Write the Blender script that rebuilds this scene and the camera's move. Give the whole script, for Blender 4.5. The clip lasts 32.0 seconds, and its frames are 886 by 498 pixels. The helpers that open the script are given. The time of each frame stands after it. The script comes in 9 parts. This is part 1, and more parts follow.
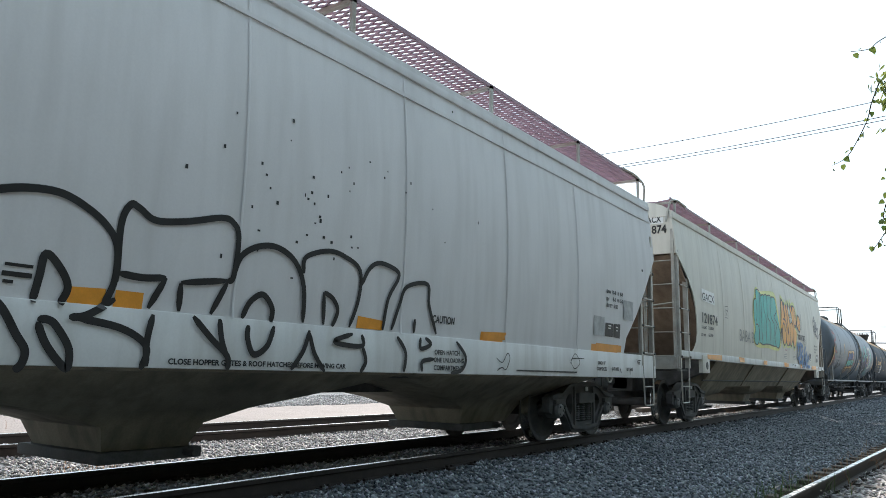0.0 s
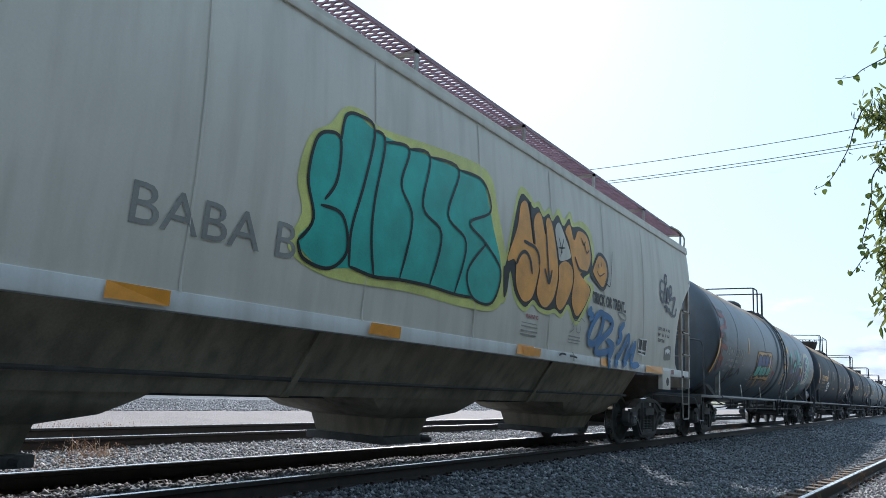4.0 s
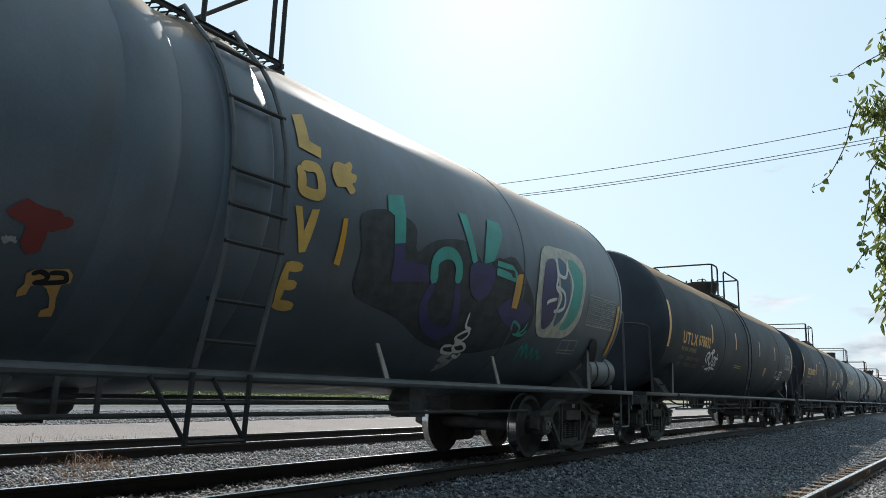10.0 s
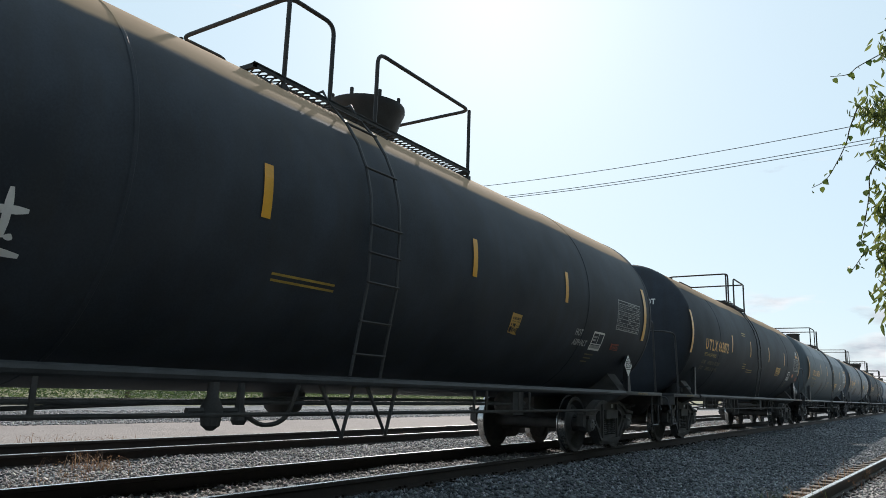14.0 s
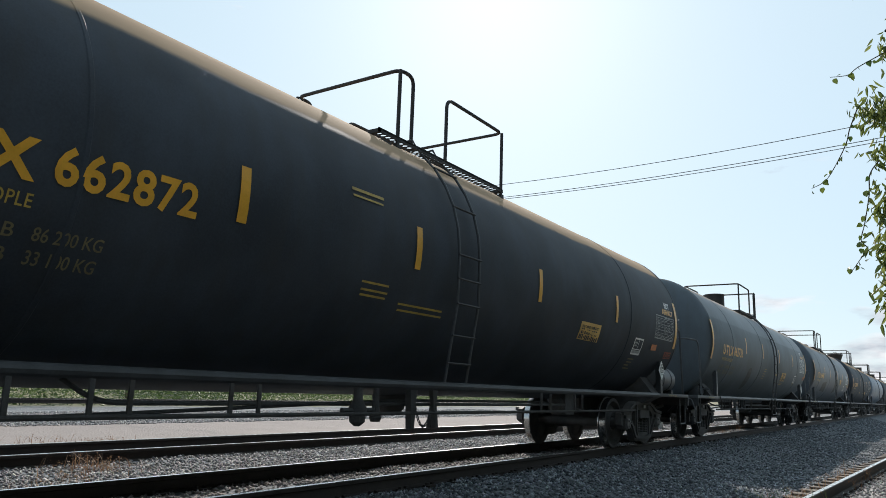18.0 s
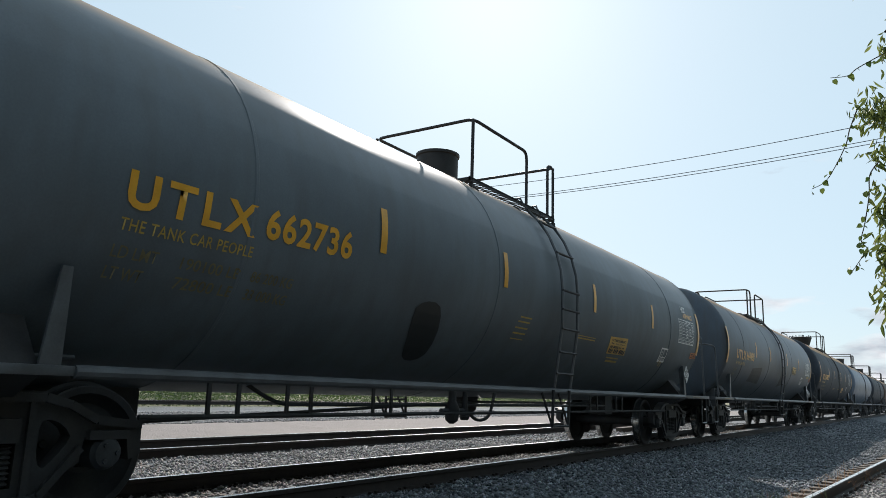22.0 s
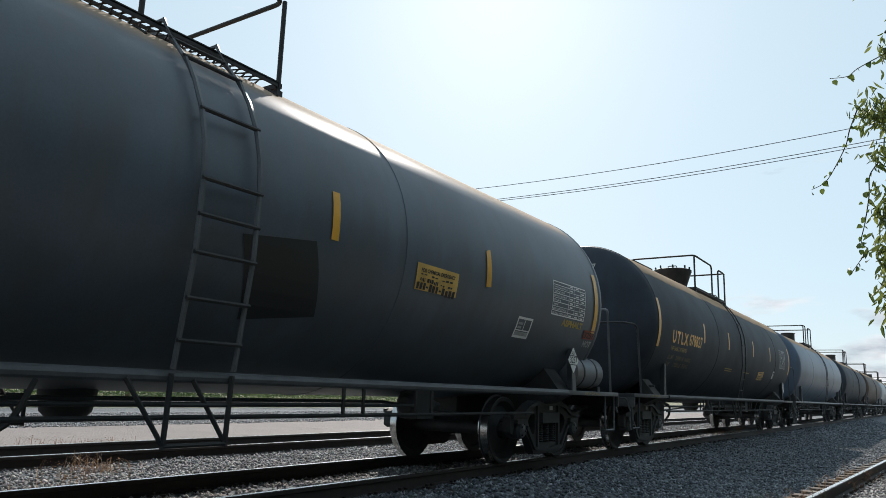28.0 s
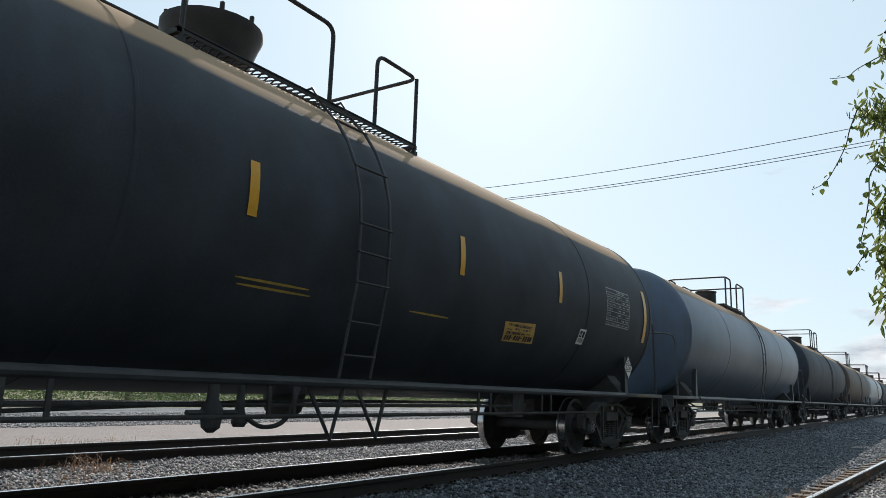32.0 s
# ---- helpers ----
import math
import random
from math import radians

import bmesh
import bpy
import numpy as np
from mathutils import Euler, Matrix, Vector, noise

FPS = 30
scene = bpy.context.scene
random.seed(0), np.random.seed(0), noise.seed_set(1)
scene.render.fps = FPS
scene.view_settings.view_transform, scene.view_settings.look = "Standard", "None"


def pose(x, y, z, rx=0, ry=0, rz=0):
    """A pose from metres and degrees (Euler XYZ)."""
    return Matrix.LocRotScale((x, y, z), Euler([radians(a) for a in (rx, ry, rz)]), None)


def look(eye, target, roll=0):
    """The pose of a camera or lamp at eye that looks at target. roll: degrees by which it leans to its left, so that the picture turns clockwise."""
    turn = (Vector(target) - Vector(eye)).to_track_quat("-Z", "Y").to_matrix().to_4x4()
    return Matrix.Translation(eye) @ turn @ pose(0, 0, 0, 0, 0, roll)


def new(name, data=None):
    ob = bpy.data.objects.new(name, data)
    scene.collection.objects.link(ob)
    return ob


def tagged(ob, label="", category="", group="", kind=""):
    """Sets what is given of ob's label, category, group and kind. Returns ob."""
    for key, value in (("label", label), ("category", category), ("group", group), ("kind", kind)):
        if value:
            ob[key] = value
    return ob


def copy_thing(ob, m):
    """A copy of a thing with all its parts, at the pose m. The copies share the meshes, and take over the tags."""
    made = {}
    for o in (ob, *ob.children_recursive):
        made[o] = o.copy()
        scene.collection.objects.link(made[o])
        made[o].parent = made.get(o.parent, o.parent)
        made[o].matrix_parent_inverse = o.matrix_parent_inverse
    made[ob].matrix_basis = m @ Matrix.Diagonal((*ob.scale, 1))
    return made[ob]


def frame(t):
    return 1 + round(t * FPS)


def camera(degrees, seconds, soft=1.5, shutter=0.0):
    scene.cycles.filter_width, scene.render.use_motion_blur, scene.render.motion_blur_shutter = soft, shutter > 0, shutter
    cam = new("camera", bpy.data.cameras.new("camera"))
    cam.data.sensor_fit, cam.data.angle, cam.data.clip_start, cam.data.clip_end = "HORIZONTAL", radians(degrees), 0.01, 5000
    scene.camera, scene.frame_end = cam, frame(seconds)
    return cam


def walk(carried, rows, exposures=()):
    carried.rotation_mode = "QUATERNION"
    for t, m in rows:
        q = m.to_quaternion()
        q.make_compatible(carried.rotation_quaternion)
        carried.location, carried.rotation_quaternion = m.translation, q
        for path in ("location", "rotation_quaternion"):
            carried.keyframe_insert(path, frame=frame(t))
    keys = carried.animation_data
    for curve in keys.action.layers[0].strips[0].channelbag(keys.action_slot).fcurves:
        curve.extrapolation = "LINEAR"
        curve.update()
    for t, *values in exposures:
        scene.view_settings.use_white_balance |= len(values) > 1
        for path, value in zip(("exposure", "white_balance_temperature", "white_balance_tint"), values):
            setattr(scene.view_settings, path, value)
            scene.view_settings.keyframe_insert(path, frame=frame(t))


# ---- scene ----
# ---- camera ----
cam = camera(62.7, 32.0, soft=0.8)
EYE = (5.942, 0.0, 0.951)


def aim(yaw, pitch, roll):
    return pose(*EYE, 90 + pitch, 0, yaw) @ pose(0, 0, 0, 0, 0, roll)


VIEW = [(0.0, 1.29, -1.29, -0.70), (0.25, 0.50, -1.08, -0.15), (0.5, -0.02, -0.89, 0.31), (1.0, -0.05, -0.47, 0.56), (1.5, 0.17, -0.61, 0.95),
        (2.0, 0.55, -0.24, 1.50), (2.5, 0.75, -0.31, 1.74), (3.0, 0.26, -0.23, 1.66), (3.5, 0.04, -0.53, 1.43), (4.5, 0.10, -0.42, 0.85),
        (5.5, 0.17, -0.29, 0.32), (6.0, 0.12, -0.16, 0.06), (6.5, 0.0, -0.08, 0.0), (7.5, 0.0, -0.08, 0.0), (13.5, 0.0, -0.06, 0.0), (20.0, 0.0, 0.02, 0.0),
        (26.0, 0.0, 0.08, 0.0), (32.0, 0.0, 0.10, 0.0)]
walk(cam, [(t, aim(33.83 + a, 11.03 + b, 1.845 + c)) for t, a, b, c in VIEW],
     exposures=[(0.0, 0.78, 6600, 13), (1.0, 0.46, 6300, 14), (2.0, 0.32, 6050, 15), (3.0, 0.32, 5950, 14), (6.0, 0.25, 5900, 12), (7.0, 0.17, 6150, 11), (8.0, 0.04, 6500, 10), (10.0, 0.02, 6500, 10), (12.0, 0.02, 6620, 12), (18.0, 0.02, 6620, 12), (22.0, -0.05, 6580, 12), (26.0, -0.07, 6550, 11), (32.0, 0.0, 6650, 13)])

# ---- light ----
SUN_AZ, SUN_EL = 30.0, 34.0
world = bpy.data.worlds.new("sky")
scene.world = world
world.use_nodes = True
wn, wl = world.node_tree.nodes, world.node_tree.links
wn.clear()
w_out = wn.new("ShaderNodeOutputWorld")
w_bg = wn.new("ShaderNodeBackground")
w_sky = wn.new("ShaderNodeTexSky")
w_sky.sky_type = "NISHITA"
w_sky.sun_disc = False
w_sky.sun_elevation = radians(SUN_EL)
w_sky.sun_rotation = radians(-SUN_AZ)
w_sky.air_density, w_sky.dust_density, w_sky.ozone_density = 1.0, 1.0, 2.0
w_bg.inputs["Strength"].default_value = 0.10
# low cloud banks along the horizon
w_geo = wn.new("ShaderNodeTexCoord")
w_sep = wn.new("ShaderNodeSeparateXYZ")
wl.new(w_geo.outputs["Generated"], w_sep.inputs[0])
w_map = wn.new("ShaderNodeMapping")
w_map.inputs["Scale"].default_value = (5, 5, 16)
wl.new(w_geo.outputs["Generated"], w_map.inputs[0])
w_noise = wn.new("ShaderNodeTexNoise")
w_noise.inputs["Scale"].default_value = 1.6
w_noise.inputs["Detail"].default_value = 7
wl.new(w_map.outputs[0], w_noise.inputs["Vector"])
w_band = wn.new("ShaderNodeMapRange")
w_band.inputs["From Min"].default_value, w_band.inputs["From Max"].default_value = 0.03, 0.22
w_band.inputs["To Min"].default_value, w_band.inputs["To Max"].default_value = 0.14, -0.22
wl.new(w_sep.outputs["Z"], w_band.inputs["Value"])
w_sum = wn.new("ShaderNodeMath")
w_sum.operation = "ADD"
wl.new(w_noise.outputs["Fac"], w_sum.inputs[0])
wl.new(w_band.outputs[0], w_sum.inputs[1])
w_ramp = wn.new("ShaderNodeValToRGB")
w_ramp.color_ramp.elements[0].position, w_ramp.color_ramp.elements[1].position = 0.52, 0.66
wl.new(w_sum.outputs[0], w_ramp.inputs[0])
w_mix = wn.new("ShaderNodeMix")
w_mix.data_type = "RGBA"
wl.new(w_ramp.outputs["Color"], w_mix.inputs["Factor"])
# summer haze over the dome, thickest towards the sun
w_haze = wn.new("ShaderNodeMix")
w_haze.data_type = "RGBA"
w_way = wn.new("ShaderNodeVectorMath")
w_way.operation = "DOT_PRODUCT"
w_way.inputs[1].default_value = (-math.sin(radians(SUN_AZ)) * math.cos(radians(SUN_EL)), math.cos(radians(SUN_AZ)) * math.cos(radians(SUN_EL)), math.sin(radians(SUN_EL)))
wl.new(w_geo.outputs["Generated"], w_way.inputs[0])
w_glow = wn.new("ShaderNodeMapRange")
w_glow.interpolation_type = "SMOOTHSTEP"
w_glow.inputs["From Min"].default_value, w_glow.inputs["From Max"].default_value = -0.5, 0.75
w_glow.inputs["To Min"].default_value, w_glow.inputs["To Max"].default_value = 0.38, 0.76
wl.new(w_way.outputs["Value"], w_glow.inputs["Value"])
wl.new(w_glow.outputs[0], w_haze.inputs["Factor"])
w_haze.inputs["B"].default_value = (6.9, 9.1, 10.3, 1)
wl.new(w_sky.outputs[0], w_haze.inputs["A"])
wl.new(w_haze.outputs["Result"], w_mix.inputs["A"])
w_shade = wn.new("ShaderNodeTexNoise")
w_shade.inputs["Scale"].default_value, w_shade.inputs["Detail"].default_value = 3.4, 5
wl.new(w_map.outputs[0], w_shade.inputs["Vector"])
w_tone = wn.new("ShaderNodeValToRGB")
w_tone.color_ramp.elements[0].position, w_tone.color_ramp.elements[1].position = 0.36, 0.60
w_tone.color_ramp.elements[0].color, w_tone.color_ramp.elements[1].color = (0.50, 0.56, 0.63, 1), (0.97, 0.98, 1.0, 1)
wl.new(w_shade.outputs["Fac"], w_tone.inputs[0])
w_gain = wn.new("ShaderNodeMix")
w_gain.data_type, w_gain.blend_type = "RGBA", "MULTIPLY"
w_gain.inputs["Factor"].default_value = 1.0
wl.new(w_tone.outputs[0], w_gain.inputs["A"])
w_gain.inputs["B"].default_value = (9.6, 9.7, 9.9, 1)
wl.new(w_gain.outputs["Result"], w_mix.inputs["B"])
wl.new(w_mix.outputs["Result"], w_bg.inputs["Color"])
wl.new(w_bg.outputs[0], w_out.inputs["Surface"])

sun = new("sun", bpy.data.lights.new("sun", "SUN"))
sun.data.energy, sun.data.angle, sun.data.color = 5.0, radians(0.6), (1.0, 0.955, 0.89)
az, el = radians(SUN_AZ), radians(SUN_EL)
sun.matrix_world = look((-60 * math.sin(az), 60 * math.cos(az), 60 * math.tan(el)), (0, 0, 0))
sun.visible_camera = True


# ---- materials ----
def paint(name, color, rough=0.5, metal=0.0, vary=0.25, scale=3.0, bump=0.1, grain=60.0, dirt=None, dirt_amount=0.0, streak=0.0, coat=0.0, spec=0.5, rand=0.0, top=None, gloss_from=None):
    """A worn surface: broad blotches, fine grain, vertical streaks of dirt."""
    m = bpy.data.materials.new(name)
    m.use_nodes = True
    n, l = m.node_tree.nodes, m.node_tree.links
    b = n["Principled BSDF"]
    tc = n.new("ShaderNodeTexCoord")
    big = n.new("ShaderNodeTexNoise")
    big.inputs["Scale"].default_value, big.inputs["Detail"].default_value = scale, 5
    fine = n.new("ShaderNodeTexNoise")
    fine.inputs["Scale"].default_value, fine.inputs["Detail"].default_value = grain, 3
    l.new(tc.outputs["Object"], big.inputs["Vector"])
    l.new(tc.outputs["Object"], fine.inputs["Vector"])
    r = n.new("ShaderNodeValToRGB")
    r.color_ramp.elements[0].position, r.color_ramp.elements[1].position = 0.3, 0.72
    r.color_ramp.elements[0].color = (*[c * (1 - vary) for c in color], 1)
    r.color_ramp.elements[1].color = (*[min(1, c * (1 + vary)) for c in color], 1)
    add = n.new("ShaderNodeMath")
    add.operation = "MULTIPLY_ADD"
    add.inputs[1].default_value = 0.35
    l.new(fine.outputs["Fac"], add.inputs[0])
    sub = n.new("ShaderNodeMath")
    sub.operation = "SUBTRACT"
    sub.inputs[1].default_value = 0.175
    l.new(big.outputs["Fac"], sub.inputs[0])
    l.new(sub.outputs[0], add.inputs[2])
    l.new(add.outputs[0], r.inputs[0])
    col = r.outputs["Color"]
    if rand:
        info = n.new("ShaderNodeObjectInfo")
        hv = n.new("ShaderNodeHueSaturation")
        mr = n.new("ShaderNodeMapRange")
        mr.inputs["To Min"].default_value, mr.inputs["To Max"].default_value = 1 - rand, 1 + rand
        l.new(info.outputs["Random"], mr.inputs["Value"])
        l.new(mr.outputs[0], hv.inputs["Value"])
        l.new(col, hv.inputs["Color"])
        col = hv.outputs["Color"]
    if dirt:
        mp = n.new("ShaderNodeMapping")
        mp.inputs["Scale"].default_value = (2.2, 2.2, 0.25) if streak else (1, 1, 1)
        l.new(tc.outputs["Object"], mp.inputs["Vector"])
        dn = n.new("ShaderNodeTexNoise")
        dn.inputs["Scale"].default_value, dn.inputs["Detail"].default_value = (2.6 if streak else scale * 0.7), 6
        l.new(mp.outputs[0], dn.inputs["Vector"])
        dr = n.new("ShaderNodeValToRGB")
        dr.color_ramp.elements[0].position, dr.color_ramp.elements[1].position = 0.42, 0.75
        l.new(dn.outputs["Fac"], dr.inputs[0])
        sc = n.new("ShaderNodeMath")
        sc.operation = "MULTIPLY"
        sc.inputs[1].default_value = dirt_amount
        l.new(dr.outputs["Color"], sc.inputs[0])
        mx = n.new("ShaderNodeMix")
        mx.data_type = "RGBA"
        l.new(sc.outputs[0], mx.inputs["Factor"])
        l.new(col, mx.inputs["A"])
        mx.inputs["B"].default_value = (*dirt, 1)
        col = mx.outputs["Result"]
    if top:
        # pale crown band: road dust, plus the sunlit top put into its colour
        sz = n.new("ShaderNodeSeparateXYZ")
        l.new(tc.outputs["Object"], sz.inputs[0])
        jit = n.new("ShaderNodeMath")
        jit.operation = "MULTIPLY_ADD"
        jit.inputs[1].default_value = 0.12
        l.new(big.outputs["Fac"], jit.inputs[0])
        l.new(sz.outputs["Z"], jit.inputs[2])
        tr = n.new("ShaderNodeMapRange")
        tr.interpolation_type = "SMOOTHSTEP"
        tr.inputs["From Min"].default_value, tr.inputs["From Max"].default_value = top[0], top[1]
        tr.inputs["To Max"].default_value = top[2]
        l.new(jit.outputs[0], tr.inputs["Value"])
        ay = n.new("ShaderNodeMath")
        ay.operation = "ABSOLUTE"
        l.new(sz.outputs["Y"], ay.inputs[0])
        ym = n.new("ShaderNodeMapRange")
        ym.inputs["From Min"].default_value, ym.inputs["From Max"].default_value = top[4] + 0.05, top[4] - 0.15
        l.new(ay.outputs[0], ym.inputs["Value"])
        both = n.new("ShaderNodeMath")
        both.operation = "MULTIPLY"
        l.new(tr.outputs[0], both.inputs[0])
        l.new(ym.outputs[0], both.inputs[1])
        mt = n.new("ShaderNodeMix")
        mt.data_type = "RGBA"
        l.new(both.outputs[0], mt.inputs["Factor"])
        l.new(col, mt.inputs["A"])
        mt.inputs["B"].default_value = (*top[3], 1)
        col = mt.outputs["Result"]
    l.new(col, b.inputs["Base Color"])
    rr = n.new("ShaderNodeMapRange")
    rr.inputs["To Min"].default_value, rr.inputs["To Max"].default_value = max(0.05, rough - 0.12), min(1, rough + 0.12)
    l.new(big.outputs["Fac"], rr.inputs["Value"])
    l.new(rr.outputs[0], b.inputs["Roughness"])
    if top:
        # the crown band is matt
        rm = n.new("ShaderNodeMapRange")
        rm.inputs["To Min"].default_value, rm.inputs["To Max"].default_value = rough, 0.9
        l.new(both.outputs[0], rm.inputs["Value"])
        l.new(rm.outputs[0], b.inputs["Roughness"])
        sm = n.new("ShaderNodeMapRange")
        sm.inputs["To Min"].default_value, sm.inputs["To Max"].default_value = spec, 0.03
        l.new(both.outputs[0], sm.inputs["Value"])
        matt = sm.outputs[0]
    if gloss_from:
        # a washed, glossy upper half over a dull dusty lower half
        gz = n.new("ShaderNodeSeparateXYZ")
        l.new(tc.outputs["Object"], gz.inputs[0])
        gr = n.new("ShaderNodeMapRange")
        gr.inputs["From Min"].default_value, gr.inputs["From Max"].default_value = gloss_from - 0.02, gloss_from + 0.02
        gr.inputs["To Min"].default_value, gr.inputs["To Max"].default_value = rough + 0.2, rough + 0.1
        l.new(gz.outputs["Z"], gr.inputs["Value"])
        l.new(gr.outputs[0], b.inputs["Roughness"])
    b.inputs["Metallic"].default_value = metal
    b.inputs["Coat Weight"].default_value = coat
    b.inputs["Specular IOR Level"].default_value = spec
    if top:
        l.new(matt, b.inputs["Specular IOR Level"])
    if bump:
        bp = n.new("ShaderNodeBump")
        bp.inputs["Strength"].default_value, bp.inputs["Distance"].default_value = bump, 0.01
        l.new(add.outputs[0], bp.inputs["Height"])
        l.new(bp.outputs[0], b.inputs["Normal"])
    return m


M = {}
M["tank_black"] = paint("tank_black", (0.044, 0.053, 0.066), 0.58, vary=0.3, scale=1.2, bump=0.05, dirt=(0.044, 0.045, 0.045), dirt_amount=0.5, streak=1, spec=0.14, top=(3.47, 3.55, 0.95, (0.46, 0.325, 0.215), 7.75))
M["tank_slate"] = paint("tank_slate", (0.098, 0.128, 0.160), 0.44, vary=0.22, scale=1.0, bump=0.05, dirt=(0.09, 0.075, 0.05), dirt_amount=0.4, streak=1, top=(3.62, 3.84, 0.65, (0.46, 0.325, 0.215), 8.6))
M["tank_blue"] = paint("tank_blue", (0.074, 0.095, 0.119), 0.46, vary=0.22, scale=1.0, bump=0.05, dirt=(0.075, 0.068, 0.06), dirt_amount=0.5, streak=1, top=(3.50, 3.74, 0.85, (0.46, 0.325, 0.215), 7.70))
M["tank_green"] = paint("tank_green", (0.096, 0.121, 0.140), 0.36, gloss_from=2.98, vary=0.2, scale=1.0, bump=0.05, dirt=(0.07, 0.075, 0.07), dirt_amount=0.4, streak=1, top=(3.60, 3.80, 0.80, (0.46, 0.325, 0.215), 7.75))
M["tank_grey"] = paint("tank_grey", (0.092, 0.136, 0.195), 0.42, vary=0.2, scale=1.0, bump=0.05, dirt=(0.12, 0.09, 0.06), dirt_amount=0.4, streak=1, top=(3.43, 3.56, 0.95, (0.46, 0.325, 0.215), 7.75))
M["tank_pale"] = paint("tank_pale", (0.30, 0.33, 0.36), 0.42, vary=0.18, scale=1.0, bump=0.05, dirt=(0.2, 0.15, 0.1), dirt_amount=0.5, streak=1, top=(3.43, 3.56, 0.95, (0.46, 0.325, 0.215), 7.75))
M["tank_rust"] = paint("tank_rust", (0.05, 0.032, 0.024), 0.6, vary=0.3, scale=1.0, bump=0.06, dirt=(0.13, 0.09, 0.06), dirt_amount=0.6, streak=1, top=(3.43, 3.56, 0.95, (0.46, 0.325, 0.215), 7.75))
M["hopper_white"] = paint("hopper_white", (0.63, 0.625, 0.625), 0.55, vary=0.06, scale=0.7, bump=0.03, dirt=(0.42, 0.41, 0.40), dirt_amount=0.35, streak=1)
M["hopper_cream"] = paint("hopper_cream", (0.64, 0.615, 0.545), 0.55, vary=0.07, scale=0.8, bump=0.04, dirt=(0.34, 0.31, 0.26), dirt_amount=0.35, streak=1)
M["hopper_brown"] = paint("hopper_brown", (0.34, 0.25, 0.18), 0.7, vary=0.3, scale=1.4, bump=0.08, dirt=(0.16, 0.10, 0.07), dirt_amount=0.7, streak=1)
M["hopper_under"] = paint("hopper_under", (0.27, 0.235, 0.175), 0.75, vary=0.3, scale=1.0, bump=0.08, dirt=(0.09, 0.08, 0.06), dirt_amount=0.8, streak=1)
M["sill_white"] = paint("sill_white", (0.68, 0.69, 0.68), 0.5, vary=0.08, scale=1.5, bump=0.04, dirt=(0.4, 0.38, 0.34), dirt_amount=0.5, streak=1)
M["orange"] = paint("orange", (0.75, 0.30, 0.03), 0.4, vary=0.12, scale=6)
M["yellow"] = paint("yellow", (0.74, 0.37, 0.035), 0.35, vary=0.12, scale=6)
M["yellow_dull"] = paint("yellow_dull", (0.42, 0.29, 0.05), 0.5, vary=0.25, scale=9)
M["white"] = paint("white", (0.78, 0.78, 0.76), 0.5, vary=0.08, scale=8)
M["faint"] = paint("faint", (0.16, 0.135, 0.065), 0.6, vary=0.3, scale=9)
M["white_dull"] = paint("white_dull", (0.38, 0.39, 0.39), 0.6, vary=0.25, scale=9)
M["soot"] = paint("soot", (0.040, 0.046, 0.052), 0.6, vary=0.5, scale=6)
M["ink"] = paint("ink", (0.012, 0.012, 0.013), 0.5, vary=0.3, scale=8)
M["red_faded"] = paint("red_faded", (0.30, 0.075, 0.045), 0.6, vary=0.3, scale=9)
M["stencil_cream"] = paint("stencil_cream", (0.54, 0.52, 0.45), 0.6, vary=0.2, scale=9)
M["red_tag"] = paint("red_tag", (0.55, 0.09, 0.05), 0.5, vary=0.15, scale=8)
M["orange_tag"] = paint("orange_tag", (0.62, 0.20, 0.06), 0.5, vary=0.2, scale=8)
M["iron_dark"] = paint("iron_dark", (0.036, 0.037, 0.038), 0.6, vary=0.3, scale=5, bump=0.2, dirt=(0.06, 0.05, 0.042), dirt_amount=0.5, spec=0.25)
M["iron"] = paint("iron", (0.086, 0.085, 0.084), 0.7, vary=0.35, scale=5, bump=0.25, dirt=(0.10, 0.086, 0.072), dirt_amount=0.6, spec=0.2)
M["iron_grey"] = paint("iron_grey", (0.09, 0.098, 0.105), 0.45, vary=0.25, scale=4, bump=0.12, dirt=(0.04, 0.035, 0.03), dirt_amount=0.4)
M["iron_trim"] = paint("iron_trim", (0.054, 0.058, 0.062), 0.5, vary=0.3, scale=4, bump=0.12, dirt=(0.028, 0.026, 0.024), dirt_amount=0.4, spec=0.35)
M["reservoir_grey"] = paint("reservoir_grey", (0.13, 0.148, 0.17), 0.45, vary=0.25, scale=3, bump=0.08, dirt=(0.20, 0.13, 0.08), dirt_amount=0.5)
M["iron_pale"] = paint("iron_pale", (0.42, 0.41, 0.37), 0.55, vary=0.2, scale=4, bump=0.1, dirt=(0.22, 0.15, 0.10), dirt_amount=0.6)
M["cap_grey"] = paint("cap_grey", (0.13, 0.13, 0.128), 0.55, vary=0.25, scale=9, bump=0.1, dirt=(0.08, 0.07, 0.06), dirt_amount=0.5)
M["tread"] = paint("tread", (0.55, 0.54, 0.52), 0.22, metal=1.0, vary=0.15, scale=9, bump=0.03)
M["rail_side"] = paint("rail_side", (0.030, 0.022, 0.018), 0.75, vary=0.35, scale=8, bump=0.2)
M["rail_top"] = paint("rail_top", (0.60, 0.59, 0.57), 0.28, metal=1.0, vary=0.12, scale=14, bump=0.02)
M["tie"] = paint("tie", (0.085, 0.065, 0.05), 0.85, vary=0.4, scale=6, bump=0.5, grain=30, rand=0.35)
M["grating"] = paint("grating", (0.33, 0.21, 0.25), 0.55, vary=0.2, scale=5)
M["wire"] = paint("wire", (0.05, 0.05, 0.055), 0.6)
M["pole"] = paint("pole", (0.11, 0.075, 0.05), 0.85, vary=0.3, scale=5, bump=0.4)
M["bark"] = paint("bark", (0.10, 0.08, 0.06), 0.9, vary=0.4, scale=9, bump=0.6)
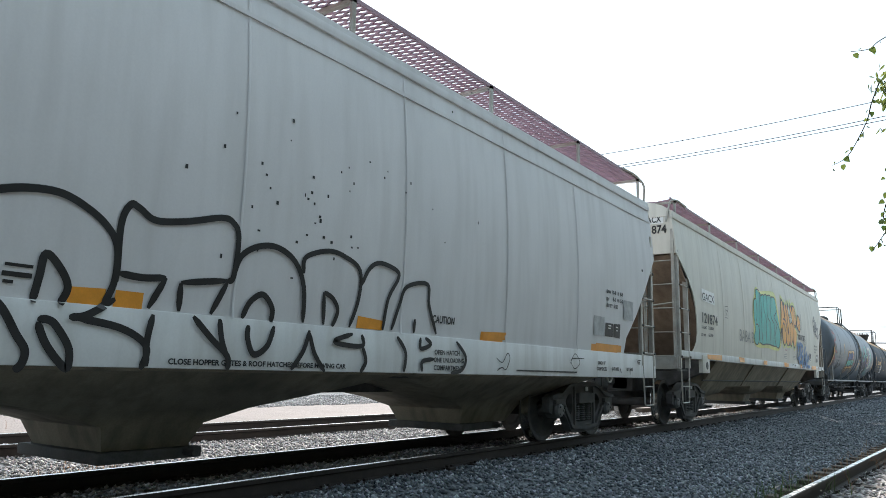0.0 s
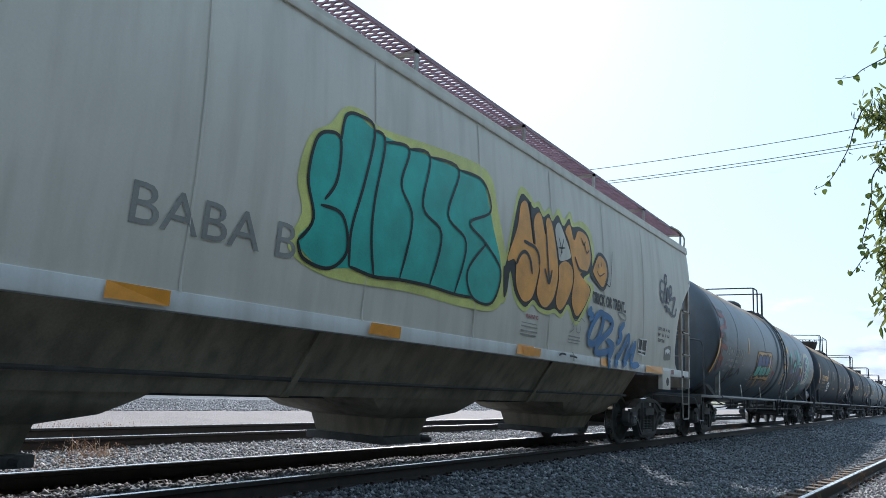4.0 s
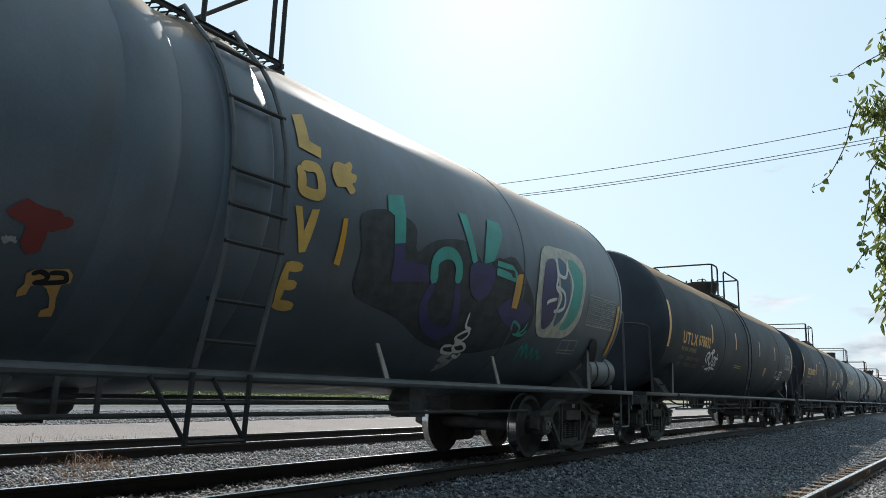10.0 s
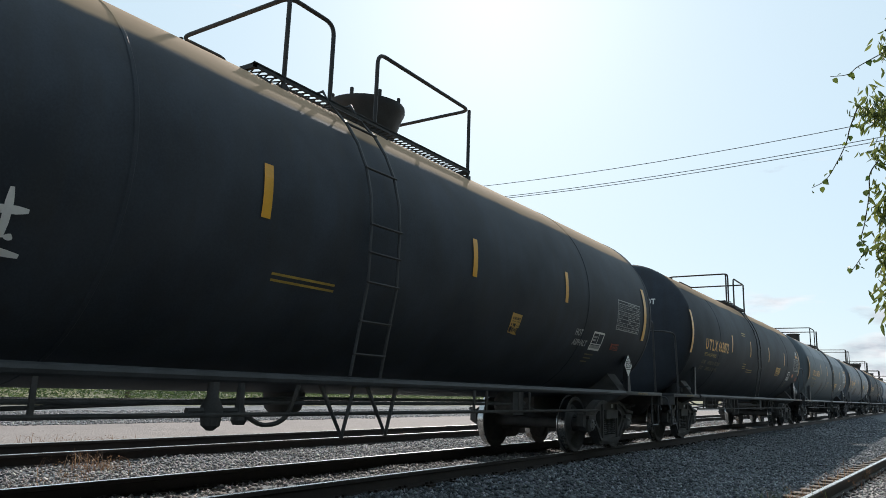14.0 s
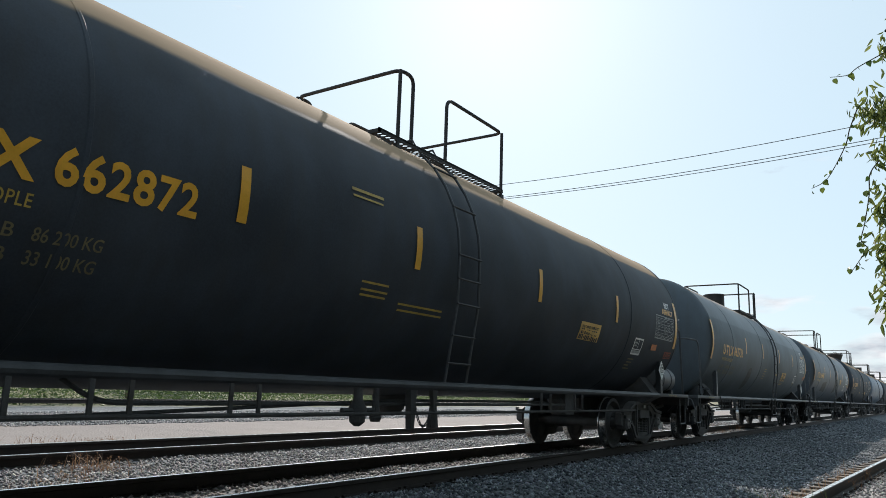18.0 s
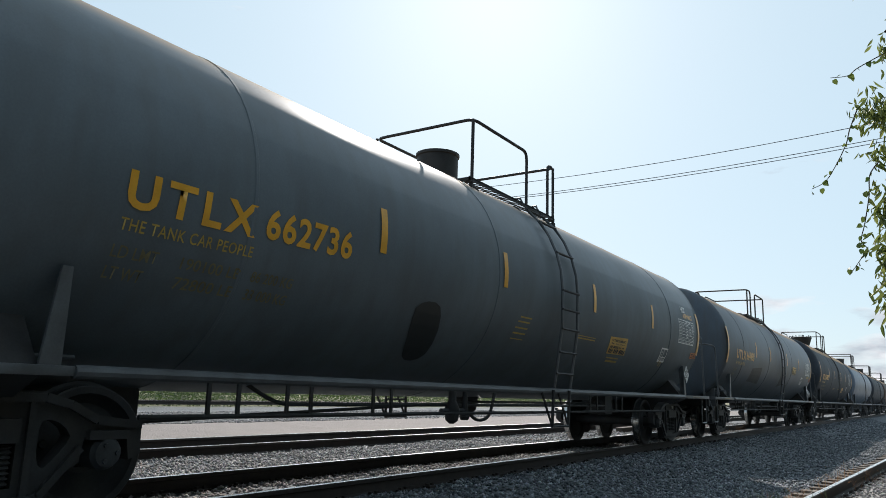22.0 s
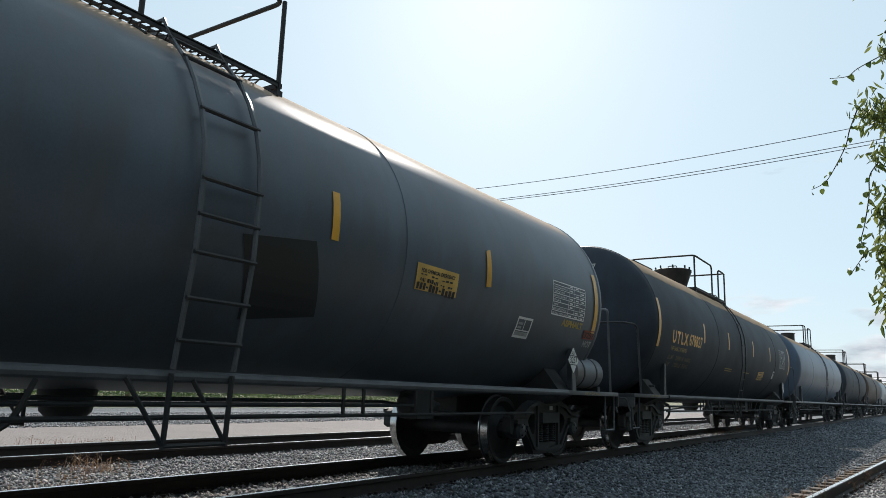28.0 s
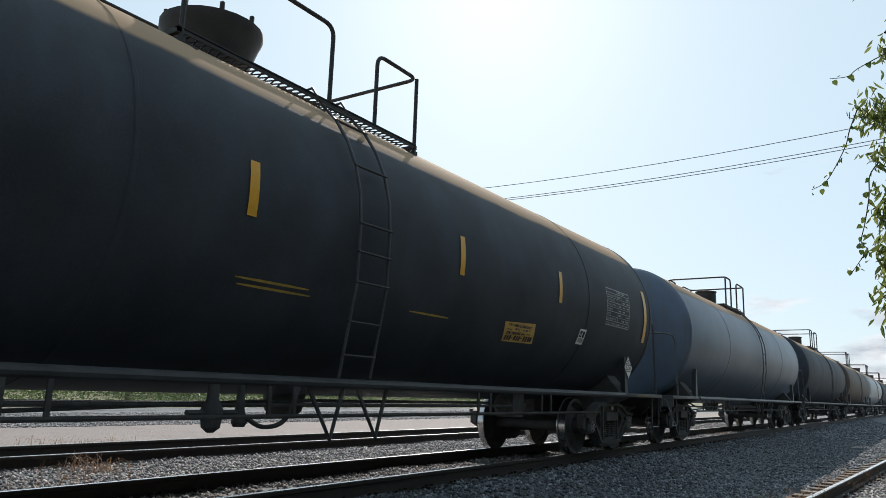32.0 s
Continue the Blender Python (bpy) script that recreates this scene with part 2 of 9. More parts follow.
M["concrete"] = paint("concrete", (0.42, 0.40, 0.37), 0.8, vary=0.15, scale=3, bump=0.2)


def stone_material(name, a, b):
    m = bpy.data.materials.new(name)
    m.use_nodes = True
    n, l = m.node_tree.nodes, m.node_tree.links
    p = n["Principled BSDF"]
    g = n.new("ShaderNodeNewGeometry")
    r = n.new("ShaderNodeValToRGB")
    r.color_ramp.elements[0].color, r.color_ramp.elements[1].color = (*a, 1), (*b, 1)
    mid = r.color_ramp.elements.new(0.72)
    mid.color = (*[p + 0.36 * (q - p) for p, q in zip(a, b)], 1)
    l.new(g.outputs["Random Per Island"], r.inputs[0])
    tc = n.new("ShaderNodeTexCoord")
    nz = n.new("ShaderNodeTexNoise")
    nz.inputs["Scale"].default_value = 40
    l.new(tc.outputs["Object"], nz.inputs["Vector"])
    mx = n.new("ShaderNodeMix")
    mx.data_type, mx.blend_type = "RGBA", "MULTIPLY"
    mx.inputs["Factor"].default_value = 0.5
    l.new(r.outputs[0], mx.inputs["A"])
    l.new(nz.outputs["Color"], mx.inputs["B"])
    l.new(mx.outputs["Result"], p.inputs["Base Color"])
    p.inputs["Roughness"].default_value = 0.85
    return m


# one ballast twice: shade and sunlight put into the stone colours
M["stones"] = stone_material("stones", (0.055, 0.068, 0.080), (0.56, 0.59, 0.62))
M["sunlit_stones"] = stone_material("sunlit_stones", (0.17, 0.158, 0.155), (0.74, 0.70, 0.67))


def ground_material():
    """Ballast, dirt road and dry verge, told apart by their strips."""
    m = bpy.data.materials.new("ground")
    m.use_nodes = True
    n, l = m.node_tree.nodes, m.node_tree.links
    p = n["Principled BSDF"]
    tc = n.new("ShaderNodeTexCoord")
    sep = n.new("ShaderNodeSeparateXYZ")
    l.new(tc.outputs["Object"], sep.inputs[0])
    wob = n.new("ShaderNodeTexNoise")
    wob.inputs["Scale"].default_value, wob.inputs["Detail"].default_value = 0.5, 6
    l.new(tc.outputs["Object"], wob.inputs["Vector"])
    shift = n.new("ShaderNodeMath")
    shift.operation = "MULTIPLY_ADD"
    shift.inputs[1].default_value = 2.2
    l.new(wob.outputs["Fac"], shift.inputs[0])
    l.new(sep.outputs["X"], shift.inputs[2])
    vor = n.new("ShaderNodeTexVoronoi")
    vor.inputs["Scale"].default_value = 17
    l.new(tc.outputs["Object"], vor.inputs["Vector"])
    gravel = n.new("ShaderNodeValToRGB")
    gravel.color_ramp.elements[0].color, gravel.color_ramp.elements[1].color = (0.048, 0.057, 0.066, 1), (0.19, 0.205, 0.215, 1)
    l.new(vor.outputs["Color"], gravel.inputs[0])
    fine = n.new("ShaderNodeTexNoise")
    fine.inputs["Scale"].default_value, fine.inputs["Detail"].default_value = 9, 8
    l.new(tc.outputs["Object"], fine.inputs["Vector"])
    road = n.new("ShaderNodeValToRGB")
    road.color_ramp.elements[0].color, road.color_ramp.elements[1].color = (0.17, 0.143, 0.130, 1), (0.26, 0.222, 0.204, 1)
    l.new(fine.outputs["Fac"], road.inputs[0])
    verge = n.new("ShaderNodeValToRGB")
    verge.color_ramp.elements[0].color, verge.color_ramp.elements[1].color = (0.07, 0.09, 0.035, 1), (0.22, 0.19, 0.10, 1)
    l.new(fine.outputs["Fac"], verge.inputs[0])

    # gravel past the train's shadow: sunlight put into a paler tone, for more bounce
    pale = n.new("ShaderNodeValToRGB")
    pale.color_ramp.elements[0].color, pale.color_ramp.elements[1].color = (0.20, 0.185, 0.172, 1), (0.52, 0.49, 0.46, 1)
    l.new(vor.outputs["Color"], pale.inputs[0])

    def strip(lo, hi, soft):
        a = n.new("ShaderNodeMapRange")
        a.interpolation_type = "SMOOTHSTEP"
        a.inputs["From Min"].default_value, a.inputs["From Max"].default_value = lo - soft, lo + soft
        l.new(shift.outputs[0], a.inputs["Value"])
        b = n.new("ShaderNodeMapRange")
        b.interpolation_type = "SMOOTHSTEP"
        b.inputs["From Min"].default_value, b.inputs["From Max"].default_value = hi + soft, hi - soft
        l.new(shift.outputs[0], b.inputs["Value"])
        t = n.new("ShaderNodeMath")
        t.operation = "MULTIPLY"
        l.new(a.outputs[0], t.inputs[0])
        l.new(b.outputs[0], t.inputs[1])
        return t.outputs[0]

    def over(base, fac, top):
        x = n.new("ShaderNodeMix")
        x.data_type = "RGBA"
        l.new(fac, x.inputs["Factor"])
        l.new(base, x.inputs["A"])
        l.new(top, x.inputs["B"])
        return x.outputs["Result"]

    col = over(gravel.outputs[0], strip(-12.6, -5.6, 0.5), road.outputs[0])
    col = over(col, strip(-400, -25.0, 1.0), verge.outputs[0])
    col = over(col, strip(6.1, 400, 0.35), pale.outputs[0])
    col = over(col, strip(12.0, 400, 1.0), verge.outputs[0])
    l.new(col, p.inputs["Base Color"])
    p.inputs["Roughness"].default_value = 0.9
    bp = n.new("ShaderNodeBump")
    bp.inputs["Strength"].default_value, bp.inputs["Distance"].default_value = 0.8, 0.03
    l.new(vor.outputs["Distance"], bp.inputs["Height"])
    l.new(bp.outputs[0], p.inputs["Normal"])
    return m


M["ground"] = ground_material()


def leaf_material(name, a, b):
    m = bpy.data.materials.new(name)
    m.use_nodes = True
    n, l = m.node_tree.nodes, m.node_tree.links
    p = n["Principled BSDF"]
    g = n.new("ShaderNodeNewGeometry")
    r = n.new("ShaderNodeValToRGB")
    r.color_ramp.elements[0].color, r.color_ramp.elements[1].color = (*a, 1), (*b, 1)
    l.new(g.outputs["Random Per Island"], r.inputs[0])
    l.new(r.outputs[0], p.inputs["Base Color"])
    p.inputs["Roughness"].default_value = 0.5
    t = n.new("ShaderNodeBsdfTranslucent")
    l.new(r.outputs[0], t.inputs["Color"])
    mix = n.new("ShaderNodeMixShader")
    mix.inputs[0].default_value = 0.45
    l.new(p.outputs[0], mix.inputs[1])
    l.new(t.outputs[0], mix.inputs[2])
    l.new(mix.outputs[0], n["Material Output"].inputs["Surface"])
    return m


M["leaf"] = leaf_material("leaf", (0.045, 0.085, 0.02), (0.16, 0.20, 0.045))
M["willow"] = leaf_material("willow", (0.07, 0.105, 0.025), (0.26, 0.29, 0.08))
M["bush"] = leaf_material("bush", (0.03, 0.055, 0.018), (0.10, 0.145, 0.045))
M["dry_grass"] = leaf_material("dry_grass", (0.15, 0.075, 0.045), (0.32, 0.20, 0.11))
# distance haze is put into the ridge's blue-grey colour
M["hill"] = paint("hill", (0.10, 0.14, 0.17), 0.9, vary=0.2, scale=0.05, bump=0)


# ---- mesh helpers ----
def part(name, bm, material, parent=None, label="", smooth=True, sharp=35):
    me = bpy.data.meshes.new(name)
    bm.to_mesh(me)
    bm.free()
    me.materials.append(M[material] if isinstance(material, str) else material)
    if smooth and len(me.polygons):
        me.polygons.foreach_set("use_smooth", [True] * len(me.polygons))
        me.set_sharp_from_angle(angle=radians(sharp))
    ob = new(name, me)
    if parent:
        ob.parent = parent
    if label:
        tagged(ob, label)
    return ob


def shared(name, me, m, parent=None):
    ob = new(name, me)
    ob.matrix_basis = m
    if parent:
        ob.parent = parent
    return ob


def box(bm, x0, x1, y0, y1, z0, z1):
    vs = [bm.verts.new(p) for p in ((x0, y0, z0), (x1, y0, z0), (x1, y1, z0), (x0, y1, z0), (x0, y0, z1), (x1, y0, z1), (x1, y1, z1), (x0, y1, z1))]
    for f in ((3, 2, 1, 0), (4, 5, 6, 7), (0, 1, 5, 4), (1, 2, 6, 5), (2, 3, 7, 6), (3, 0, 4, 7)):
        bm.faces.new([vs[i] for i in f])
    return bm


def boxes(*rows, bevel=0.0):
    bm = bmesh.new()
    for r in rows:
        box(bm, *r)
    if bevel:
        bmesh.ops.bevel(bm, geom=list(bm.edges), offset=bevel, segments=2, affect="EDGES", profile=0.6)
    return bm


def ring(bm, c, u, v, r, n):
    return [bm.verts.new(c + (u * math.cos(2 * math.pi * i / n) + v * math.sin(2 * math.pi * i / n)) * r) for i in range(n)]


def skin(bm, a, b):
    n = len(a)
    for i in range(n):
        bm.faces.new((a[i], a[(i + 1) % n], b[(i + 1) % n], b[i]))


def tube(bm, pts, r, n=8, closed=False):
    """A round bar along a line of points."""
    pts = [Vector(p) for p in pts]
    last = None
    first = None
    k = len(pts)
    for i, p in enumerate(pts):
        a = pts[i - 1] if i or closed else p
        b = pts[(i + 1) % k] if i < k - 1 or closed else p
        d = (b - a).normalized()
        u = d.cross(Vector((0, 0, 1)) if abs(d.z) < 0.9 else Vector((1, 0, 0))).normalized()
        v = d.cross(u)
        cur = ring(bm, p, u, v, r, n)
        if last:
            best = min(range(n), key=lambda s: (cur[s].co - last[0].co).length)
            cur = cur[best:] + cur[:best]
            skin(bm, last, cur)
        else:
            first = cur
        last = cur
    if closed:
        best = min(range(n), key=lambda s: (first[s].co - last[0].co).length)
        skin(bm, last, first[best:] + first[:best])
    else:
        bm.faces.new(first[::-1])
        bm.faces.new(last)
    return bm


def bent(pts, r=0.12, n=4):
    """Rounds the corners of a line of points."""
    pts = [Vector(p) for p in pts]
    out = [pts[0]]
    for a, b, c in zip(pts, pts[1:], pts[2:]):
        k = min(r, (a - b).length * 0.45, (c - b).length * 0.45)
        p, q = b + (a - b).normalized() * k, b + (c - b).normalized() * k
        for i in range(n + 1):
            t = i / n
            out.append(p * (1 - t) ** 2 + b * 2 * t * (1 - t) + q * t * t)
    return out + [pts[-1]]


def revolve(bm, rows, center, axis="y", n=48, cap=True):
    """Turns rows of (place along the axis, radius) about an axis through center."""
    c = Vector(center)
    d, u, v = {"y": (Vector((0, 1, 0)), Vector((1, 0, 0)), Vector((0, 0, 1))), "x": (Vector((1, 0, 0)), Vector((0, 1, 0)), Vector((0, 0, 1))),
               "z": (Vector((0, 0, 1)), Vector((1, 0, 0)), Vector((0, 1, 0)))}[axis]
    last = first = None
    for a, r in rows:
        cur = ring(bm, c + d * a, u, v, max(r, 0.001), n)
        if last:
            skin(bm, last, cur)
        else:
            first = cur
        last = cur
    if cap:
        bm.faces.new(first[::-1])
        bm.faces.new(last)
    bmesh.ops.recalc_face_normals(bm, faces=bm.faces)
    return bm


def prism(bm, outline, x0, x1, axis="x"):
    """A plate cut to an outline of (y, z), or of (x, z) for axis y, with thickness."""
    mk = (lambda a, p: (a, p[0], p[1])) if axis == "x" else (lambda a, p: (p[0], a, p[1]))
    a = [bm.verts.new(mk(x0, p)) for p in outline]
    b = [bm.verts.new(mk(x1, p)) for p in outline]
    bm.faces.new(a[::-1])
    bm.faces.new(b)
    skin(bm, a, b)
    bmesh.ops.recalc_face_normals(bm, faces=bm.faces)
    return bm


def strand(bm, a, b, w, z0, z1):
    """A flat strip of metal from a to b in the x-y plane, 2w wide along y."""
    lo = [bm.verts.new((x, y, z0)) for x, y in ((a[0], a[1] - w), (b[0], b[1] - w), (b[0], b[1] + w), (a[0], a[1] + w))]
    hi = [bm.verts.new((v.co.x, v.co.y, z1)) for v in lo]
    bm.faces.new(lo[::-1])
    bm.faces.new(hi)
    for i in range(4):
        bm.faces.new((lo[i - 1], lo[i], hi[i], hi[i - 1]))


def smooth_line(pts, n=6, closed=False):
    """A soft curve through a few points."""
    k = len(pts)
    out = []
    for i in range(k if closed else k - 1):
        p0, p1, p2, p3 = (pts[(i + j) % k] if closed else pts[max(0, min(k - 1, i + j))] for j in (-1, 0, 1, 2))
        for s in range(n):
            t = s / n
            out.append(tuple(0.5 * (2 * b + (c - a) * t + (2 * a - 5 * b + 4 * c - d) * t * t + (3 * b - a - 3 * c + d) * t ** 3) for a, b, c, d in zip(p0, p1, p2, p3)))
    return out if closed else out + [pts[-1]]


# ---- ground ----
def height(x, y):
    """The lie of the land: ballast shoulders, spur, road, verge."""
    z = -0.17
    if x > 1.5:
        # a shallow drain between the main track's shoulder and the spur's bed
        z -= 0.26 * min(1, (x - 1.5) / 0.9)
        z += 0.16 * min(1, max(0, (x - 3.75 - 0.05 * (y - 5)) / 0.5))
    if x > 7:
        z -= 0.03 * min(10, x - 7)
    if x < -5.6:
        z -= 0.10 * min(1, (-5.6 - x) / 1.2)
    if x < -26:
        z += 0.5 * min(1, (-26 - x) / 8)
    if abs(x) < 30 and -12 < y < 90:
        z += 0.03 * (noise.noise((x * 0.9, y * 0.9, 0)) + 0.5 * noise.noise((x * 3.1, y * 3.1, 4)))
    return z


def axis_steps(stops):
    out = []
    for a, b, k in stops:
        out += [a + (b - a) * i / k for i in range(k)]
    return out + [stops[-1][1]]


def build_ground():
    xs = axis_steps([(-1500, -60, 8), (-60, -14, 30), (-14, 8, 110), (8, 60, 16), (60, 1500, 8)])
    ys = axis_steps([(-1500, -30, 8), (-30, 0, 30), (0, 40, 160), (40, 120, 60), (120, 2500, 10)])
    vs = [(x, y, height(x, y)) for y in ys for x in xs]
    w = len(xs)
    fs = [(j * w + i, j * w + i + 1, (j + 1) * w + i + 1, (j + 1) * w + i) for j in range(len(ys) - 1) for i in range(w - 1)]
    me = bpy.data.meshes.new("ground")
    me.from_pydata(vs, [], fs)
    me.materials.append(M["ground"])
    me.polygons.foreach_set("use_smooth", [True] * len(me.polygons))
    tagged(new("ground", me), "crushed grey ballast with a pale dirt service road and dry verge", "ground", kind="structure")


build_ground()


def rail_mesh(length):
    """A flat-bottomed rail 0.17 high with its top at zero, along y; the running band is its own face."""
    prof = [(-0.07, -0.172), (0.07, -0.172), (0.07, -0.158), (0.012, -0.138), (0.010, -0.05), (0.036, -0.038), (0.036, -0.008), (0.028, 0.0), (-0.028, 0.0), (-0.036, -0.008), (-0.036, -0.038),
            (-0.010, -0.05), (-0.012, -0.138), (-0.07, -0.158)]
    bm = prism(bmesh.new(), prof, 0, length, "y")
    me = bpy.data.meshes.new("rail")
    bm.faces.ensure_lookup_table()
    for f in bm.faces:
        if f.normal.z > 0.9 and f.calc_center_median().z > -0.01:
            f.material_index = 1
    bm.to_mesh(me)
    bm.free()
    me.materials.append(M["rail_side"])
    me.materials.append(M["rail_top"])
    return me


def tie_mesh():
    bm = boxes((-1.27, 1.27, -0.11, 0.11, -0.17, 0.0), bevel=0.012)
    me = bpy.data.meshes.new("tie")
    bm.to_mesh(me)
    bm.free()
    me.materials.append(M["tie"])
    return me


TIE = tie_mesh()


def plate_mesh():
    bm = boxes((-0.17, 0.17, -0.09, 0.09, 0.0, 0.02))
    for sx in (-0.1, 0.1):
        for sy in (-0.05, 0.05):
            box(bm, sx - 0.018, sx + 0.018, sy - 0.018, sy + 0.018, 0.02, 0.045)
    me = bpy.data.meshes.new("tie_plate")
    bm.to_mesh(me)
    bm.free()
    me.materials.append(M["rail_side"])
    return me


PLATE = plate_mesh()


def track(name, label, origin, turn, y0, y1, ties_to, plates_to, step=0.53):
    t = tagged(new(name), label, "railway track", kind="structure")
    t.matrix_basis = pose(*origin, 0, 0, turn)
    me = rail_mesh(y1 - y0)
    for x in (-0.7525, 0.7525):
        shared("rail", me, pose(x, y0, 0), t)
    y, rng = y0 + 0.3, random.Random(name)
    while y < ties_to:
        shared("tie", TIE, pose(rng.uniform(-0.03, 0.03), y, -0.172 + rng.uniform(-0.012, 0.0), 0, 0, rng.uniform(-1.2, 1.2)), t)
        if y < plates_to:
            for x in (-0.7525, 0.7525):
                shared("tie_plate", PLATE, pose(x, y, -0.170), t)
        y += step
    return t


track("track_main", "steel rails on wooden ties under the moving train", (0, 0, 0), 0, -40, 420, 80, 24)
track("track_second", "empty steel rails on weathered ties beside a dirt road", (-4.38, 0, 0), 0, -40, 420, 75, 0)
track("track_spur", "rusty spur rails on worn ties in gravel", (5.18, 5.0, -0.10), -2.9, -14, 70, 40, 12)
track("track_third", "distant rails behind the dirt road", (-24.5, 0, 0.12), 0, -40, 420, -60, 0)


def stone_mesh(name, label, xy, size, material, seed):
    """Loose ballast: many small broken stones in one mesh."""
    rng = np.random.default_rng(seed)
    base = np.array([(1, 0, 0), (-1, 0, 0), (0, 1, 0), (0, -1, 0), (0, 0, 1), (0, 0, -1)], float)
    tri = np.array([(0, 2, 4), (2, 1, 4), (1, 3, 4), (3, 0, 4), (2, 0, 5), (1, 2, 5), (3, 1, 5), (0, 3, 5)])
    k = len(xy)
    z = np.array([height(x, y) for x, y in xy])
    v = base[None] * rng.uniform(0.55, 1.15, (k, 6, 1))
    v = v + rng.uniform(-0.35, 0.35, v.shape)
    a = rng.uniform(0, 2 * np.pi, k)
    c, s = np.cos(a), np.sin(a)
    v = np.stack([v[..., 0] * c[:, None] - v[..., 1] * s[:, None], v[..., 0] * s[:, None] + v[..., 1] * c[:, None], v[..., 2] * 0.75], -1)
    v = v * size[:, None, None] + np.c_[xy, z + size * 0.35][:, None]
    f = (tri[None] + 6 * np.arange(k)[:, None, None]).reshape(-1, 3)
    me = bpy.data.meshes.new(name)
    me.vertices.add(6 * k)
    me.vertices.foreach_set("co", v.astype(np.float32).ravel())
    me.loops.add(f.size)
    me.loops.foreach_set("vertex_index", f.astype(np.int32).ravel())
    me.polygons.add(len(f))
    me.polygons.foreach_set("loop_start", np.arange(0, f.size, 3, dtype=np.int32))
    me.update(calc_edges=True)
    me.validate()
    me.materials.append(M[material])
    tagged(new(name, me), label, "gravel", kind="stuff")


def build_stones():
    rng = np.random.default_rng(4)
    # train's shade and sunlight put into two stone tones: dark by spur, pale elsewhere
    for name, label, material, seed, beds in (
            ("ballast_stones", "loose broken ballast stones beside the spur, coloured dark for the train's shade", "stones", 4, ((0.85, 4.55, 4.5, 16, 560, 1.0), (0.85, 5.0, 16, 34, 190, 1.0), (0.85, 5.8, 34, 70, 40, 1.6))),
            ("ballast_stones", "loose broken ballast stones round the tracks, coloured pale for the sunlight", "sunlit_stones", 5, ((-0.68, 0.68, 2.5, 16, 330, 1.0), (-0.68, 0.68, 16, 30, 130, 1.0), (-3.6, -0.82, 1.5, 16, 380, 1.0), (-3.6, -0.82, 16, 40, 130, 1.1), (-5.05, -3.7, 2, 22, 110, 1.0), (4.5, 8.0, 4.0, 16, 260, 1.0), (4.95, 8.0, 16, 34, 90, 1.1),
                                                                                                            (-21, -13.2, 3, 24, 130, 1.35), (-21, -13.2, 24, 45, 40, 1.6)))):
        spots, sizes = [], []
        for x0, x1, y0, y1, per, big in beds:
            k = int((x1 - x0) * (y1 - y0) * per)
            spots.append(np.c_[rng.uniform(x0, x1, k), rng.uniform(y0, y1, k)])
            sizes.append(rng.uniform(0.013, 0.036, k) * big)
        stone_mesh(name, label, np.concatenate(spots), np.concatenate(sizes), material, seed)


# ---- bogies ----
WHEEL_R = 0.457
MOVERS, SPINNERS = [], []


def wheel_mesh(iron):
    prof = [(-0.02, 0.0), (-0.02, 0.10), (0.03, 0.12), (0.035, 0.16), (-0.005, 0.22), (-0.015, 0.33), (0.03, 0.385), (0.062, 0.40), (0.066, WHEEL_R - 0.012), (0.058, WHEEL_R), (-0.05, WHEEL_R + 0.006),
            (-0.062, WHEEL_R + 0.028), (-0.075, WHEEL_R + 0.025), (-0.078, WHEEL_R - 0.03), (-0.07, 0.39), (-0.04, 0.37), (-0.05, 0.2), (-0.075, 0.14), (-0.08, 0.0)]
    bm = revolve(bmesh.new(), prof, (0, 0, 0), "x", 40, cap=False)
    bm.faces.ensure_lookup_table()
    for f in bm.faces:
        c = f.calc_center_median()
        if math.hypot(c.y, c.z) > WHEEL_R - 0.02 and f.normal.y * c.y + f.normal.z * c.z > 0.3:
            f.material_index = 1
    # chalk marks and plate holes, so that the turning shows
    for i in range(2):
        a = math.pi * i
        cy, cz = 0.27 * math.cos(a), 0.27 * math.sin(a)
        revolve(bm, [(0.0, 0.03), (0.012, 0.03)], (-0.012, cy, cz), "x", 8)
    me = bpy.data.meshes.new("wheel")
    bm.to_mesh(me)
    bm.free()
    me.materials.append(M[iron])
    me.materials.append(M["tread"])
    me.polygons.foreach_set("use_smooth", [True] * len(me.polygons))
    me.set_sharp_from_angle(angle=radians(32))
    return me


def data_of(bm, name, *mats):
    me = bpy.data.meshes.new(name)
    bm.to_mesh(me)
    bm.free()
    for m in mats:
        me.materials.append(M[m])
    me.polygons.foreach_set("use_smooth", [True] * len(me.polygons))
    me.set_sharp_from_angle(angle=radians(32))
    return me


def axle_mesh(iron):
    return data_of(revolve(bmesh.new(), [(-1.10, 0.075), (-1.0, 0.09), (-0.8, 0.1), (-0.7, 0.085), (0.7, 0.085), (0.8, 0.1), (1.0, 0.09), (1.10, 0.075)], (0, 0, 0), "x", 16), "axle", iron)


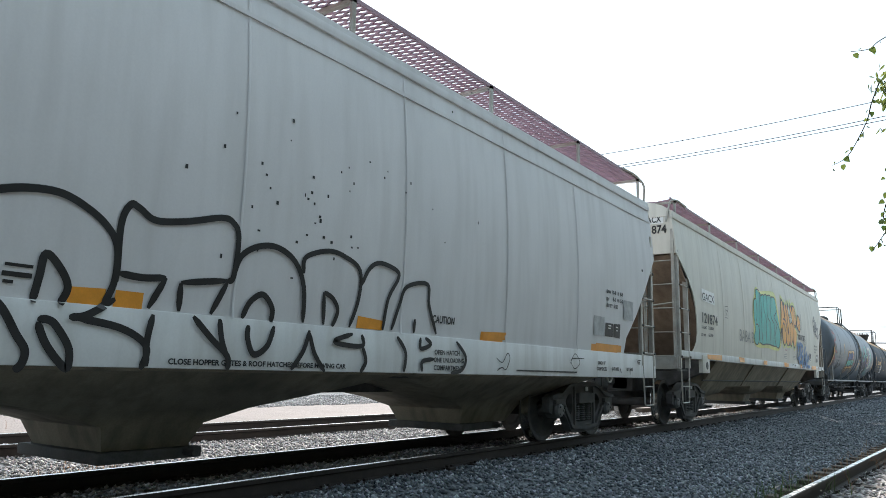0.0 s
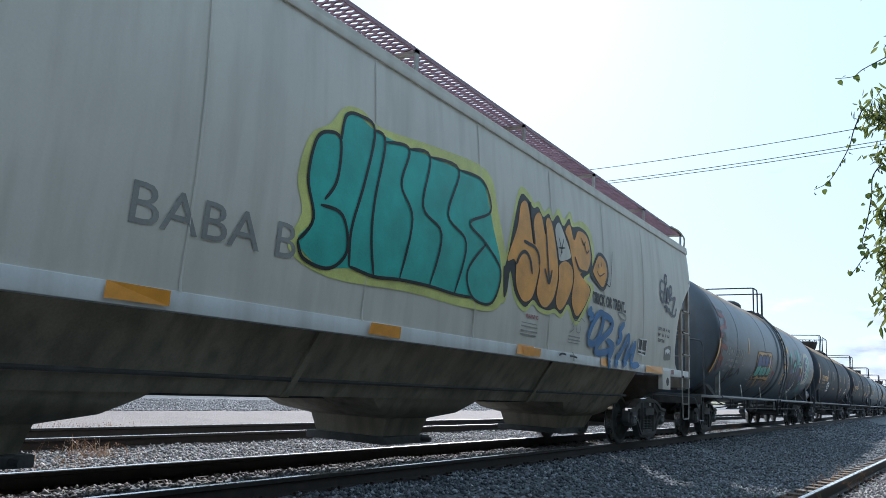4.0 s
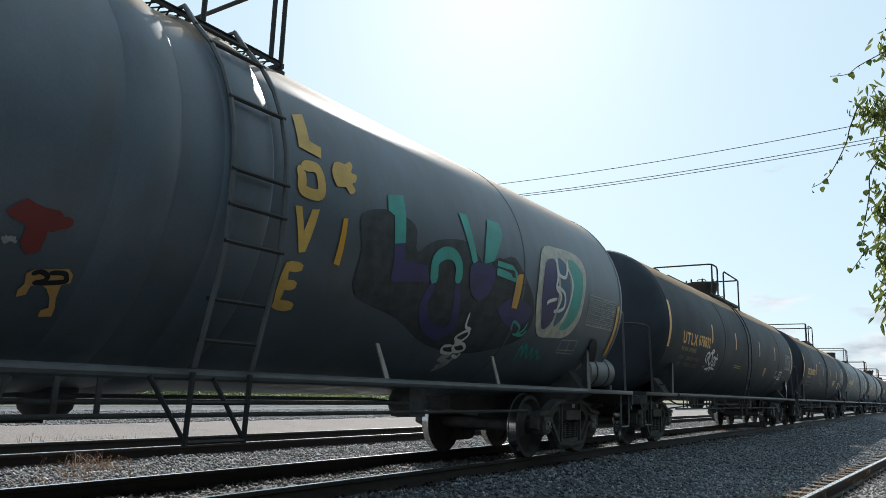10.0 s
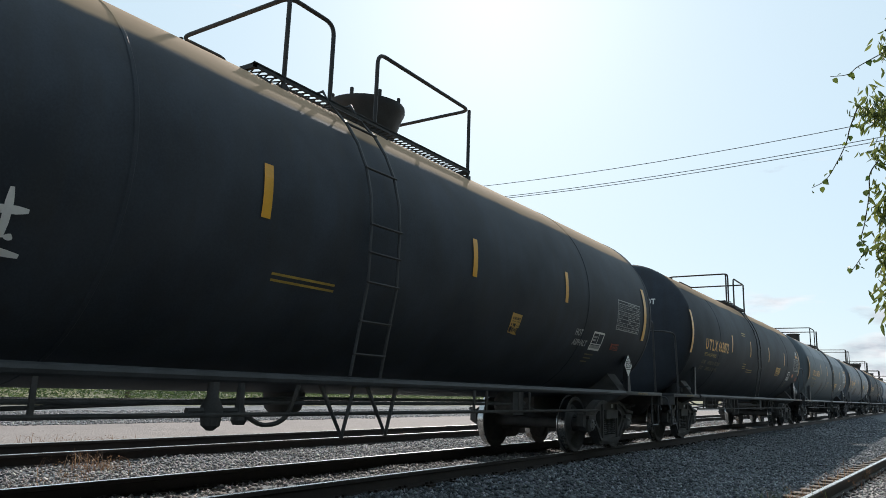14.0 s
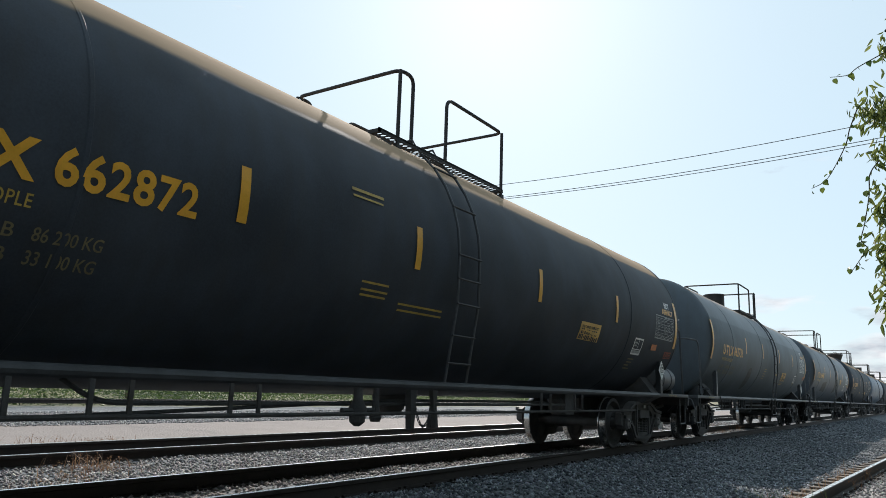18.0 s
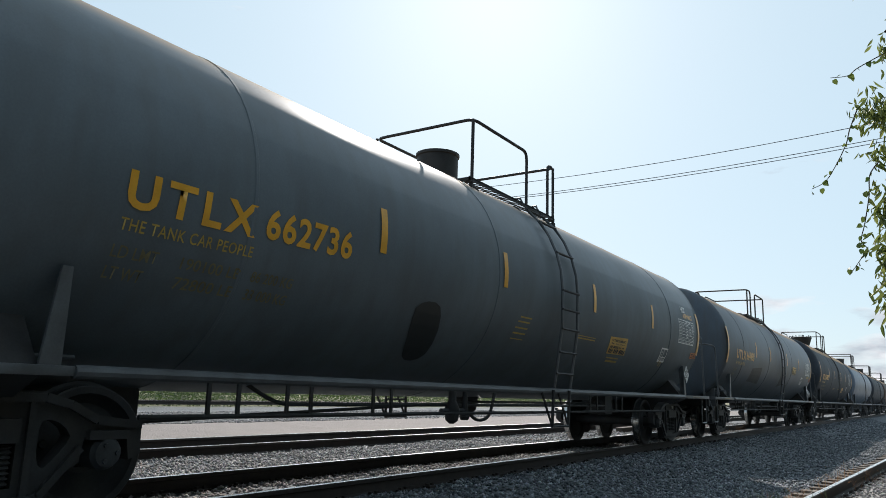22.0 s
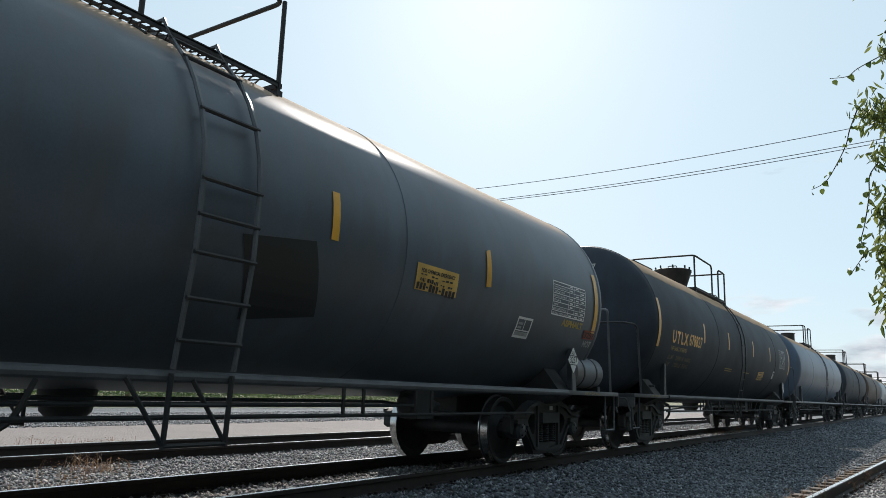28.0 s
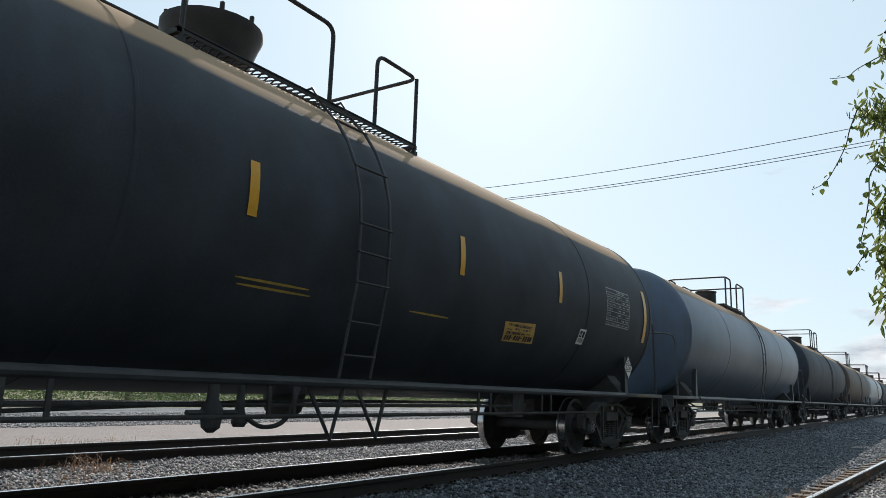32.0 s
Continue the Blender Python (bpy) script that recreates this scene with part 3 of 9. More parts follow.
def side_frame_mesh(iron):
    """The cast frame of a three-piece bogie: arched top, two slanting windows, a spring opening between, journal jaws at the ends."""
    half_outer = [(0.0, 0.87), (0.42, 0.87), (0.60, 0.82), (0.80, 0.715), (1.06, 0.68), (1.16, 0.64), (1.17, 0.44), (1.08, 0.40), (1.05, 0.56), (0.73, 0.56), (0.71, 0.40), (0.60, 0.33), (0.46, 0.14), (0.34, 0.11), (0.0, 0.11)]
    outer = half_outer + [(-y, z) for y, z in reversed(half_outer[1:-1])]
    window = smooth_line([(0.43, 0.68), (0.54, 0.67), (0.63, 0.58), (0.57, 0.48), (0.47, 0.38), (0.42, 0.44), (0.415, 0.56)], 2, True)
    loops = [outer, window, [(-y, z) for y, z in window], [(-0.28, 0.27), (0.28, 0.27), (0.28, 0.70), (-0.28, 0.70)]]
    bm = bmesh.new()
    edges = []
    for lp in loops:
        vs = [bm.verts.new((0.97, *p)) for p in lp]
        edges += [bm.edges.new((vs[i - 1], vs[i])) for i in range(len(vs))]
    bmesh.ops.triangle_fill(bm, use_beauty=True, use_dissolve=False, edges=edges, normal=(1, 0, 0))
    r = bmesh.ops.extrude_face_region(bm, geom=list(bm.faces))
    for v in r["geom"]:
        if isinstance(v, bmesh.types.BMVert):
            v.co.x = 1.09
    bmesh.ops.recalc_face_normals(bm, faces=bm.faces)
    # raised ribs along the edges of the casting
    def rib(pts, x0, x1, d):
        for (y0, z0), (y1, z1) in zip(pts, pts[1:]):
            a = math.atan2(z1 - z0, y1 - y0)
            ny, nz = -math.sin(a) * d / 2, math.cos(a) * d / 2
            prism(bm, [(y0 - ny, z0 - nz), (y1 - ny, z1 - nz), (y1 + ny, z1 + nz), (y0 + ny, z0 + nz)], x0, x1)
    rib([(-1.14, 0.645), (-0.80, 0.68), (-0.60, 0.785), (-0.42, 0.83), (0.42, 0.83), (0.60, 0.785), (0.80, 0.68), (1.14, 0.645)], 1.08, 1.13, 0.055)
    for s in (-1, 1):
        rib([(s * 0.70, 0.50), (s * 0.44, 0.20), (0, 0.17)], 1.08, 1.125, 0.05)
        rib([(s * 0.35, 0.22), (s * 0.35, 0.80)], 1.08, 1.12, 0.045)
        box(bm, 0.95, 1.14, s * 0.89 - 0.15, s * 0.89 + 0.15, 0.55, 0.61)
    box(bm, 0.94, 1.15, -0.27, 0.27, 0.55, 0.70)
    return data_of(bm, "side_frame", iron)


def spring_mesh(iron):
    bm = bmesh.new()
    rows = [(0.28 + i * 0.016, 0.085 if i % 2 else 0.065) for i in range(17)]
    revolve(bm, rows, (1.03, 0, 0), "z", 12)
    return data_of(bm, "spring", iron)


def bearing_mesh(cap):
    bm = revolve(bmesh.new(), [(0.93, 0.115), (1.10, 0.115), (1.12, 0.10), (1.14, 0.095), (1.15, 0.05)], (0, 0, 0), "x", 20)
    for i in range(3):
        a = 2 * math.pi * i / 3
        revolve(bm, [(1.13, 0.018), (1.165, 0.018)], (0, 0.06 * math.cos(a), 0.06 * math.sin(a)), "x", 6)
    return data_of(bm, "bearing_cap", cap)


def bolster_mesh(iron):
    bm = boxes((-1.05, 1.05, -0.2, 0.2, 0.46, 0.66), bevel=0.03)
    box(bm, -0.4, 0.4, -0.35, 0.35, 0.66, 0.78)
    for s in (-1, 1):
        box(bm, s * 0.65 - 0.1, s * 0.65 + 0.1, -0.62, 0.62, 0.3, 0.38)
        for e in (-1, 1):
            box(bm, s * 0.7525 - 0.06, s * 0.7525 + 0.06, e * 0.42 - 0.05, e * 0.42 + 0.05, 0.28, 0.62)
    return data_of(bm, "bolster", iron)


PLATE_TAG = data_of(boxes((1.13, 1.136, -0.05, 0.05, 0.735, 0.795)), "data_plate", "white_dull")
# lighter castings, and darker ones for the grey-green and blue-grey cars
CASTINGS = {iron: dict(axle=axle_mesh(iron), wheel=wheel_mesh(iron), side=side_frame_mesh(iron), spring=spring_mesh(iron), cap=bearing_mesh(cap), bolster=bolster_mesh(iron))
            for iron, cap in (("iron", "cap_grey"), ("iron_dark", "iron_trim"))}


def bogie(car, y, spin, iron="iron"):
    """Two wheelsets, two side frames with springs and bearing caps, and the bolster between."""
    cast = CASTINGS[iron]
    for dy in (-0.89, 0.89):
        ws = shared("wheelset", cast["axle"], pose(0, y + dy, WHEEL_R), car)
        for s in (-1, 1):
            shared("wheel", cast["wheel"], pose(s * 0.775, 0, 0, 0, 0, 0 if s > 0 else 180), ws)
        if spin:
            SPINNERS.append((ws, y + dy))
    for s in (-1, 1):
        sf = shared("side_frame", cast["side"], pose(0, y, 0, 0, 0, 0 if s > 0 else 180), car)
        for dy in (-0.2, 0.0, 0.2):
            shared("spring", cast["spring"], pose(0, dy, 0), sf)
        for dy in (-0.89, 0.89):
            shared("bearing_cap", cast["cap"], pose(0, dy, WHEEL_R), sf)
        if s > 0:
            shared("data_plate", PLATE_TAG, pose(0, 0.04, 0), sf)
    shared("bolster", cast["bolster"], pose(0, y, 0), car)


def coupler_mesh(d):
    bm = bmesh.new()
    box(bm, -0.09, 0.09, 0, 0.55 * d, 0.80, 0.96) if d > 0 else box(bm, -0.09, 0.09, 0.55 * d, 0, 0.80, 0.96)
    a, b = sorted((0.5 * d, 0.86 * d))
    box(bm, -0.18, 0.14, a, b, 0.74, 1.02)
    bmesh.ops.bevel(bm, geom=list(bm.edges), offset=0.03, segments=2, affect="EDGES")
    return data_of(bm, "coupler", "iron")


COUPLERS = {-1: coupler_mesh(-1), 1: coupler_mesh(1)}


# ---- decals on a curved side ----
class Skin:
    """The near side of a car: gives the surface's x for a height z."""

    def __init__(self, fn):
        self.fn = fn

    def lay(self, bm, lift):
        zs = [v.co.z for v in bm.verts]
        lo, hi = min(zs), max(zs)
        k = max(1, int((hi - lo) / 0.11))
        for i in range(1, k):
            z = lo + (hi - lo) * i / k
            bmesh.ops.bisect_plane(bm, geom=list(bm.verts) + list(bm.edges) + list(bm.faces), plane_co=(0, 0, z), plane_no=(0, 0, 1))
        for v in bm.verts:
            v.co.x = self.fn(v.co.z) + lift + v.co.x


def tank_skin(R, zc):
    return Skin(lambda z: math.sqrt(max(0.02, R * R - (z - zc) ** 2)))


def letters(text, y, z, size, width=None, shear=0.0, bold=0.0, space=1.0):
    """Words as flat geometry in the y-z plane, baseline start at (y, z)."""
    cu = bpy.data.curves.new("letters", "FONT")
    cu.body, cu.size, cu.shear, cu.offset = text, size / 0.72, shear, bold
    cu.resolution_u, cu.space_character = 3, space
    ob = bpy.data.objects.new("letters", cu)
    me = bpy.data.meshes.new_from_object(ob)
    bm = bmesh.new()
    bm.from_mesh(me)
    bpy.data.objects.remove(ob)
    bpy.data.meshes.remove(me)
    bpy.data.curves.remove(cu)
    xs = [v.co.x for v in bm.verts]
    k = width / (max(xs) - min(xs)) if width else 1.0
    x0 = min(xs)
    for v in bm.verts:
        v.co = Vector((0, y + (v.co.x - x0) * k, z + v.co.y))
    return bm


def bars(rows):
    """Plain bars (y, z, length, height): writing too small to read."""
    bm = bmesh.new()
    for y, z, w, h in rows:
        vs = [bm.verts.new((0, a, b)) for a, b in ((y, z), (y + w, z), (y + w, z + h), (y, z + h))]
        bm.faces.new(vs)
    return bm


def blob(*outlines):
    bm = bmesh.new()
    for o in outlines:
        vs = [bm.verts.new((0, *p)) for p in o]
        bm.faces.new(vs).normal_update()
    bmesh.ops.triangulate(bm, faces=bm.faces)
    return bm


def stroke(pts, w, bm=None, ends=0.5, soft=True, n=6):
    """A painted line with a round-ended, slightly uneven width."""
    bm = bm or bmesh.new()
    line = smooth_line(pts, n) if soft else list(pts)
    if soft and pts[0] == pts[-1]:
        line = smooth_line(list(pts[:-1]), n, True)
        line.append(line[0])
    prev = None
    k = len(line)
    for i, p in enumerate(line):
        a, b = line[max(0, i - 1)], line[min(k - 1, i + 1)]
        d = Vector((b[0] - a[0], b[1] - a[1]))
        d = d.normalized() if d.length else Vector((1, 0))
        e = min(1.0, ends + (1 - ends) * min(i, k - 1 - i) / 2)
        h = w * 0.5 * e
        cur = (bm.verts.new((0, p[0] - d.y * h, p[1] + d.x * h)), bm.verts.new((0, p[0] + d.y * h, p[1] - d.x * h)))
        if prev:
            bm.faces.new((prev[0], prev[1], cur[1], cur[0]))
        prev = cur
    return bm


def strokes(lines, w, **kw):
    bm = bmesh.new()
    for pts in lines:
        stroke(pts, w, bm, **kw)
    return bm


def decal(skin_, name, bm, material, parent, label="", lift=0.006):
    skin_.lay(bm, lift)
    for f in bm.faces:
        if f.normal.x < 0:
            f.normal_flip()
    return part(name, bm, material, parent, label, smooth=False)


def end_decal(name, bm, material, parent, depth, label=""):
    """Lays flat writing (y, z) on the front head of a tank, at depth(x, z)."""
    for v in bm.verts:
        x, z = v.co.y, v.co.z
        v.co = Vector((x, depth(x, z) - 0.008, z))
    return part(name, bm, material, parent, label, smooth=False)


# ---- tank cars ----
LEG = 0.05


def tank_car(name, label, y_c, R=1.56, zc=2.43, half=7.75, head=0.30, paint_name="tank_black", truck=(7.0, 7.0), platform=(-1.5, -1.1, -0.4, 0.4, 1.45), lid="drum", lid_y=0.0, text=None, number="",
             strips=(), strip_front=True, seams=(), bands=(), ladder="rungs", ladder_y=0.3, reservoir=False, leg=-7.0, under="lines", brake=(1,), spin=True, detail=True, mark="yellow", loads=("", "", "", ""), head_z=2.98, hexp=2.3, front=None, text_y=-6.80, res_y=0.0, strip_z=2.26):
    car = tagged(new(name), label, "tank car", group="tank cars of the train")
    car.matrix_basis = pose(0, y_c, 0)
    MOVERS.append((car, y_c))
    iron = "iron_dark" if paint_name in ("tank_green", "tank_blue") else "iron"
    trim = "iron_trim" if paint_name == "tank_black" else "iron_grey"
    S = tank_skin(R, zc)
    o = half - 7.8 if half > 8 else 0.0
    t_front, t_rear = truck
    # shell with domed heads
    fh, fd, fe = front or (half, head, hexp)

    def dome(h, d, e):
        return [(h + d * (1 - math.sin(t * math.pi / 28) ** (0.9 * e)) ** (1 / e), R * math.sin(t * math.pi / 28) ** 0.9) for t in range(15)]

    prof = [(-a, r) for a, r in dome(fh, fd, fe)] + [(-half * 0.5, R), (0, R), (half * 0.5, R)] + [(a, r) for a, r in reversed(dome(half, head, hexp))]
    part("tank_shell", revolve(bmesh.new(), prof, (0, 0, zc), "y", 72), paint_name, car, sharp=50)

    def head_depth(x, z):
        r = min(0.999, math.hypot(x, z - zc) / R)
        return -fh - fd * (1 - r ** fe) ** (1 / fe)

    for y in (-fh, half) + tuple(seams):
        part("weld_seam", revolve(bmesh.new(), [(y - 0.022, R + 0.001), (y - 0.014, R + 0.007), (y + 0.014, R + 0.007), (y + 0.022, R + 0.001)], (0, 0, zc), "y", 72, cap=False), paint_name, car)
    for y, w in bands:
        part("jacket_band", revolve(bmesh.new(), [(y - w / 2 - 0.05, R), (y - w / 2, R + 0.035), (y + w / 2, R + 0.035), (y + w / 2 + 0.05, R)], (0, 0, zc), "y", 72, cap=False), paint_name, car)
    # stub sills, end platforms, running pipes
    for s in (-1, 1):
        part("draft_sill", boxes((-0.3, 0.3, *sorted((s * 5.6, s * (9.0 + o))), 0.66, 1.0)), iron, car)
        a, b = sorted((s * (6.85 + o), s * (8.95 + o)))
        part("end_platform", boxes((-1.45, 1.45, a, b, 0.97, 1.035), bevel=0.008), trim, car)
        a, b = sorted((s * (8.91 + o), s * (8.95 + o)))
        part("end_sill", boxes((-1.45, 1.45, a, b, 0.80, 0.97)), iron, car)
        part("bolster_plate", prism(bmesh.new(), [(-1.42, 0.97), (-1.0, 1.5), (-0.6, 1.35), (0.6, 1.35), (1.0, 1.5), (1.42, 0.97), (0.9, 0.72), (-0.9, 0.72)], (-t_front if s < 0 else t_rear) - 0.2, (-t_front if s < 0 else t_rear) + 0.2, "y"), iron, car)
        shared("coupler", COUPLERS[s], pose(0, s * (8.7 + o), 0), car)
        for x in (-1.41, 1.41):
            yl = s * abs(leg)
            bm = prism(bmesh.new(), [(yl - 0.07, 1.035), (yl + 0.07, 1.035), (yl + 0.02 - s * 0.05, 1.66), (yl - 0.05 - s * 0.05, 1.66)], x - 0.012, x + 0.012)
            prism(bm, [(yl - 0.01, 1.035), (yl + 0.01, 1.035), (yl + 0.01 - s * 0.05, 1.66), (yl - 0.01 - s * 0.05, 1.66)], *sorted((x * 0.93, x)))
            part("saddle_post", bm, "iron_pale" if under == "braces" and s < 0 else trim, car)
        # handrail round the end
        yr, zr = (8.42 + o, 2.32) if s < 0 else (8.70 + o, 2.44)
        pts = bent([(1.40, s * yr, 1.035), (1.36, s * (yr + 0.02), zr), (1.22, s * (8.85 + o), zr + 0.02), (-1.22, s * (8.85 + o), zr + 0.02), (-1.36, s * (yr + 0.02), zr), (-1.40, s * yr, 1.035)], 0.14)
        part("end_handrail", tube(bmesh.new(), pts, 0.021, 8), trim, car)
        yh = s * (half + head * 0.6)
        bm = boxes((-0.78, -0.74, *sorted((yh, s * (8.9 + o))), zr - 0.02, zr + 0.02), (-0.80, -0.72, *sorted((s * (8.80 + o), s * (8.92 + o))), zr - 0.14, zr + 0.12))
        tube(bm, [(-0.76, s * (8.86 + o), zr + 0.12), (-0.70, yh, zr + 0.14)], 0.014, 6)
        tube(bm, [(-0.76, s * (8.86 + o), zr - 0.14), (-0.70, yh, zr - 0.16)], 0.014, 6)
        part("rail_bracket", bm, iron, car)
        part("uncoupling_rod", tube(bmesh.new(), bent([(1.40, s * (9.02 + o), 0.70), (1.32, s * (9.02 + o), 0.95), (0.3, s * (9.04 + o), 0.98), (0.12, s * (9.25 + o), 0.98)], 0.05, 3), 0.014, 6), trim, car)
        bm = boxes((-0.85, 0.85, *sorted((s * (8.2 + o), s * (8.3 + o))), 0.60, 0.80), (-0.20, 0.20, *sorted((s * (7.9 + o), s * (8.95 + o))), 0.56, 0.68))
        tube(bm, [(0.6, s * (8.4 + o), 0.62), (0.9, s * (8.9 + o), 0.78)], 0.03, 6)
        tube(bm, smooth_line([(-0.5, s * (8.3 + o), 0.8), (-0.3, s * (8.8 + o), 0.6), (0.2, s * (9.0 + o), 0.55), (0.5, s * (8.9 + o), 0.78)], 5), 0.022, 6)
        part("brake_lever", bm, iron, car)
        part("air_hose", tube(bmesh.new(), smooth_line([(0.28, s * (8.95 + o), 0.78), (0.30, s * (9.12 + o), 0.70), (0.22, s * (9.22 + o), 0.45), (0.1, s * (9.33 + o), 0.40)], 5), 0.025, 8), iron, car)
        for x in (-1.38, 1.38):
            pts = bent([(x, s * (8.5 + o), 0.97), (x, s * (8.5 + o), 0.42), (x, s * (8.9 + o), 0.42), (x, s * (8.9 + o), 0.97)], 0.04, 2)
            part("stirrup_step", tube(bmesh.new(), pts, 0.016, 6), trim, car)
    if text:
        for y in (-8.0, 7.48):
            bm = letters("2 INCH HF COMP SHOES", y, 0.985, 0.036, 0.58, space=1.1)
            for v in bm.verts:
                v.co.x = 1.456
            part("notice", bm, "yellow_dull", car, "small yellow brake-shoe stencil", smooth=False)
        bm = boxes((0.85, 1.10, -7.55, -7.30, 1.03, 1.28), (0.90, 1.05, -7.25, -7.05, 1.03, 1.40), (1.10, 1.20, -7.50, -7.36, 1.08, 1.18), bevel=0.02)
        tube(bm, [(0.4, -7.45, 1.2), (1.35, -7.45, 1.2)], 0.02, 6)
        tube(bm, [(0.97, -7.05, 1.1), (0.97, -6.6, 1.1)], 0.02, 6)
        tube(bm, bent([(1.0, -7.15, 1.4), (1.0, -7.15, 1.55), (0.6, -7.3, 1.5)], 0.06, 3), 0.014, 6)
        part("brake_valve", bm, trim, car)
    for x in (-1.43, 1.43):
        part("running_pipe", tube(bmesh.new(), [(x, -6.85 - o, 1.0), (x, 6.85 + o, 1.0)], 0.045, 10), trim, car)
    # underside: outlet, pipes, paired hangers, rods and valves
    bm = bmesh.new()
    revolve(bm, [(0.62, 0.13), (0.66, 0.16), (0.70, 0.2), (zc - R + 0.05, 0.24)], (0, 0.1, 0), "z", 16)
    part("bottom_outlet", bm, iron, car)
    for y in (-5.45, -4.6, -3.4, 2.3, 3.5) if under in ("lines", "legs") else (-5.5, -3.83, -2.6, -0.35) if under == "braces" else (-3.3, -1.1, 2.4, 4.2):
        for d in (-0.15, 0.15):
            part("pipe_hanger", boxes((1.19, 1.21, y + d - 0.018, y + d + 0.018, 0.68, 1.0)), iron, car)
    part("train_line", tube(bmesh.new(), [(1.20, -6.2, 0.70), (1.20, 6.2, 0.70)], 0.019, 8), iron, car)
    part("steam_line", tube(bmesh.new(), bent([(0.4, -4.6, 1.0), (0.7, -4.4, 0.78), (0.7, 4.2, 0.78), (0.4, 4.5, 1.0)], 0.2), 0.02, 8), iron, car)
    for y in (ladder_y - 0.3, ladder_y + 0.35) if ladder != "pipes" and under != "legs" else ():
        part("step_hanger", tube(bmesh.new(), [(1.40, y - 0.22, 1.0), (1.40, y + 0.12, 0.50), (1.40, y + 0.28, 1.0)], 0.022, 6), iron, car)
    bm = revolve(bmesh.new(), [(0.56, 0.03), (0.60, 0.08), (0.74, 0.10), (0.84, 0.05), (0.96, 0.05)], (0.9, -1.6, 0), "z", 10)
    tube(bm, [(0.9, -1.85, 0.72), (0.9, -1.3, 0.72)], 0.03, 6)
    revolve(bm, [(0.60, 0.05), (0.64, 0.07), (0.76, 0.04), (0.96, 0.03)], (0.9, -1.3, 0), "z", 8)
    part("valve", bm, iron, car)
    if under != "legs":
        part("air_hose", tube(bmesh.new(), smooth_line([(0.95, -1.3, 0.70), (0.98, -1.1, 0.60), (1.0, -0.85, 0.66), (1.0, -0.7, 0.95)], 5), 0.022, 6), iron, car)
    part("brake_rod", tube(bmesh.new(), [(0.5, -6.0, 0.62), (0.5, -0.4, 0.82), (0.5, 3.6, 0.82), (0.5, 6.0, 0.62)], 0.02, 6), iron, car)
    if under == "braces":
        for y in (-5.15, -2.35, 2.72, 5.0):
            part("brace", prism(bmesh.new(), [(y - 0.035, 1.04), (y + 0.035, 1.04), (y - 0.16, 1.38), (y - 0.21, 1.38)], 1.40, 1.415), "iron_pale", car)
    if under == "legs":
        # outlet legs with a slack safety chain
        bm = prism(bmesh.new(), [(LEG - 0.17, 0.95), (LEG - 0.11, 0.95), (LEG - 0.03, 0.50), (LEG - 0.09, 0.50)], 0.78, 0.84)
        prism(bm, [(LEG + 0.01, 0.95), (LEG + 0.06, 0.95), (LEG - 0.03, 0.50), (LEG - 0.09, 0.50)], 0.70, 0.76)
        part("outlet_leg", bm, iron, car)
        part("outlet_leg", prism(bmesh.new(), [(LEG - 0.63, 0.95), (LEG - 0.50, 0.95), (LEG - 0.54, 0.50), (LEG - 0.60, 0.50)], 0.76, 0.84), iron, car)
        for i in range(14):
            u = i / 13
            c = Vector((0.80, LEG - 0.47 + 0.34 * u, 0.74 - 0.86 * u * (1 - u)))
            tilt = math.atan2(-0.86 * (1 - 2 * u), 0.34)
            pts = []
            for a in range(10):
                w = 2 * math.pi * a / 10
                dy, dw = 0.028 * math.cos(w), 0.015 * math.sin(w)
                side = (dw, 0) if i % 2 else (0, dw)
                pts.append((c.x + side[0], c.y + dy * math.cos(tilt) - side[1] * math.sin(tilt), c.z + dy * math.sin(tilt) + side[1] * math.cos(tilt)))
            part("chain_link", tube(bmesh.new(), pts, 0.006, 5, closed=True), iron, car)
    # brake cylinder and its hanging box
    if under == "skid":
        bm = boxes((-0.3, 0.3, -4.1, -3.4, 0.38, 0.95), (-0.22, 0.22, -4.25, -3.2, 0.55, 0.72), bevel=0.03)
        tube(bm, smooth_line([(0.3, -3.4, 0.85), (0.35, -3.15, 0.78), (0.32, -3.1, 0.58), (0.3, -3.3, 0.45)], 5), 0.03, 6)
        part("outlet_skid", bm, iron, car)
    bm = revolve(bmesh.new(), [(4.02, 0.10), (4.08, 0.17), (4.42, 0.17), (4.48, 0.10), (4.75, 0.04)], (0.55, 0, 0.78), "y", 16)
    box(bm, 0.45, 0.72, 4.06, 4.40, 0.62, 1.0)
    part("brake_cylinder", bm, iron, car)
    bogie(car, -t_front, spin, iron)
    bogie(car, t_rear, spin, iron)
    # top platform, railing, manway
    d0, p0, g0, g1, p1 = platform
    zt = zc + R
    zp = 3.85 + (zt - 3.99)
    top = zp + 0.87
    for x0, x1 in ((0.46, 0.88), (-0.88, -0.46)):
        bm = boxes((x0, x1, d0, d0 + 0.04, zp - 0.05, zp), (x0, x1, p1 - 0.02, p1 + 0.03, zp - 0.05, zp), (x0, x0 + 0.012, d0, p1, zp - 0.045, zp), (x1 - 0.012, x1, d0, p1, zp - 0.045, zp + 0.012), (x1 - 0.04, x1, d0, p1, zp - 0.012, zp))
        # expanded metal: crossed strands with open diamonds between
        step = 0.085
        for i in range(int((p1 - d0 - 0.1) / step)):
            ya = d0 + 0.05 + i * step
            for k in range(4):
                xa, xb = x0 + (x1 - x0) * k / 4, x0 + (x1 - x0) * (k + 1) / 4
                for u, v in ((ya, ya + step * 0.5), (ya + step, ya + step * 0.5)):
                    if k % 2:
                        u, v = v, u
                    strand(bm, (xa, u), (xb, v), 0.007, zp - 0.012, zp - 0.002)
        part("top_platform", bm, "iron_dark", car)
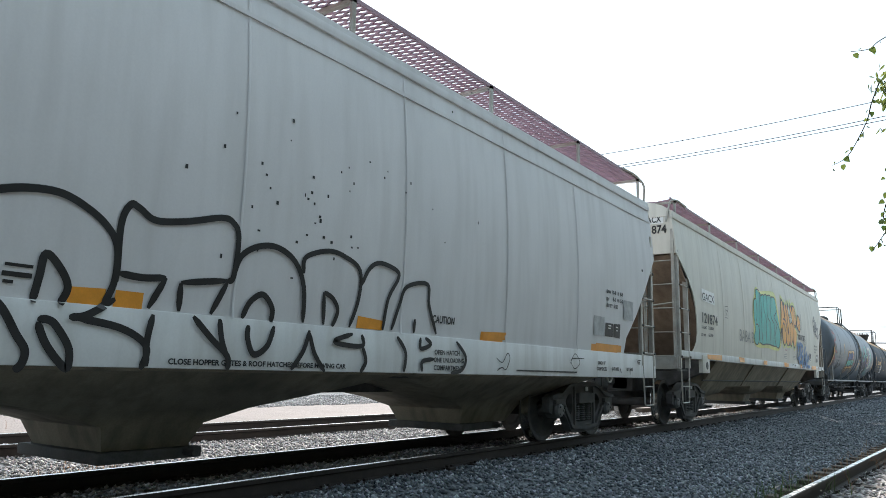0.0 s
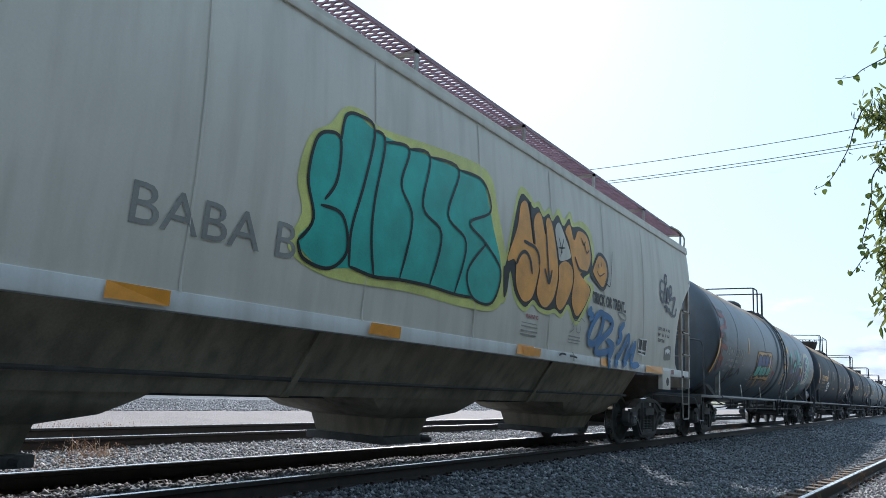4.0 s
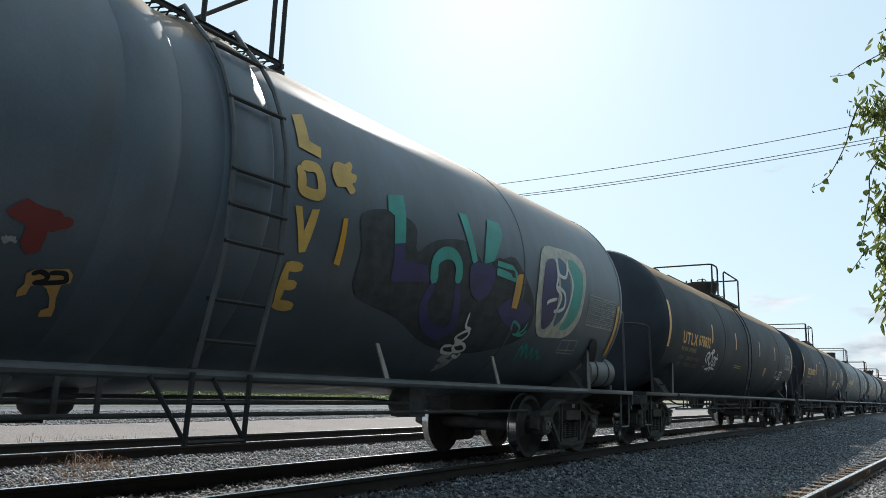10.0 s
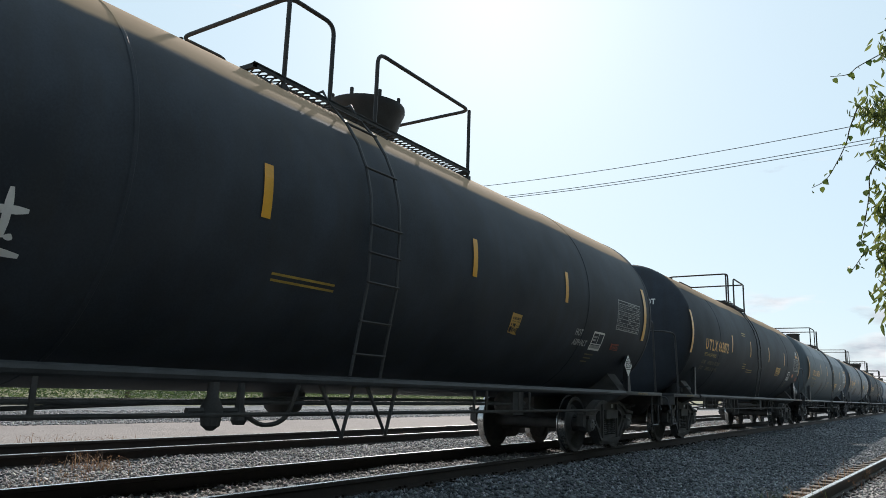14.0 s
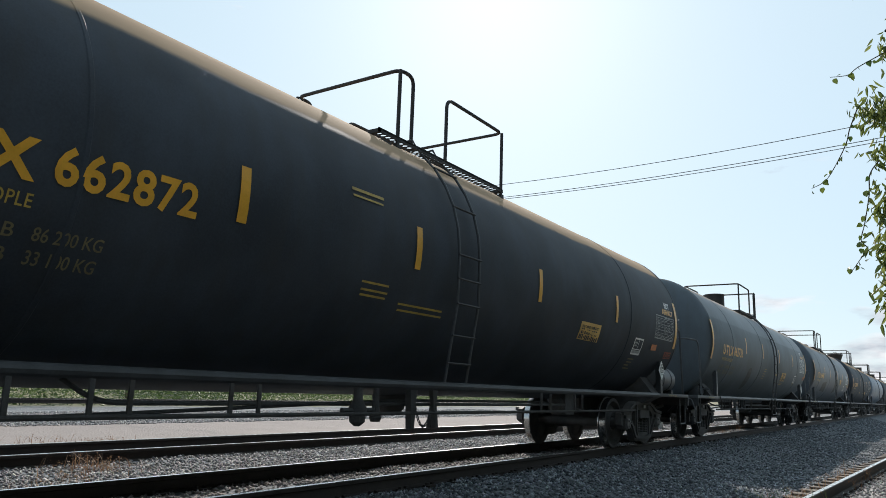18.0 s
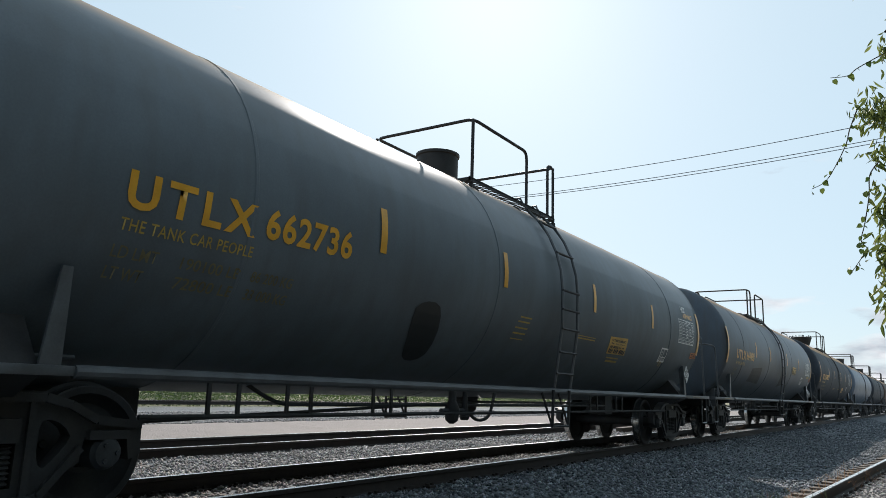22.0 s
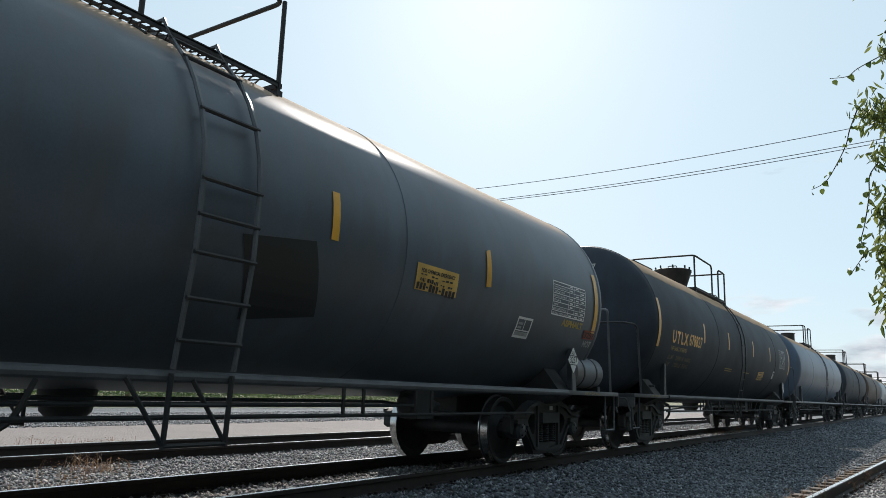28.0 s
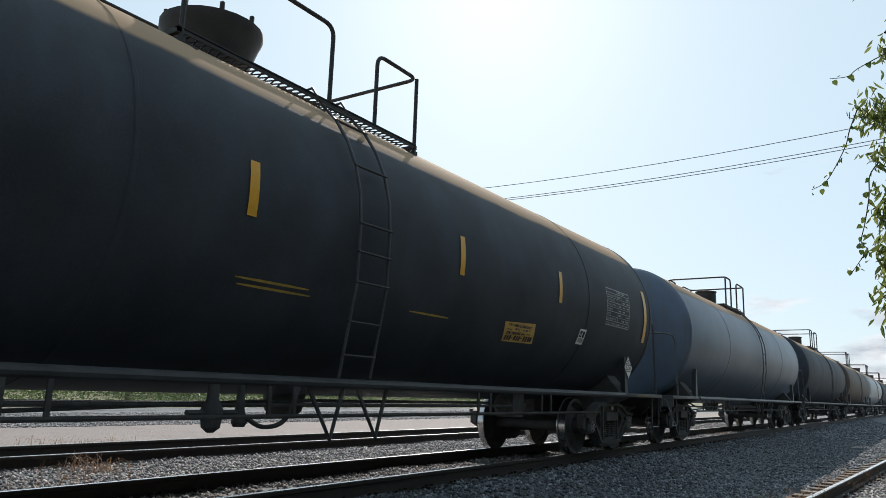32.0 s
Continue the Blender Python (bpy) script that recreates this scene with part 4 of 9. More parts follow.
    for y in (d0 + 0.12, (d0 + p1) / 2, p1 - 0.12):
        bm = boxes((-0.86, 0.86, y - 0.03, y + 0.03, zp - 0.16, zp - 0.10))
        for x in (-0.84, 0.84):
            tube(bm, [(x, y, zp - 0.1), (x * 1.12, y + 0.04, zc + math.sqrt(R * R - (x * 1.12) ** 2))], 0.016, 6)
        part("platform_bracket", bm, "iron_dark", car)
    rr = 0.024
    for a, b in ((g0, p0), (g1, p1)):
        bm = bmesh.new()
        tube(bm, bent([(0.86, a, zp), (0.86, a, top), (0.86, b, top), (-0.86, b, top), (-0.86, a, top), (-0.86, a, zp)], 0.14, 6), rr)
        for x in (-0.86, 0.86):
            tube(bm, [(x, b, zp - 0.2), (x, b, top)], rr)
            box(bm, x - 0.03, x + 0.03, b - 0.035, b + 0.035, zp - 0.14, zp - 0.08)
        part("railing", bm, "iron_dark", car)
    ym = lid_y
    if lid == "drum":
        bm = revolve(bmesh.new(), [(zt - 0.14, 0.36), (zt + 0.05, 0.38), (zt + 0.40, 0.50), (zt + 0.44, 0.52), (zt + 0.50, 0.52), (zt + 0.52, 0.47), (zt + 0.56, 0.14)], (0.0, ym, 0), "z", 28)
        manway = part("manway", bm, "iron_dark", car)
        for i in range(8):
            a = i * math.pi / 4 + 0.3
            part("bolt", revolve(bmesh.new(), [(zt + 0.36, 0.025), (zt + 0.60, 0.025), (zt + 0.61, 0.01)], (0.46 * math.cos(a), ym + 0.46 * math.sin(a), 0), "z", 6), "iron_dark", manway)
        part("handle", tube(bmesh.new(), bent([(-0.12, ym, zt + 0.54), (-0.12, ym, zt + 0.64), (0.12, ym, zt + 0.64), (0.12, ym, zt + 0.54)], 0.03, 2), 0.014, 6), "iron_dark", manway)
    elif lid == "box":
        bm = revolve(bmesh.new(), [(zt - 0.1, 0.31), (zt + 0.40, 0.31), (zt + 0.41, 0.33), (zt + 0.45, 0.33), (zt + 0.46, 0.28)], (0.0, ym, 0), "z", 24)
        box(bm, -0.05, 0.05, ym + 0.3, ym + 0.46, zt + 0.05, zt + 0.16)
        part("manway", bm, "iron_dark", car)
    elif lid == "dome":
        part("manway", revolve(bmesh.new(), [(zt - 0.1, 0.42), (zt + 0.12, 0.42), (zt + 0.2, 0.36), (zt + 0.28, 0.2), (zt + 0.30, 0.01)], (0.0, ym, 0), "z", 24), "iron_dark", car)
    else:
        part("manway", revolve(bmesh.new(), [(zt - 0.1, 0.32), (zt + 0.08, 0.32), (zt + 0.14, 0.26), (zt + 0.16, 0.05)], (0.0, ym, 0), "z", 24), "iron_dark", car)
    # side ladder: bowed over the crown, then straight down past the sill
    yl, hw = ladder_y, 0.27 if ladder == "pipes" else 0.22
    rr = 0.022 if ladder == "pipes" else 0.016
    arc = [((R + 0.07) * math.cos(radians(a)), zc + (R + 0.07) * math.sin(radians(a))) for a in range(50, -1, -10)]
    line = [(0.80, zp + 0.02), (0.92, zp + 0.03)] + arc + [(R + 0.06, 1.9), (1.50, 1.05)]
    for s in (1, -1) if detail else (1,):
        for dy in (-hw, hw):
            part("ladder_stile", tube(bmesh.new(), [(s * x, yl + dy, z) for x, z in line], rr, 6), trim, car)
        marks = [(arc[k][0], arc[k][1]) for k in (0, 1, 3, 5)] + [(R + 0.068, zc - 0.27), (R + 0.062, zc - 0.55), (1.585, 1.55), (1.53, 1.25)]
        for x, z in marks:
            part("rung", tube(bmesh.new(), [(s * (x + 0.01), yl - hw - 0.02, z), (s * (x + 0.01), yl + hw + 0.02, z)], rr * 0.8, 6), "iron_dark", car)
        if ladder == "pipes":
            bm = bmesh.new()
            for dy in (-hw, hw):
                tube(bm, [(s * 1.49, yl + dy, 1.02), (s * 1.47, yl + dy, 0.50)], rr, 6)
                tube(bm, [(s * 1.47, yl + dy, 0.52), (s * 1.47, yl + dy - 0.34, 0.98)], rr * 0.8, 6)
            for z in (0.52, 0.80):
                tube(bm, [(s * 1.475, yl - hw, z), (s * 1.475, yl + hw, z)], rr * 0.8, 6)
            part("ladder_extension", bm, "iron_dark", car)
    # reflectors
    if strip_front:
        for y in (-7.87, 7.48 if R > 1.59 else 7.62):
            decal(S, "reflector", bars([(y, zc - 0.50, 0.135, 0.95)]), "yellow", car, "yellow reflective strip", 0.012)
    for y in strips:
        decal(S, "reflector", bars([(y, strip_z, 0.098, 0.45)]), "yellow", car, "yellow reflective strip", 0.009)
    # brake wheel, air reservoir
    for s in brake:
        yb, zb, xb = s * (8.86 + o), 1.87, s * 0.42
        bm = bmesh.new()
        tube(bm, [(xb + 0.28 * math.cos(i * math.pi / 12), yb, zb + 0.28 * math.sin(i * math.pi / 12)) for i in range(24)], 0.016, 6, closed=True)
        for i in range(8):
            a = 2 * math.pi * i / 8 + 0.2
            tube(bm, [(xb, yb - s * 0.04, zb), (xb + 0.15 * math.cos(a), yb - s * 0.03, zb + 0.15 * math.sin(a)), (xb + 0.28 * math.cos(a), yb, zb + 0.28 * math.sin(a))], 0.010, 6)
        revolve(bm, [(yb - s * 0.075, 0.05), (yb - s * 0.06, 0.12), (yb - s * 0.03, 0.155), (yb - s * 0.02, 0.15), (yb - s * 0.045, 0.10), (yb - s * 0.03, 0.03)], (xb, 0, zb), "y", 20)
        part("brake_wheel", bm, trim, car)
        bm = boxes((xb - 0.11, xb + 0.11, *sorted((yb - s * 0.08, yb - s * 0.24)), 1.66, 2.02), bevel=0.04)
        box(bm, xb - 0.05, xb + 0.05, *sorted((yb - s * 0.16, yb - s * 0.24)), 1.03, 1.7)
        part("brake_stand", bm, iron, car)
        part("brake_chain", tube(bmesh.new(), [(xb + 0.1, yb - s * 0.2, 1.7), (xb + 0.15, yb - s * 0.2, 0.7)], 0.015, 6), iron, car)
    if reservoir:
        bm = revolve(bmesh.new(), [(res_y + o + y, r) for y, r in ((7.12, 0.05), (7.16, 0.19), (7.24, 0.25), (8.27, 0.25), (8.35, 0.19), (8.39, 0.05))], (1.12, 0, 1.33), "y", 24)
        res = part("air_reservoir", bm, "iron_grey" if paint_name == "tank_black" else "reservoir_grey", car, "grey air reservoir cylinder")
        for y in (res_y + o + 7.5, res_y + o + 8.0):
            part("strap", revolve(bmesh.new(), [(y - 0.025, 0.252), (y - 0.02, 0.26), (y + 0.02, 0.26), (y + 0.025, 0.252)], (1.12, 0, 1.33), "y", 24, cap=False), "iron_trim", res)
        part("reservoir_bracket", boxes((0.95, 1.30, res_y + o + 7.2, res_y + o + 7.3, 1.03, 1.12), (0.95, 1.30, res_y + o + 8.2, res_y + o + 8.3, 1.03, 1.12)), "iron_trim", res)
    if text:
        mats = {"yellow": "yellow", "dull": "yellow_dull", "white": "white_dull"}
        m = mats[mark]
        y0 = text_y
        decal(S, "reporting_mark", letters(text, y0, 2.11, 0.25, 1.14, bold=0.010, space=1.32), m, car, "stencilled reporting letters")
        decal(S, "car_number", letters(number, y0 + 1.24, 2.13, 0.24, 1.06, bold=0.009, space=1.1), m, car, "stencilled car number")
    if detail and text:
        decal(S, "motto", letters("THE TANK CAR PEOPLE", y0, 1.95, 0.085, 1.16, bold=0.001, space=1.1), "yellow_dull", car, "small stencilled motto")
        for z, a, b, c in ((1.77, "LD LMT", loads[0], loads[1]), (1.63, "LT WT", loads[2], loads[3])):
            for w, dy, ww in ((a, 0.0, 0.36 if a == "LD LMT" else 0.29), (b, 0.55, 0.56), (c, 1.22, 0.46)):
                if w:
                    decal(S, "weight_stencil", letters(w, y0 + dy, z, 0.085, ww, bold=0.001), "faint", car, "faded stencilled weights")
        cream = R > 1.59
        end_decal("car_number", letters(text + " " + number, -0.56 if cream else -0.64, head_z, 0.13, 1.0 if cream else 0.94, bold=0.003), "stencil_cream" if cream else m, car, head_depth, "small stencilled number on the head")
        rows = [(-0.46, 0.46), (-0.40, 0.22), (-0.50, 0.60), (-0.58, 0.18), (-0.58, 0.36), (-0.56, 0.30)] if cream else [(-0.34, 0.42), (-0.29, 0.37), (-0.34, 0.32), (-0.29, 0.42)]
        end_decal("small_lettering", bars([(y, head_z - 0.10 - i * 0.06, w, 0.016) for i, (y, w) in enumerate(rows)]), "faint" if cream else "yellow_dull", car, head_depth)
    return car, S, head_depth


def placard(car, y, z, size=0.19):
    """A white diamond hazard sign with its number, bolted upright to the saddle post."""
    d = part("placard", prism(bmesh.new(), [(y - size, z), (y, z - size), (y + size, z), (y, z + size)], 1.432, 1.438), "white", car, "white diamond hazard placard", smooth=False)
    for w, dy, dz, h, ww in (("3257", -0.70, -0.22, 0.50, 1.40), ("HOT", -0.36, 0.40, 0.30, 0.72)):
        bm = letters(w, y + dy * size, z + dz * size, h * size, ww * size, bold=0.002)
        for v in bm.verts:
            v.co.x = 1.4405
        part("placard_word", bm, "ink", d, smooth=False)
    for dz in (-0.36, 0.34):
        h = (1 - abs(dz)) * size
        part("placard_line", boxes((1.438, 1.4402, y - h, y + h, z + dz * size - 0.006, z + dz * size + 0.006)), "ink", d, smooth=False)


TABLE = ["STUB SILL INSPECTION", "88.B.2 INSPECTION", "LINING", "PRD VALVE", "SERVICE EQUIPMENT", "THICKNESS TEST", "TANK QUALIFICATION"]


def data_table(skin_, car, y, z, w, h, mat):
    """A stencilled inspection table with ruled rows and columns."""
    t, rows = 0.010, 8
    lines = [(y, z, w, 0.016), (y, z + h - 0.016, w, 0.016), (y, z, 0.014, h), (y + w - 0.014, z, 0.014, h), (y + w * 0.46, z, 0.012, h), (y + w * 0.64, z, 0.007, h), (y + w * 0.82, z, 0.007, h)]
    lines += [(y, z + h * i / rows, w, t if i % 2 else t * 0.7) for i in range(1, rows)]
    d = decal(skin_, "data_panel", bars(lines), mat, car, "stencilled inspection table", 0.008)
    for i, word_ in enumerate(TABLE):
        zz = z + h * (i + 0.32) / rows
        bm = letters(word_, y + 0.03, zz, h / rows * 0.42, w * min(0.42, 0.022 * len(word_)))
        skin_.lay(bm, 0.008)
        part("table_text", bm, mat, d, smooth=False)
    small = []
    for i in range(rows):
        for c in (0.50, 0.68, 0.86):
            if (i * 3 + int(c * 50)) % 4:
                small.append((y + w * c, z + h * (i + 0.36) / rows, w * 0.09, h / rows * 0.3))
    bm = bars(small)
    skin_.lay(bm, 0.008)
    tagged(part("table_figure", bm, mat, d, smooth=False), kind="stuff")


def test_box(skin_, car, y, z, w=0.42, h=0.34, mat="white"):
    """A small ruled frame in two columns."""
    decal(skin_, "test_panel", bars([(y, z, w, 0.03), (y, z + h - 0.03, w, 0.03), (y, z, 0.03, h), (y + w - 0.03, z, 0.03, h), (y, z + 0.09, w, 0.015), (y + w * 0.5, z + 0.1, 0.015, h - 0.12)]), mat, car, "small ruled test panel", 0.008)
    decal(skin_, "test_panel", bars([(y + 0.03, z + 0.03, w - 0.06, 0.05), (y + 0.05, z + h - 0.1, w * 0.3, 0.03), (y + 0.05, z + h - 0.15, w * 0.25, 0.03)]), "white_dull", car, "", 0.007)


# ---- covered hoppers ----
def hopper_car(name, label, y_c, half, truck, side_paint, eave, sill, cut, trough, funnel, walk_z, walk_x, rib=True, spin=True, ends=("hopper_brown", "hopper_brown")):
    """A curved-side covered hopper. sill: bottom and top heights; cut: (height, inset) of the side sheet's ends."""
    car = tagged(new(name), label, "hopper car", group="hopper cars of the train")
    car.matrix_basis = pose(0, y_c, 0)
    MOVERS.append((car, y_c))
    zs0, zs1 = sill

    def side(z):
        t = (z - zs1) / (eave - zs1)
        if t <= 0:
            return 1.478
        return 1.455 + 0.26 * t * (1 - t) - 0.05 * t * t

    S = Skin(side)

    def inset(z):
        for (za, a), (zb, b) in zip(cut, cut[1:]):
            if za >= z >= zb:
                return a + (b - a) * (za - z) / (za - zb)
        return cut[0][1] if z > cut[0][0] else cut[-1][1]

    zz = sorted({zs1, eave, *[c[0] for c in cut if zs1 < c[0] < eave], *[zs1 + (eave - zs1) * i / 24 for i in range(25)]})
    for s in (1, -1):
        bm = bmesh.new()
        grid = []
        for z in zz:
            a = half - inset(z)
            ys = [-a + 2 * a * i / 36 for i in range(37)]
            grid.append([bm.verts.new((s * (side(max(z, zs1 + 0.001)) + 0.004 * math.cos(i * math.pi * 0.5) * (1 if 1.7 < z < eave - 0.2 else 0)), y, z)) for i, y in enumerate(ys)])
        for a, b in zip(grid, grid[1:]):
            for i in range(36):
                bm.faces.new((a[i], a[i + 1], b[i + 1], b[i]) if s > 0 else (a[i + 1], a[i], b[i], b[i + 1]))
        bm.normal_update()
        bmesh.ops.solidify(bm, geom=list(bm.faces), thickness=0.02)
        part("side_sheet", bm, side_paint, car, sharp=40)
        for i in range(1, 8):
            y = -half + 1.3 + (2 * half - 2.6) * i / 8
            bm = bmesh.new()
            prev = None
            for z in zz:
                x = s * (side(z) + 0.006)
                cur = [bm.verts.new((x, y - 0.012, z)), bm.verts.new((x + s * 0.004, y, z)), bm.verts.new((x, y + 0.012, z))]
                if prev:
                    bm.faces.new((prev[0], prev[1], cur[1], cur[0]))
                    bm.faces.new((prev[1], prev[2], cur[2], cur[1]))
                prev = cur
            part("panel_seam", bm, side_paint, car)
        x0, x1 = sorted((s * 1.36, s * 1.475))
        reach = half if rib else half - cut[-1][1] + 0.9
        part("side_sill", boxes((x0, x1, -reach, reach, zs0, zs1 + 0.01), bevel=0.01), "sill_white", car)
        x0, x1 = sorted((s * (side(eave) - 0.06), s * (side(eave) + 0.03)))
        bm = boxes((x0, x1, -half, half, eave - 0.02, eave + 0.07), bevel=0.012)
        if rib:
            box(bm, *sorted((s * (side(eave - 0.2) - 0.02), s * (side(eave - 0.2) + 0.022))), -half + 0.02, half - 0.02, eave - 0.26, eave - 0.22)
        box(bm, *sorted((s * (side(eave) - 0.1), s * (side(eave) + 0.015))), -half, half, eave + 0.07, eave + 0.13)
        part("roof_rail", bm, side_paint, car)
    # arched roof, hatches, running boards
    w = side(eave) - 0.03
    arch = [(w * math.cos(math.pi * i / 14), eave + 0.10 + 0.34 * math.sin(math.pi * i / 14)) for i in range(15)]
    part("roof", prism(bmesh.new(), arch + [(-w, eave + 0.02), (w, eave + 0.02)][::1], -half, half, "y"), side_paint, car)
    for i in range(5):
        y = -half + 2 + (2 * half - 4) * i / 4
        part("hatch_cover", boxes((-0.33, 0.33, y - 1.2, y + 1.2, eave + 0.40, eave + 0.52), bevel=0.03), side_paint, car)
    zb = walk_z
    for s in (1, -1):
        # expanded-metal boards on brackets
        x0, x1 = (0.66, walk_x)
        bm = bmesh.new()
        n = int((2 * half - 0.4) / 0.085)
        for i in range(n):
            y = -half + 0.2 + i * 0.085
            for d in (1, -1):
                ya, yb = (y, y + 0.24) if d > 0 else (y + 0.24, y)
                a, b = (s * x0, ya), (s * x1, yb)
                o = 0.009
                vs = [bm.verts.new(p) for p in ((a[0], a[1] - o, zb), (a[0], a[1] + o, zb), (b[0], b[1] + o, zb), (b[0], b[1] - o, zb))]
                bm.faces.new(vs)
        r = bmesh.ops.extrude_face_region(bm, geom=list(bm.faces))
        for v in r["geom"]:
            if isinstance(v, bmesh.types.BMVert):
                v.co.z -= 0.02
        for x in (x0, x1):
            box(bm, s * x - 0.012, s * x + 0.012, -half + 0.1, half - 0.1, zb - 0.035, zb + 0.01)
        part("running_board", bm, "grating", car, "expanded metal walkway", smooth=False)
        for i in range(8):
            y = -half + 0.35 + (2 * half - 0.7) * i / 7
            a, b = sorted((s * x0, s * (x1 + 0.03)))
            bm = boxes((a, b, y - 0.03, y + 0.03, zb - 0.06, zb - 0.02))
            a, b = sorted((s * x1, s * (x1 + 0.03)))
            box(bm, a, b, y - 0.03, y + 0.03, eave + 0.10, zb - 0.02)
            part("board_bracket", bm, "iron_pale", car)
        for e in (-1, 1):
            pts = bent([(s * (walk_x + 0.03), e * (half - 1.1), zb), (s * (walk_x + 0.03), e * (half - 0.5), zb + 0.02), (s * (walk_x + 0.03), e * (half - 0.02), zb - 0.06), (s * 1.30, e * (half + 0.03), eave - 0.1)], 0.15)
            part("grab_rail", tube(bmesh.new(), pts, 0.02, 6), "iron_pale", car)
    for e, pm in zip((-1, 1), ends):
        y = e * half
        # upper end panel and slope sheet
        ze = cut[0][0]
        top = [(side(z), z) for z in (ze, (ze + eave) / 2, eave)]
        outline = top + arch[1:-1] + [(-x, z) for x, z in reversed(top)]
        a, b = sorted((y - e * 0.02, y - e * 0.06))
        part("end_panel", prism(bmesh.new(), outline, a, b, "y"), side_paint, car)
        bm = bmesh.new()
        prev = None
        for i in range(9):
            t = i / 8
            z = ze + (max(1.05, zs0 + 0.02) - ze) * t
            yy = y - e * (0.05 + 2.75 * (ze - z) / (ze - 1.05))
            ww = (side(max(z, zs1)) - 0.03)
            cur = [bm.verts.new((ww * k, yy - e * 0.22 * (1 - k * k), z)) for k in (-1, -0.6, -0.2, 0.2, 0.6, 1)]
            if prev:
                for p in range(5):
                    bm.faces.new((prev[p], prev[p + 1], cur[p + 1], cur[p]))
            prev = cur
        bm.normal_update()
        bmesh.ops.solidify(bm, geom=list(bm.faces), thickness=0.02)
        part("slope_sheet", bm, pm, car)
        bm = boxes((-0.28, 0.28, *sorted((y - e * 0.6, y - e * 3.2)), 0.68, 1.05))
        part("draft_sill", bm, "iron", car)
        part("end_sill", boxes((-1.46, 1.46, *sorted((y - e * 0.02, y - e * 0.14)), 1.13, 1.40), bevel=0.01), "iron_pale", car)
        part("end_platform", boxes((-1.4, 1.4, *sorted((y - e * 0.10, y - e * 0.75)), 1.10, 1.14)), "iron", car)
        part("bolster_web", prism(bmesh.new(), [(-1.40, 1.35), (1.40, 1.35), (1.40, 1.08), (0.5, 0.72), (-0.5, 0.72), (-1.40, 1.08)], e * truck - 0.18, e * truck + 0.18, "y"), "iron", car)
        for x in (-1, 1):
            if not rib:
                a, b = sorted((x * 1.40, x * 1.49))
                pad = part("jacking_pad", boxes((a, b, e * truck - 0.27, e * truck + 0.27, 1.08, 1.46), bevel=0.012), side_paint, car)
                bm = revolve(bmesh.new(), [(1.485, 0.085), (1.494, 0.085)], (0, 0.06 if x > 0 else -0.06, 0), "x", 16)
                ob = part("pad_hole", bm, "ink", pad)
                ob.matrix_basis = pose(0, e * truck, 1.24, 0, 0, 0 if x > 0 else 180)
            else:
                part("lift_ring", tube(bmesh.new(), [(x * 1.42, e * 7.47 + 0.09 * math.cos(k * math.pi / 6), 0.945 - 0.075 * math.sin(k * math.pi / 6)) for k in range(7)], 0.016, 6), "iron_pale", car)
            # corner ladders
            for dy in (0.10, 0.66):
                pts = [(x * 1.47, y - e * dy, 3.52 if dy < 0.5 else 3.0), (x * 1.47, y - e * dy, 1.16)]
                bm = bmesh.new()
                for p, q in zip(pts, pts[1:]):
                    box(bm, p[0] - 0.012, p[0] + 0.012, p[1] - 0.04, p[1] + 0.04, q[2], p[2])
                    box(bm, *sorted((p[0] - x * 0.013, p[0] - x * 0.075)), *sorted((p[1] + e * 0.028, p[1] + e * 0.04)), q[2], p[2])
                part("ladder_stile", bm, "iron_pale", car)
            for k in range(4):
                z = 1.38 + k * 0.48
                rung = part("rung", tube(bmesh.new(), [(x * 1.49, y - e * 0.08, z), (x * 1.49, y - e * 0.68, z)], 0.013, 6), "iron_pale", car)
                for dy in (0.10, 0.66):
                    part("bolt", tube(bmesh.new(), [(x * 1.485, y - e * dy, z), (x * 1.512, y - e * dy, z)], 0.024, 6), "iron", rung)
            bm = tube(bmesh.new(), bent([(x * 1.47, y - e * 0.12, 1.16), (x * 1.47, y - e * 0.14, 0.48), (x * 1.47, y - e * 0.58, 0.48), (x * 1.47, y - e * 0.64, 1.16)], 0.05, 2), 0.014, 6)
            tube(bm, [(x * 1.47, y - e * 0.12, 0.80), (x * 1.47, y - e * 0.62, 0.80)], 0.012, 6)
            part("stirrup_step", bm, "iron_pale", car)
            # ladder across the end
            bm = bmesh.new()
            for xx in (0.81, 1.40):
                box(bm, x * xx - 0.03, x * xx + 0.03, *sorted((y + e * 0.0, y - e * 0.03)), 1.16, 3.95 if xx > 1.2 else 3.55)
            part("ladder_stile", bm, "iron_pale", car)
            for k in range(5):
                z = 1.38 + k * 0.48
                part("rung", tube(bmesh.new(), [(x * 0.81, y + e * 0.02, z), (x * 1.40, y + e * 0.02, z)], 0.012, 6), "iron_pale", car)
        for x in (-0.72,):
            part("end_post", boxes((x - 0.06, x + 0.06, *sorted((y - e * 0.05, y - e * 0.15)), 1.14, 3.5)), "iron_pale", car)
        part("end_handrail", tube(bmesh.new(), bent([(-1.4, y, 2.45), (-0.5, y + e * 0.05, 2.35), (0.5, y + e * 0.05, 2.35), (1.4, y, 2.45)], 0.2), 0.016, 6), "iron_pale", car)
        shared("coupler", COUPLERS[e], pose(0, y - e * 0.15, 0), car)
    # trough under the sill and its three funnels
    zt = trough
    bm = prism(bmesh.new(), [(-1.36, zs0 + 0.06), (1.36, zs0 + 0.06), (1.32, zs0 - 0.02), (0.95, zt), (-0.95, zt), (-1.32, zs0 - 0.02)], -6.25, 6.25, "y")
    part("trough", bm, "hopper_under", car)
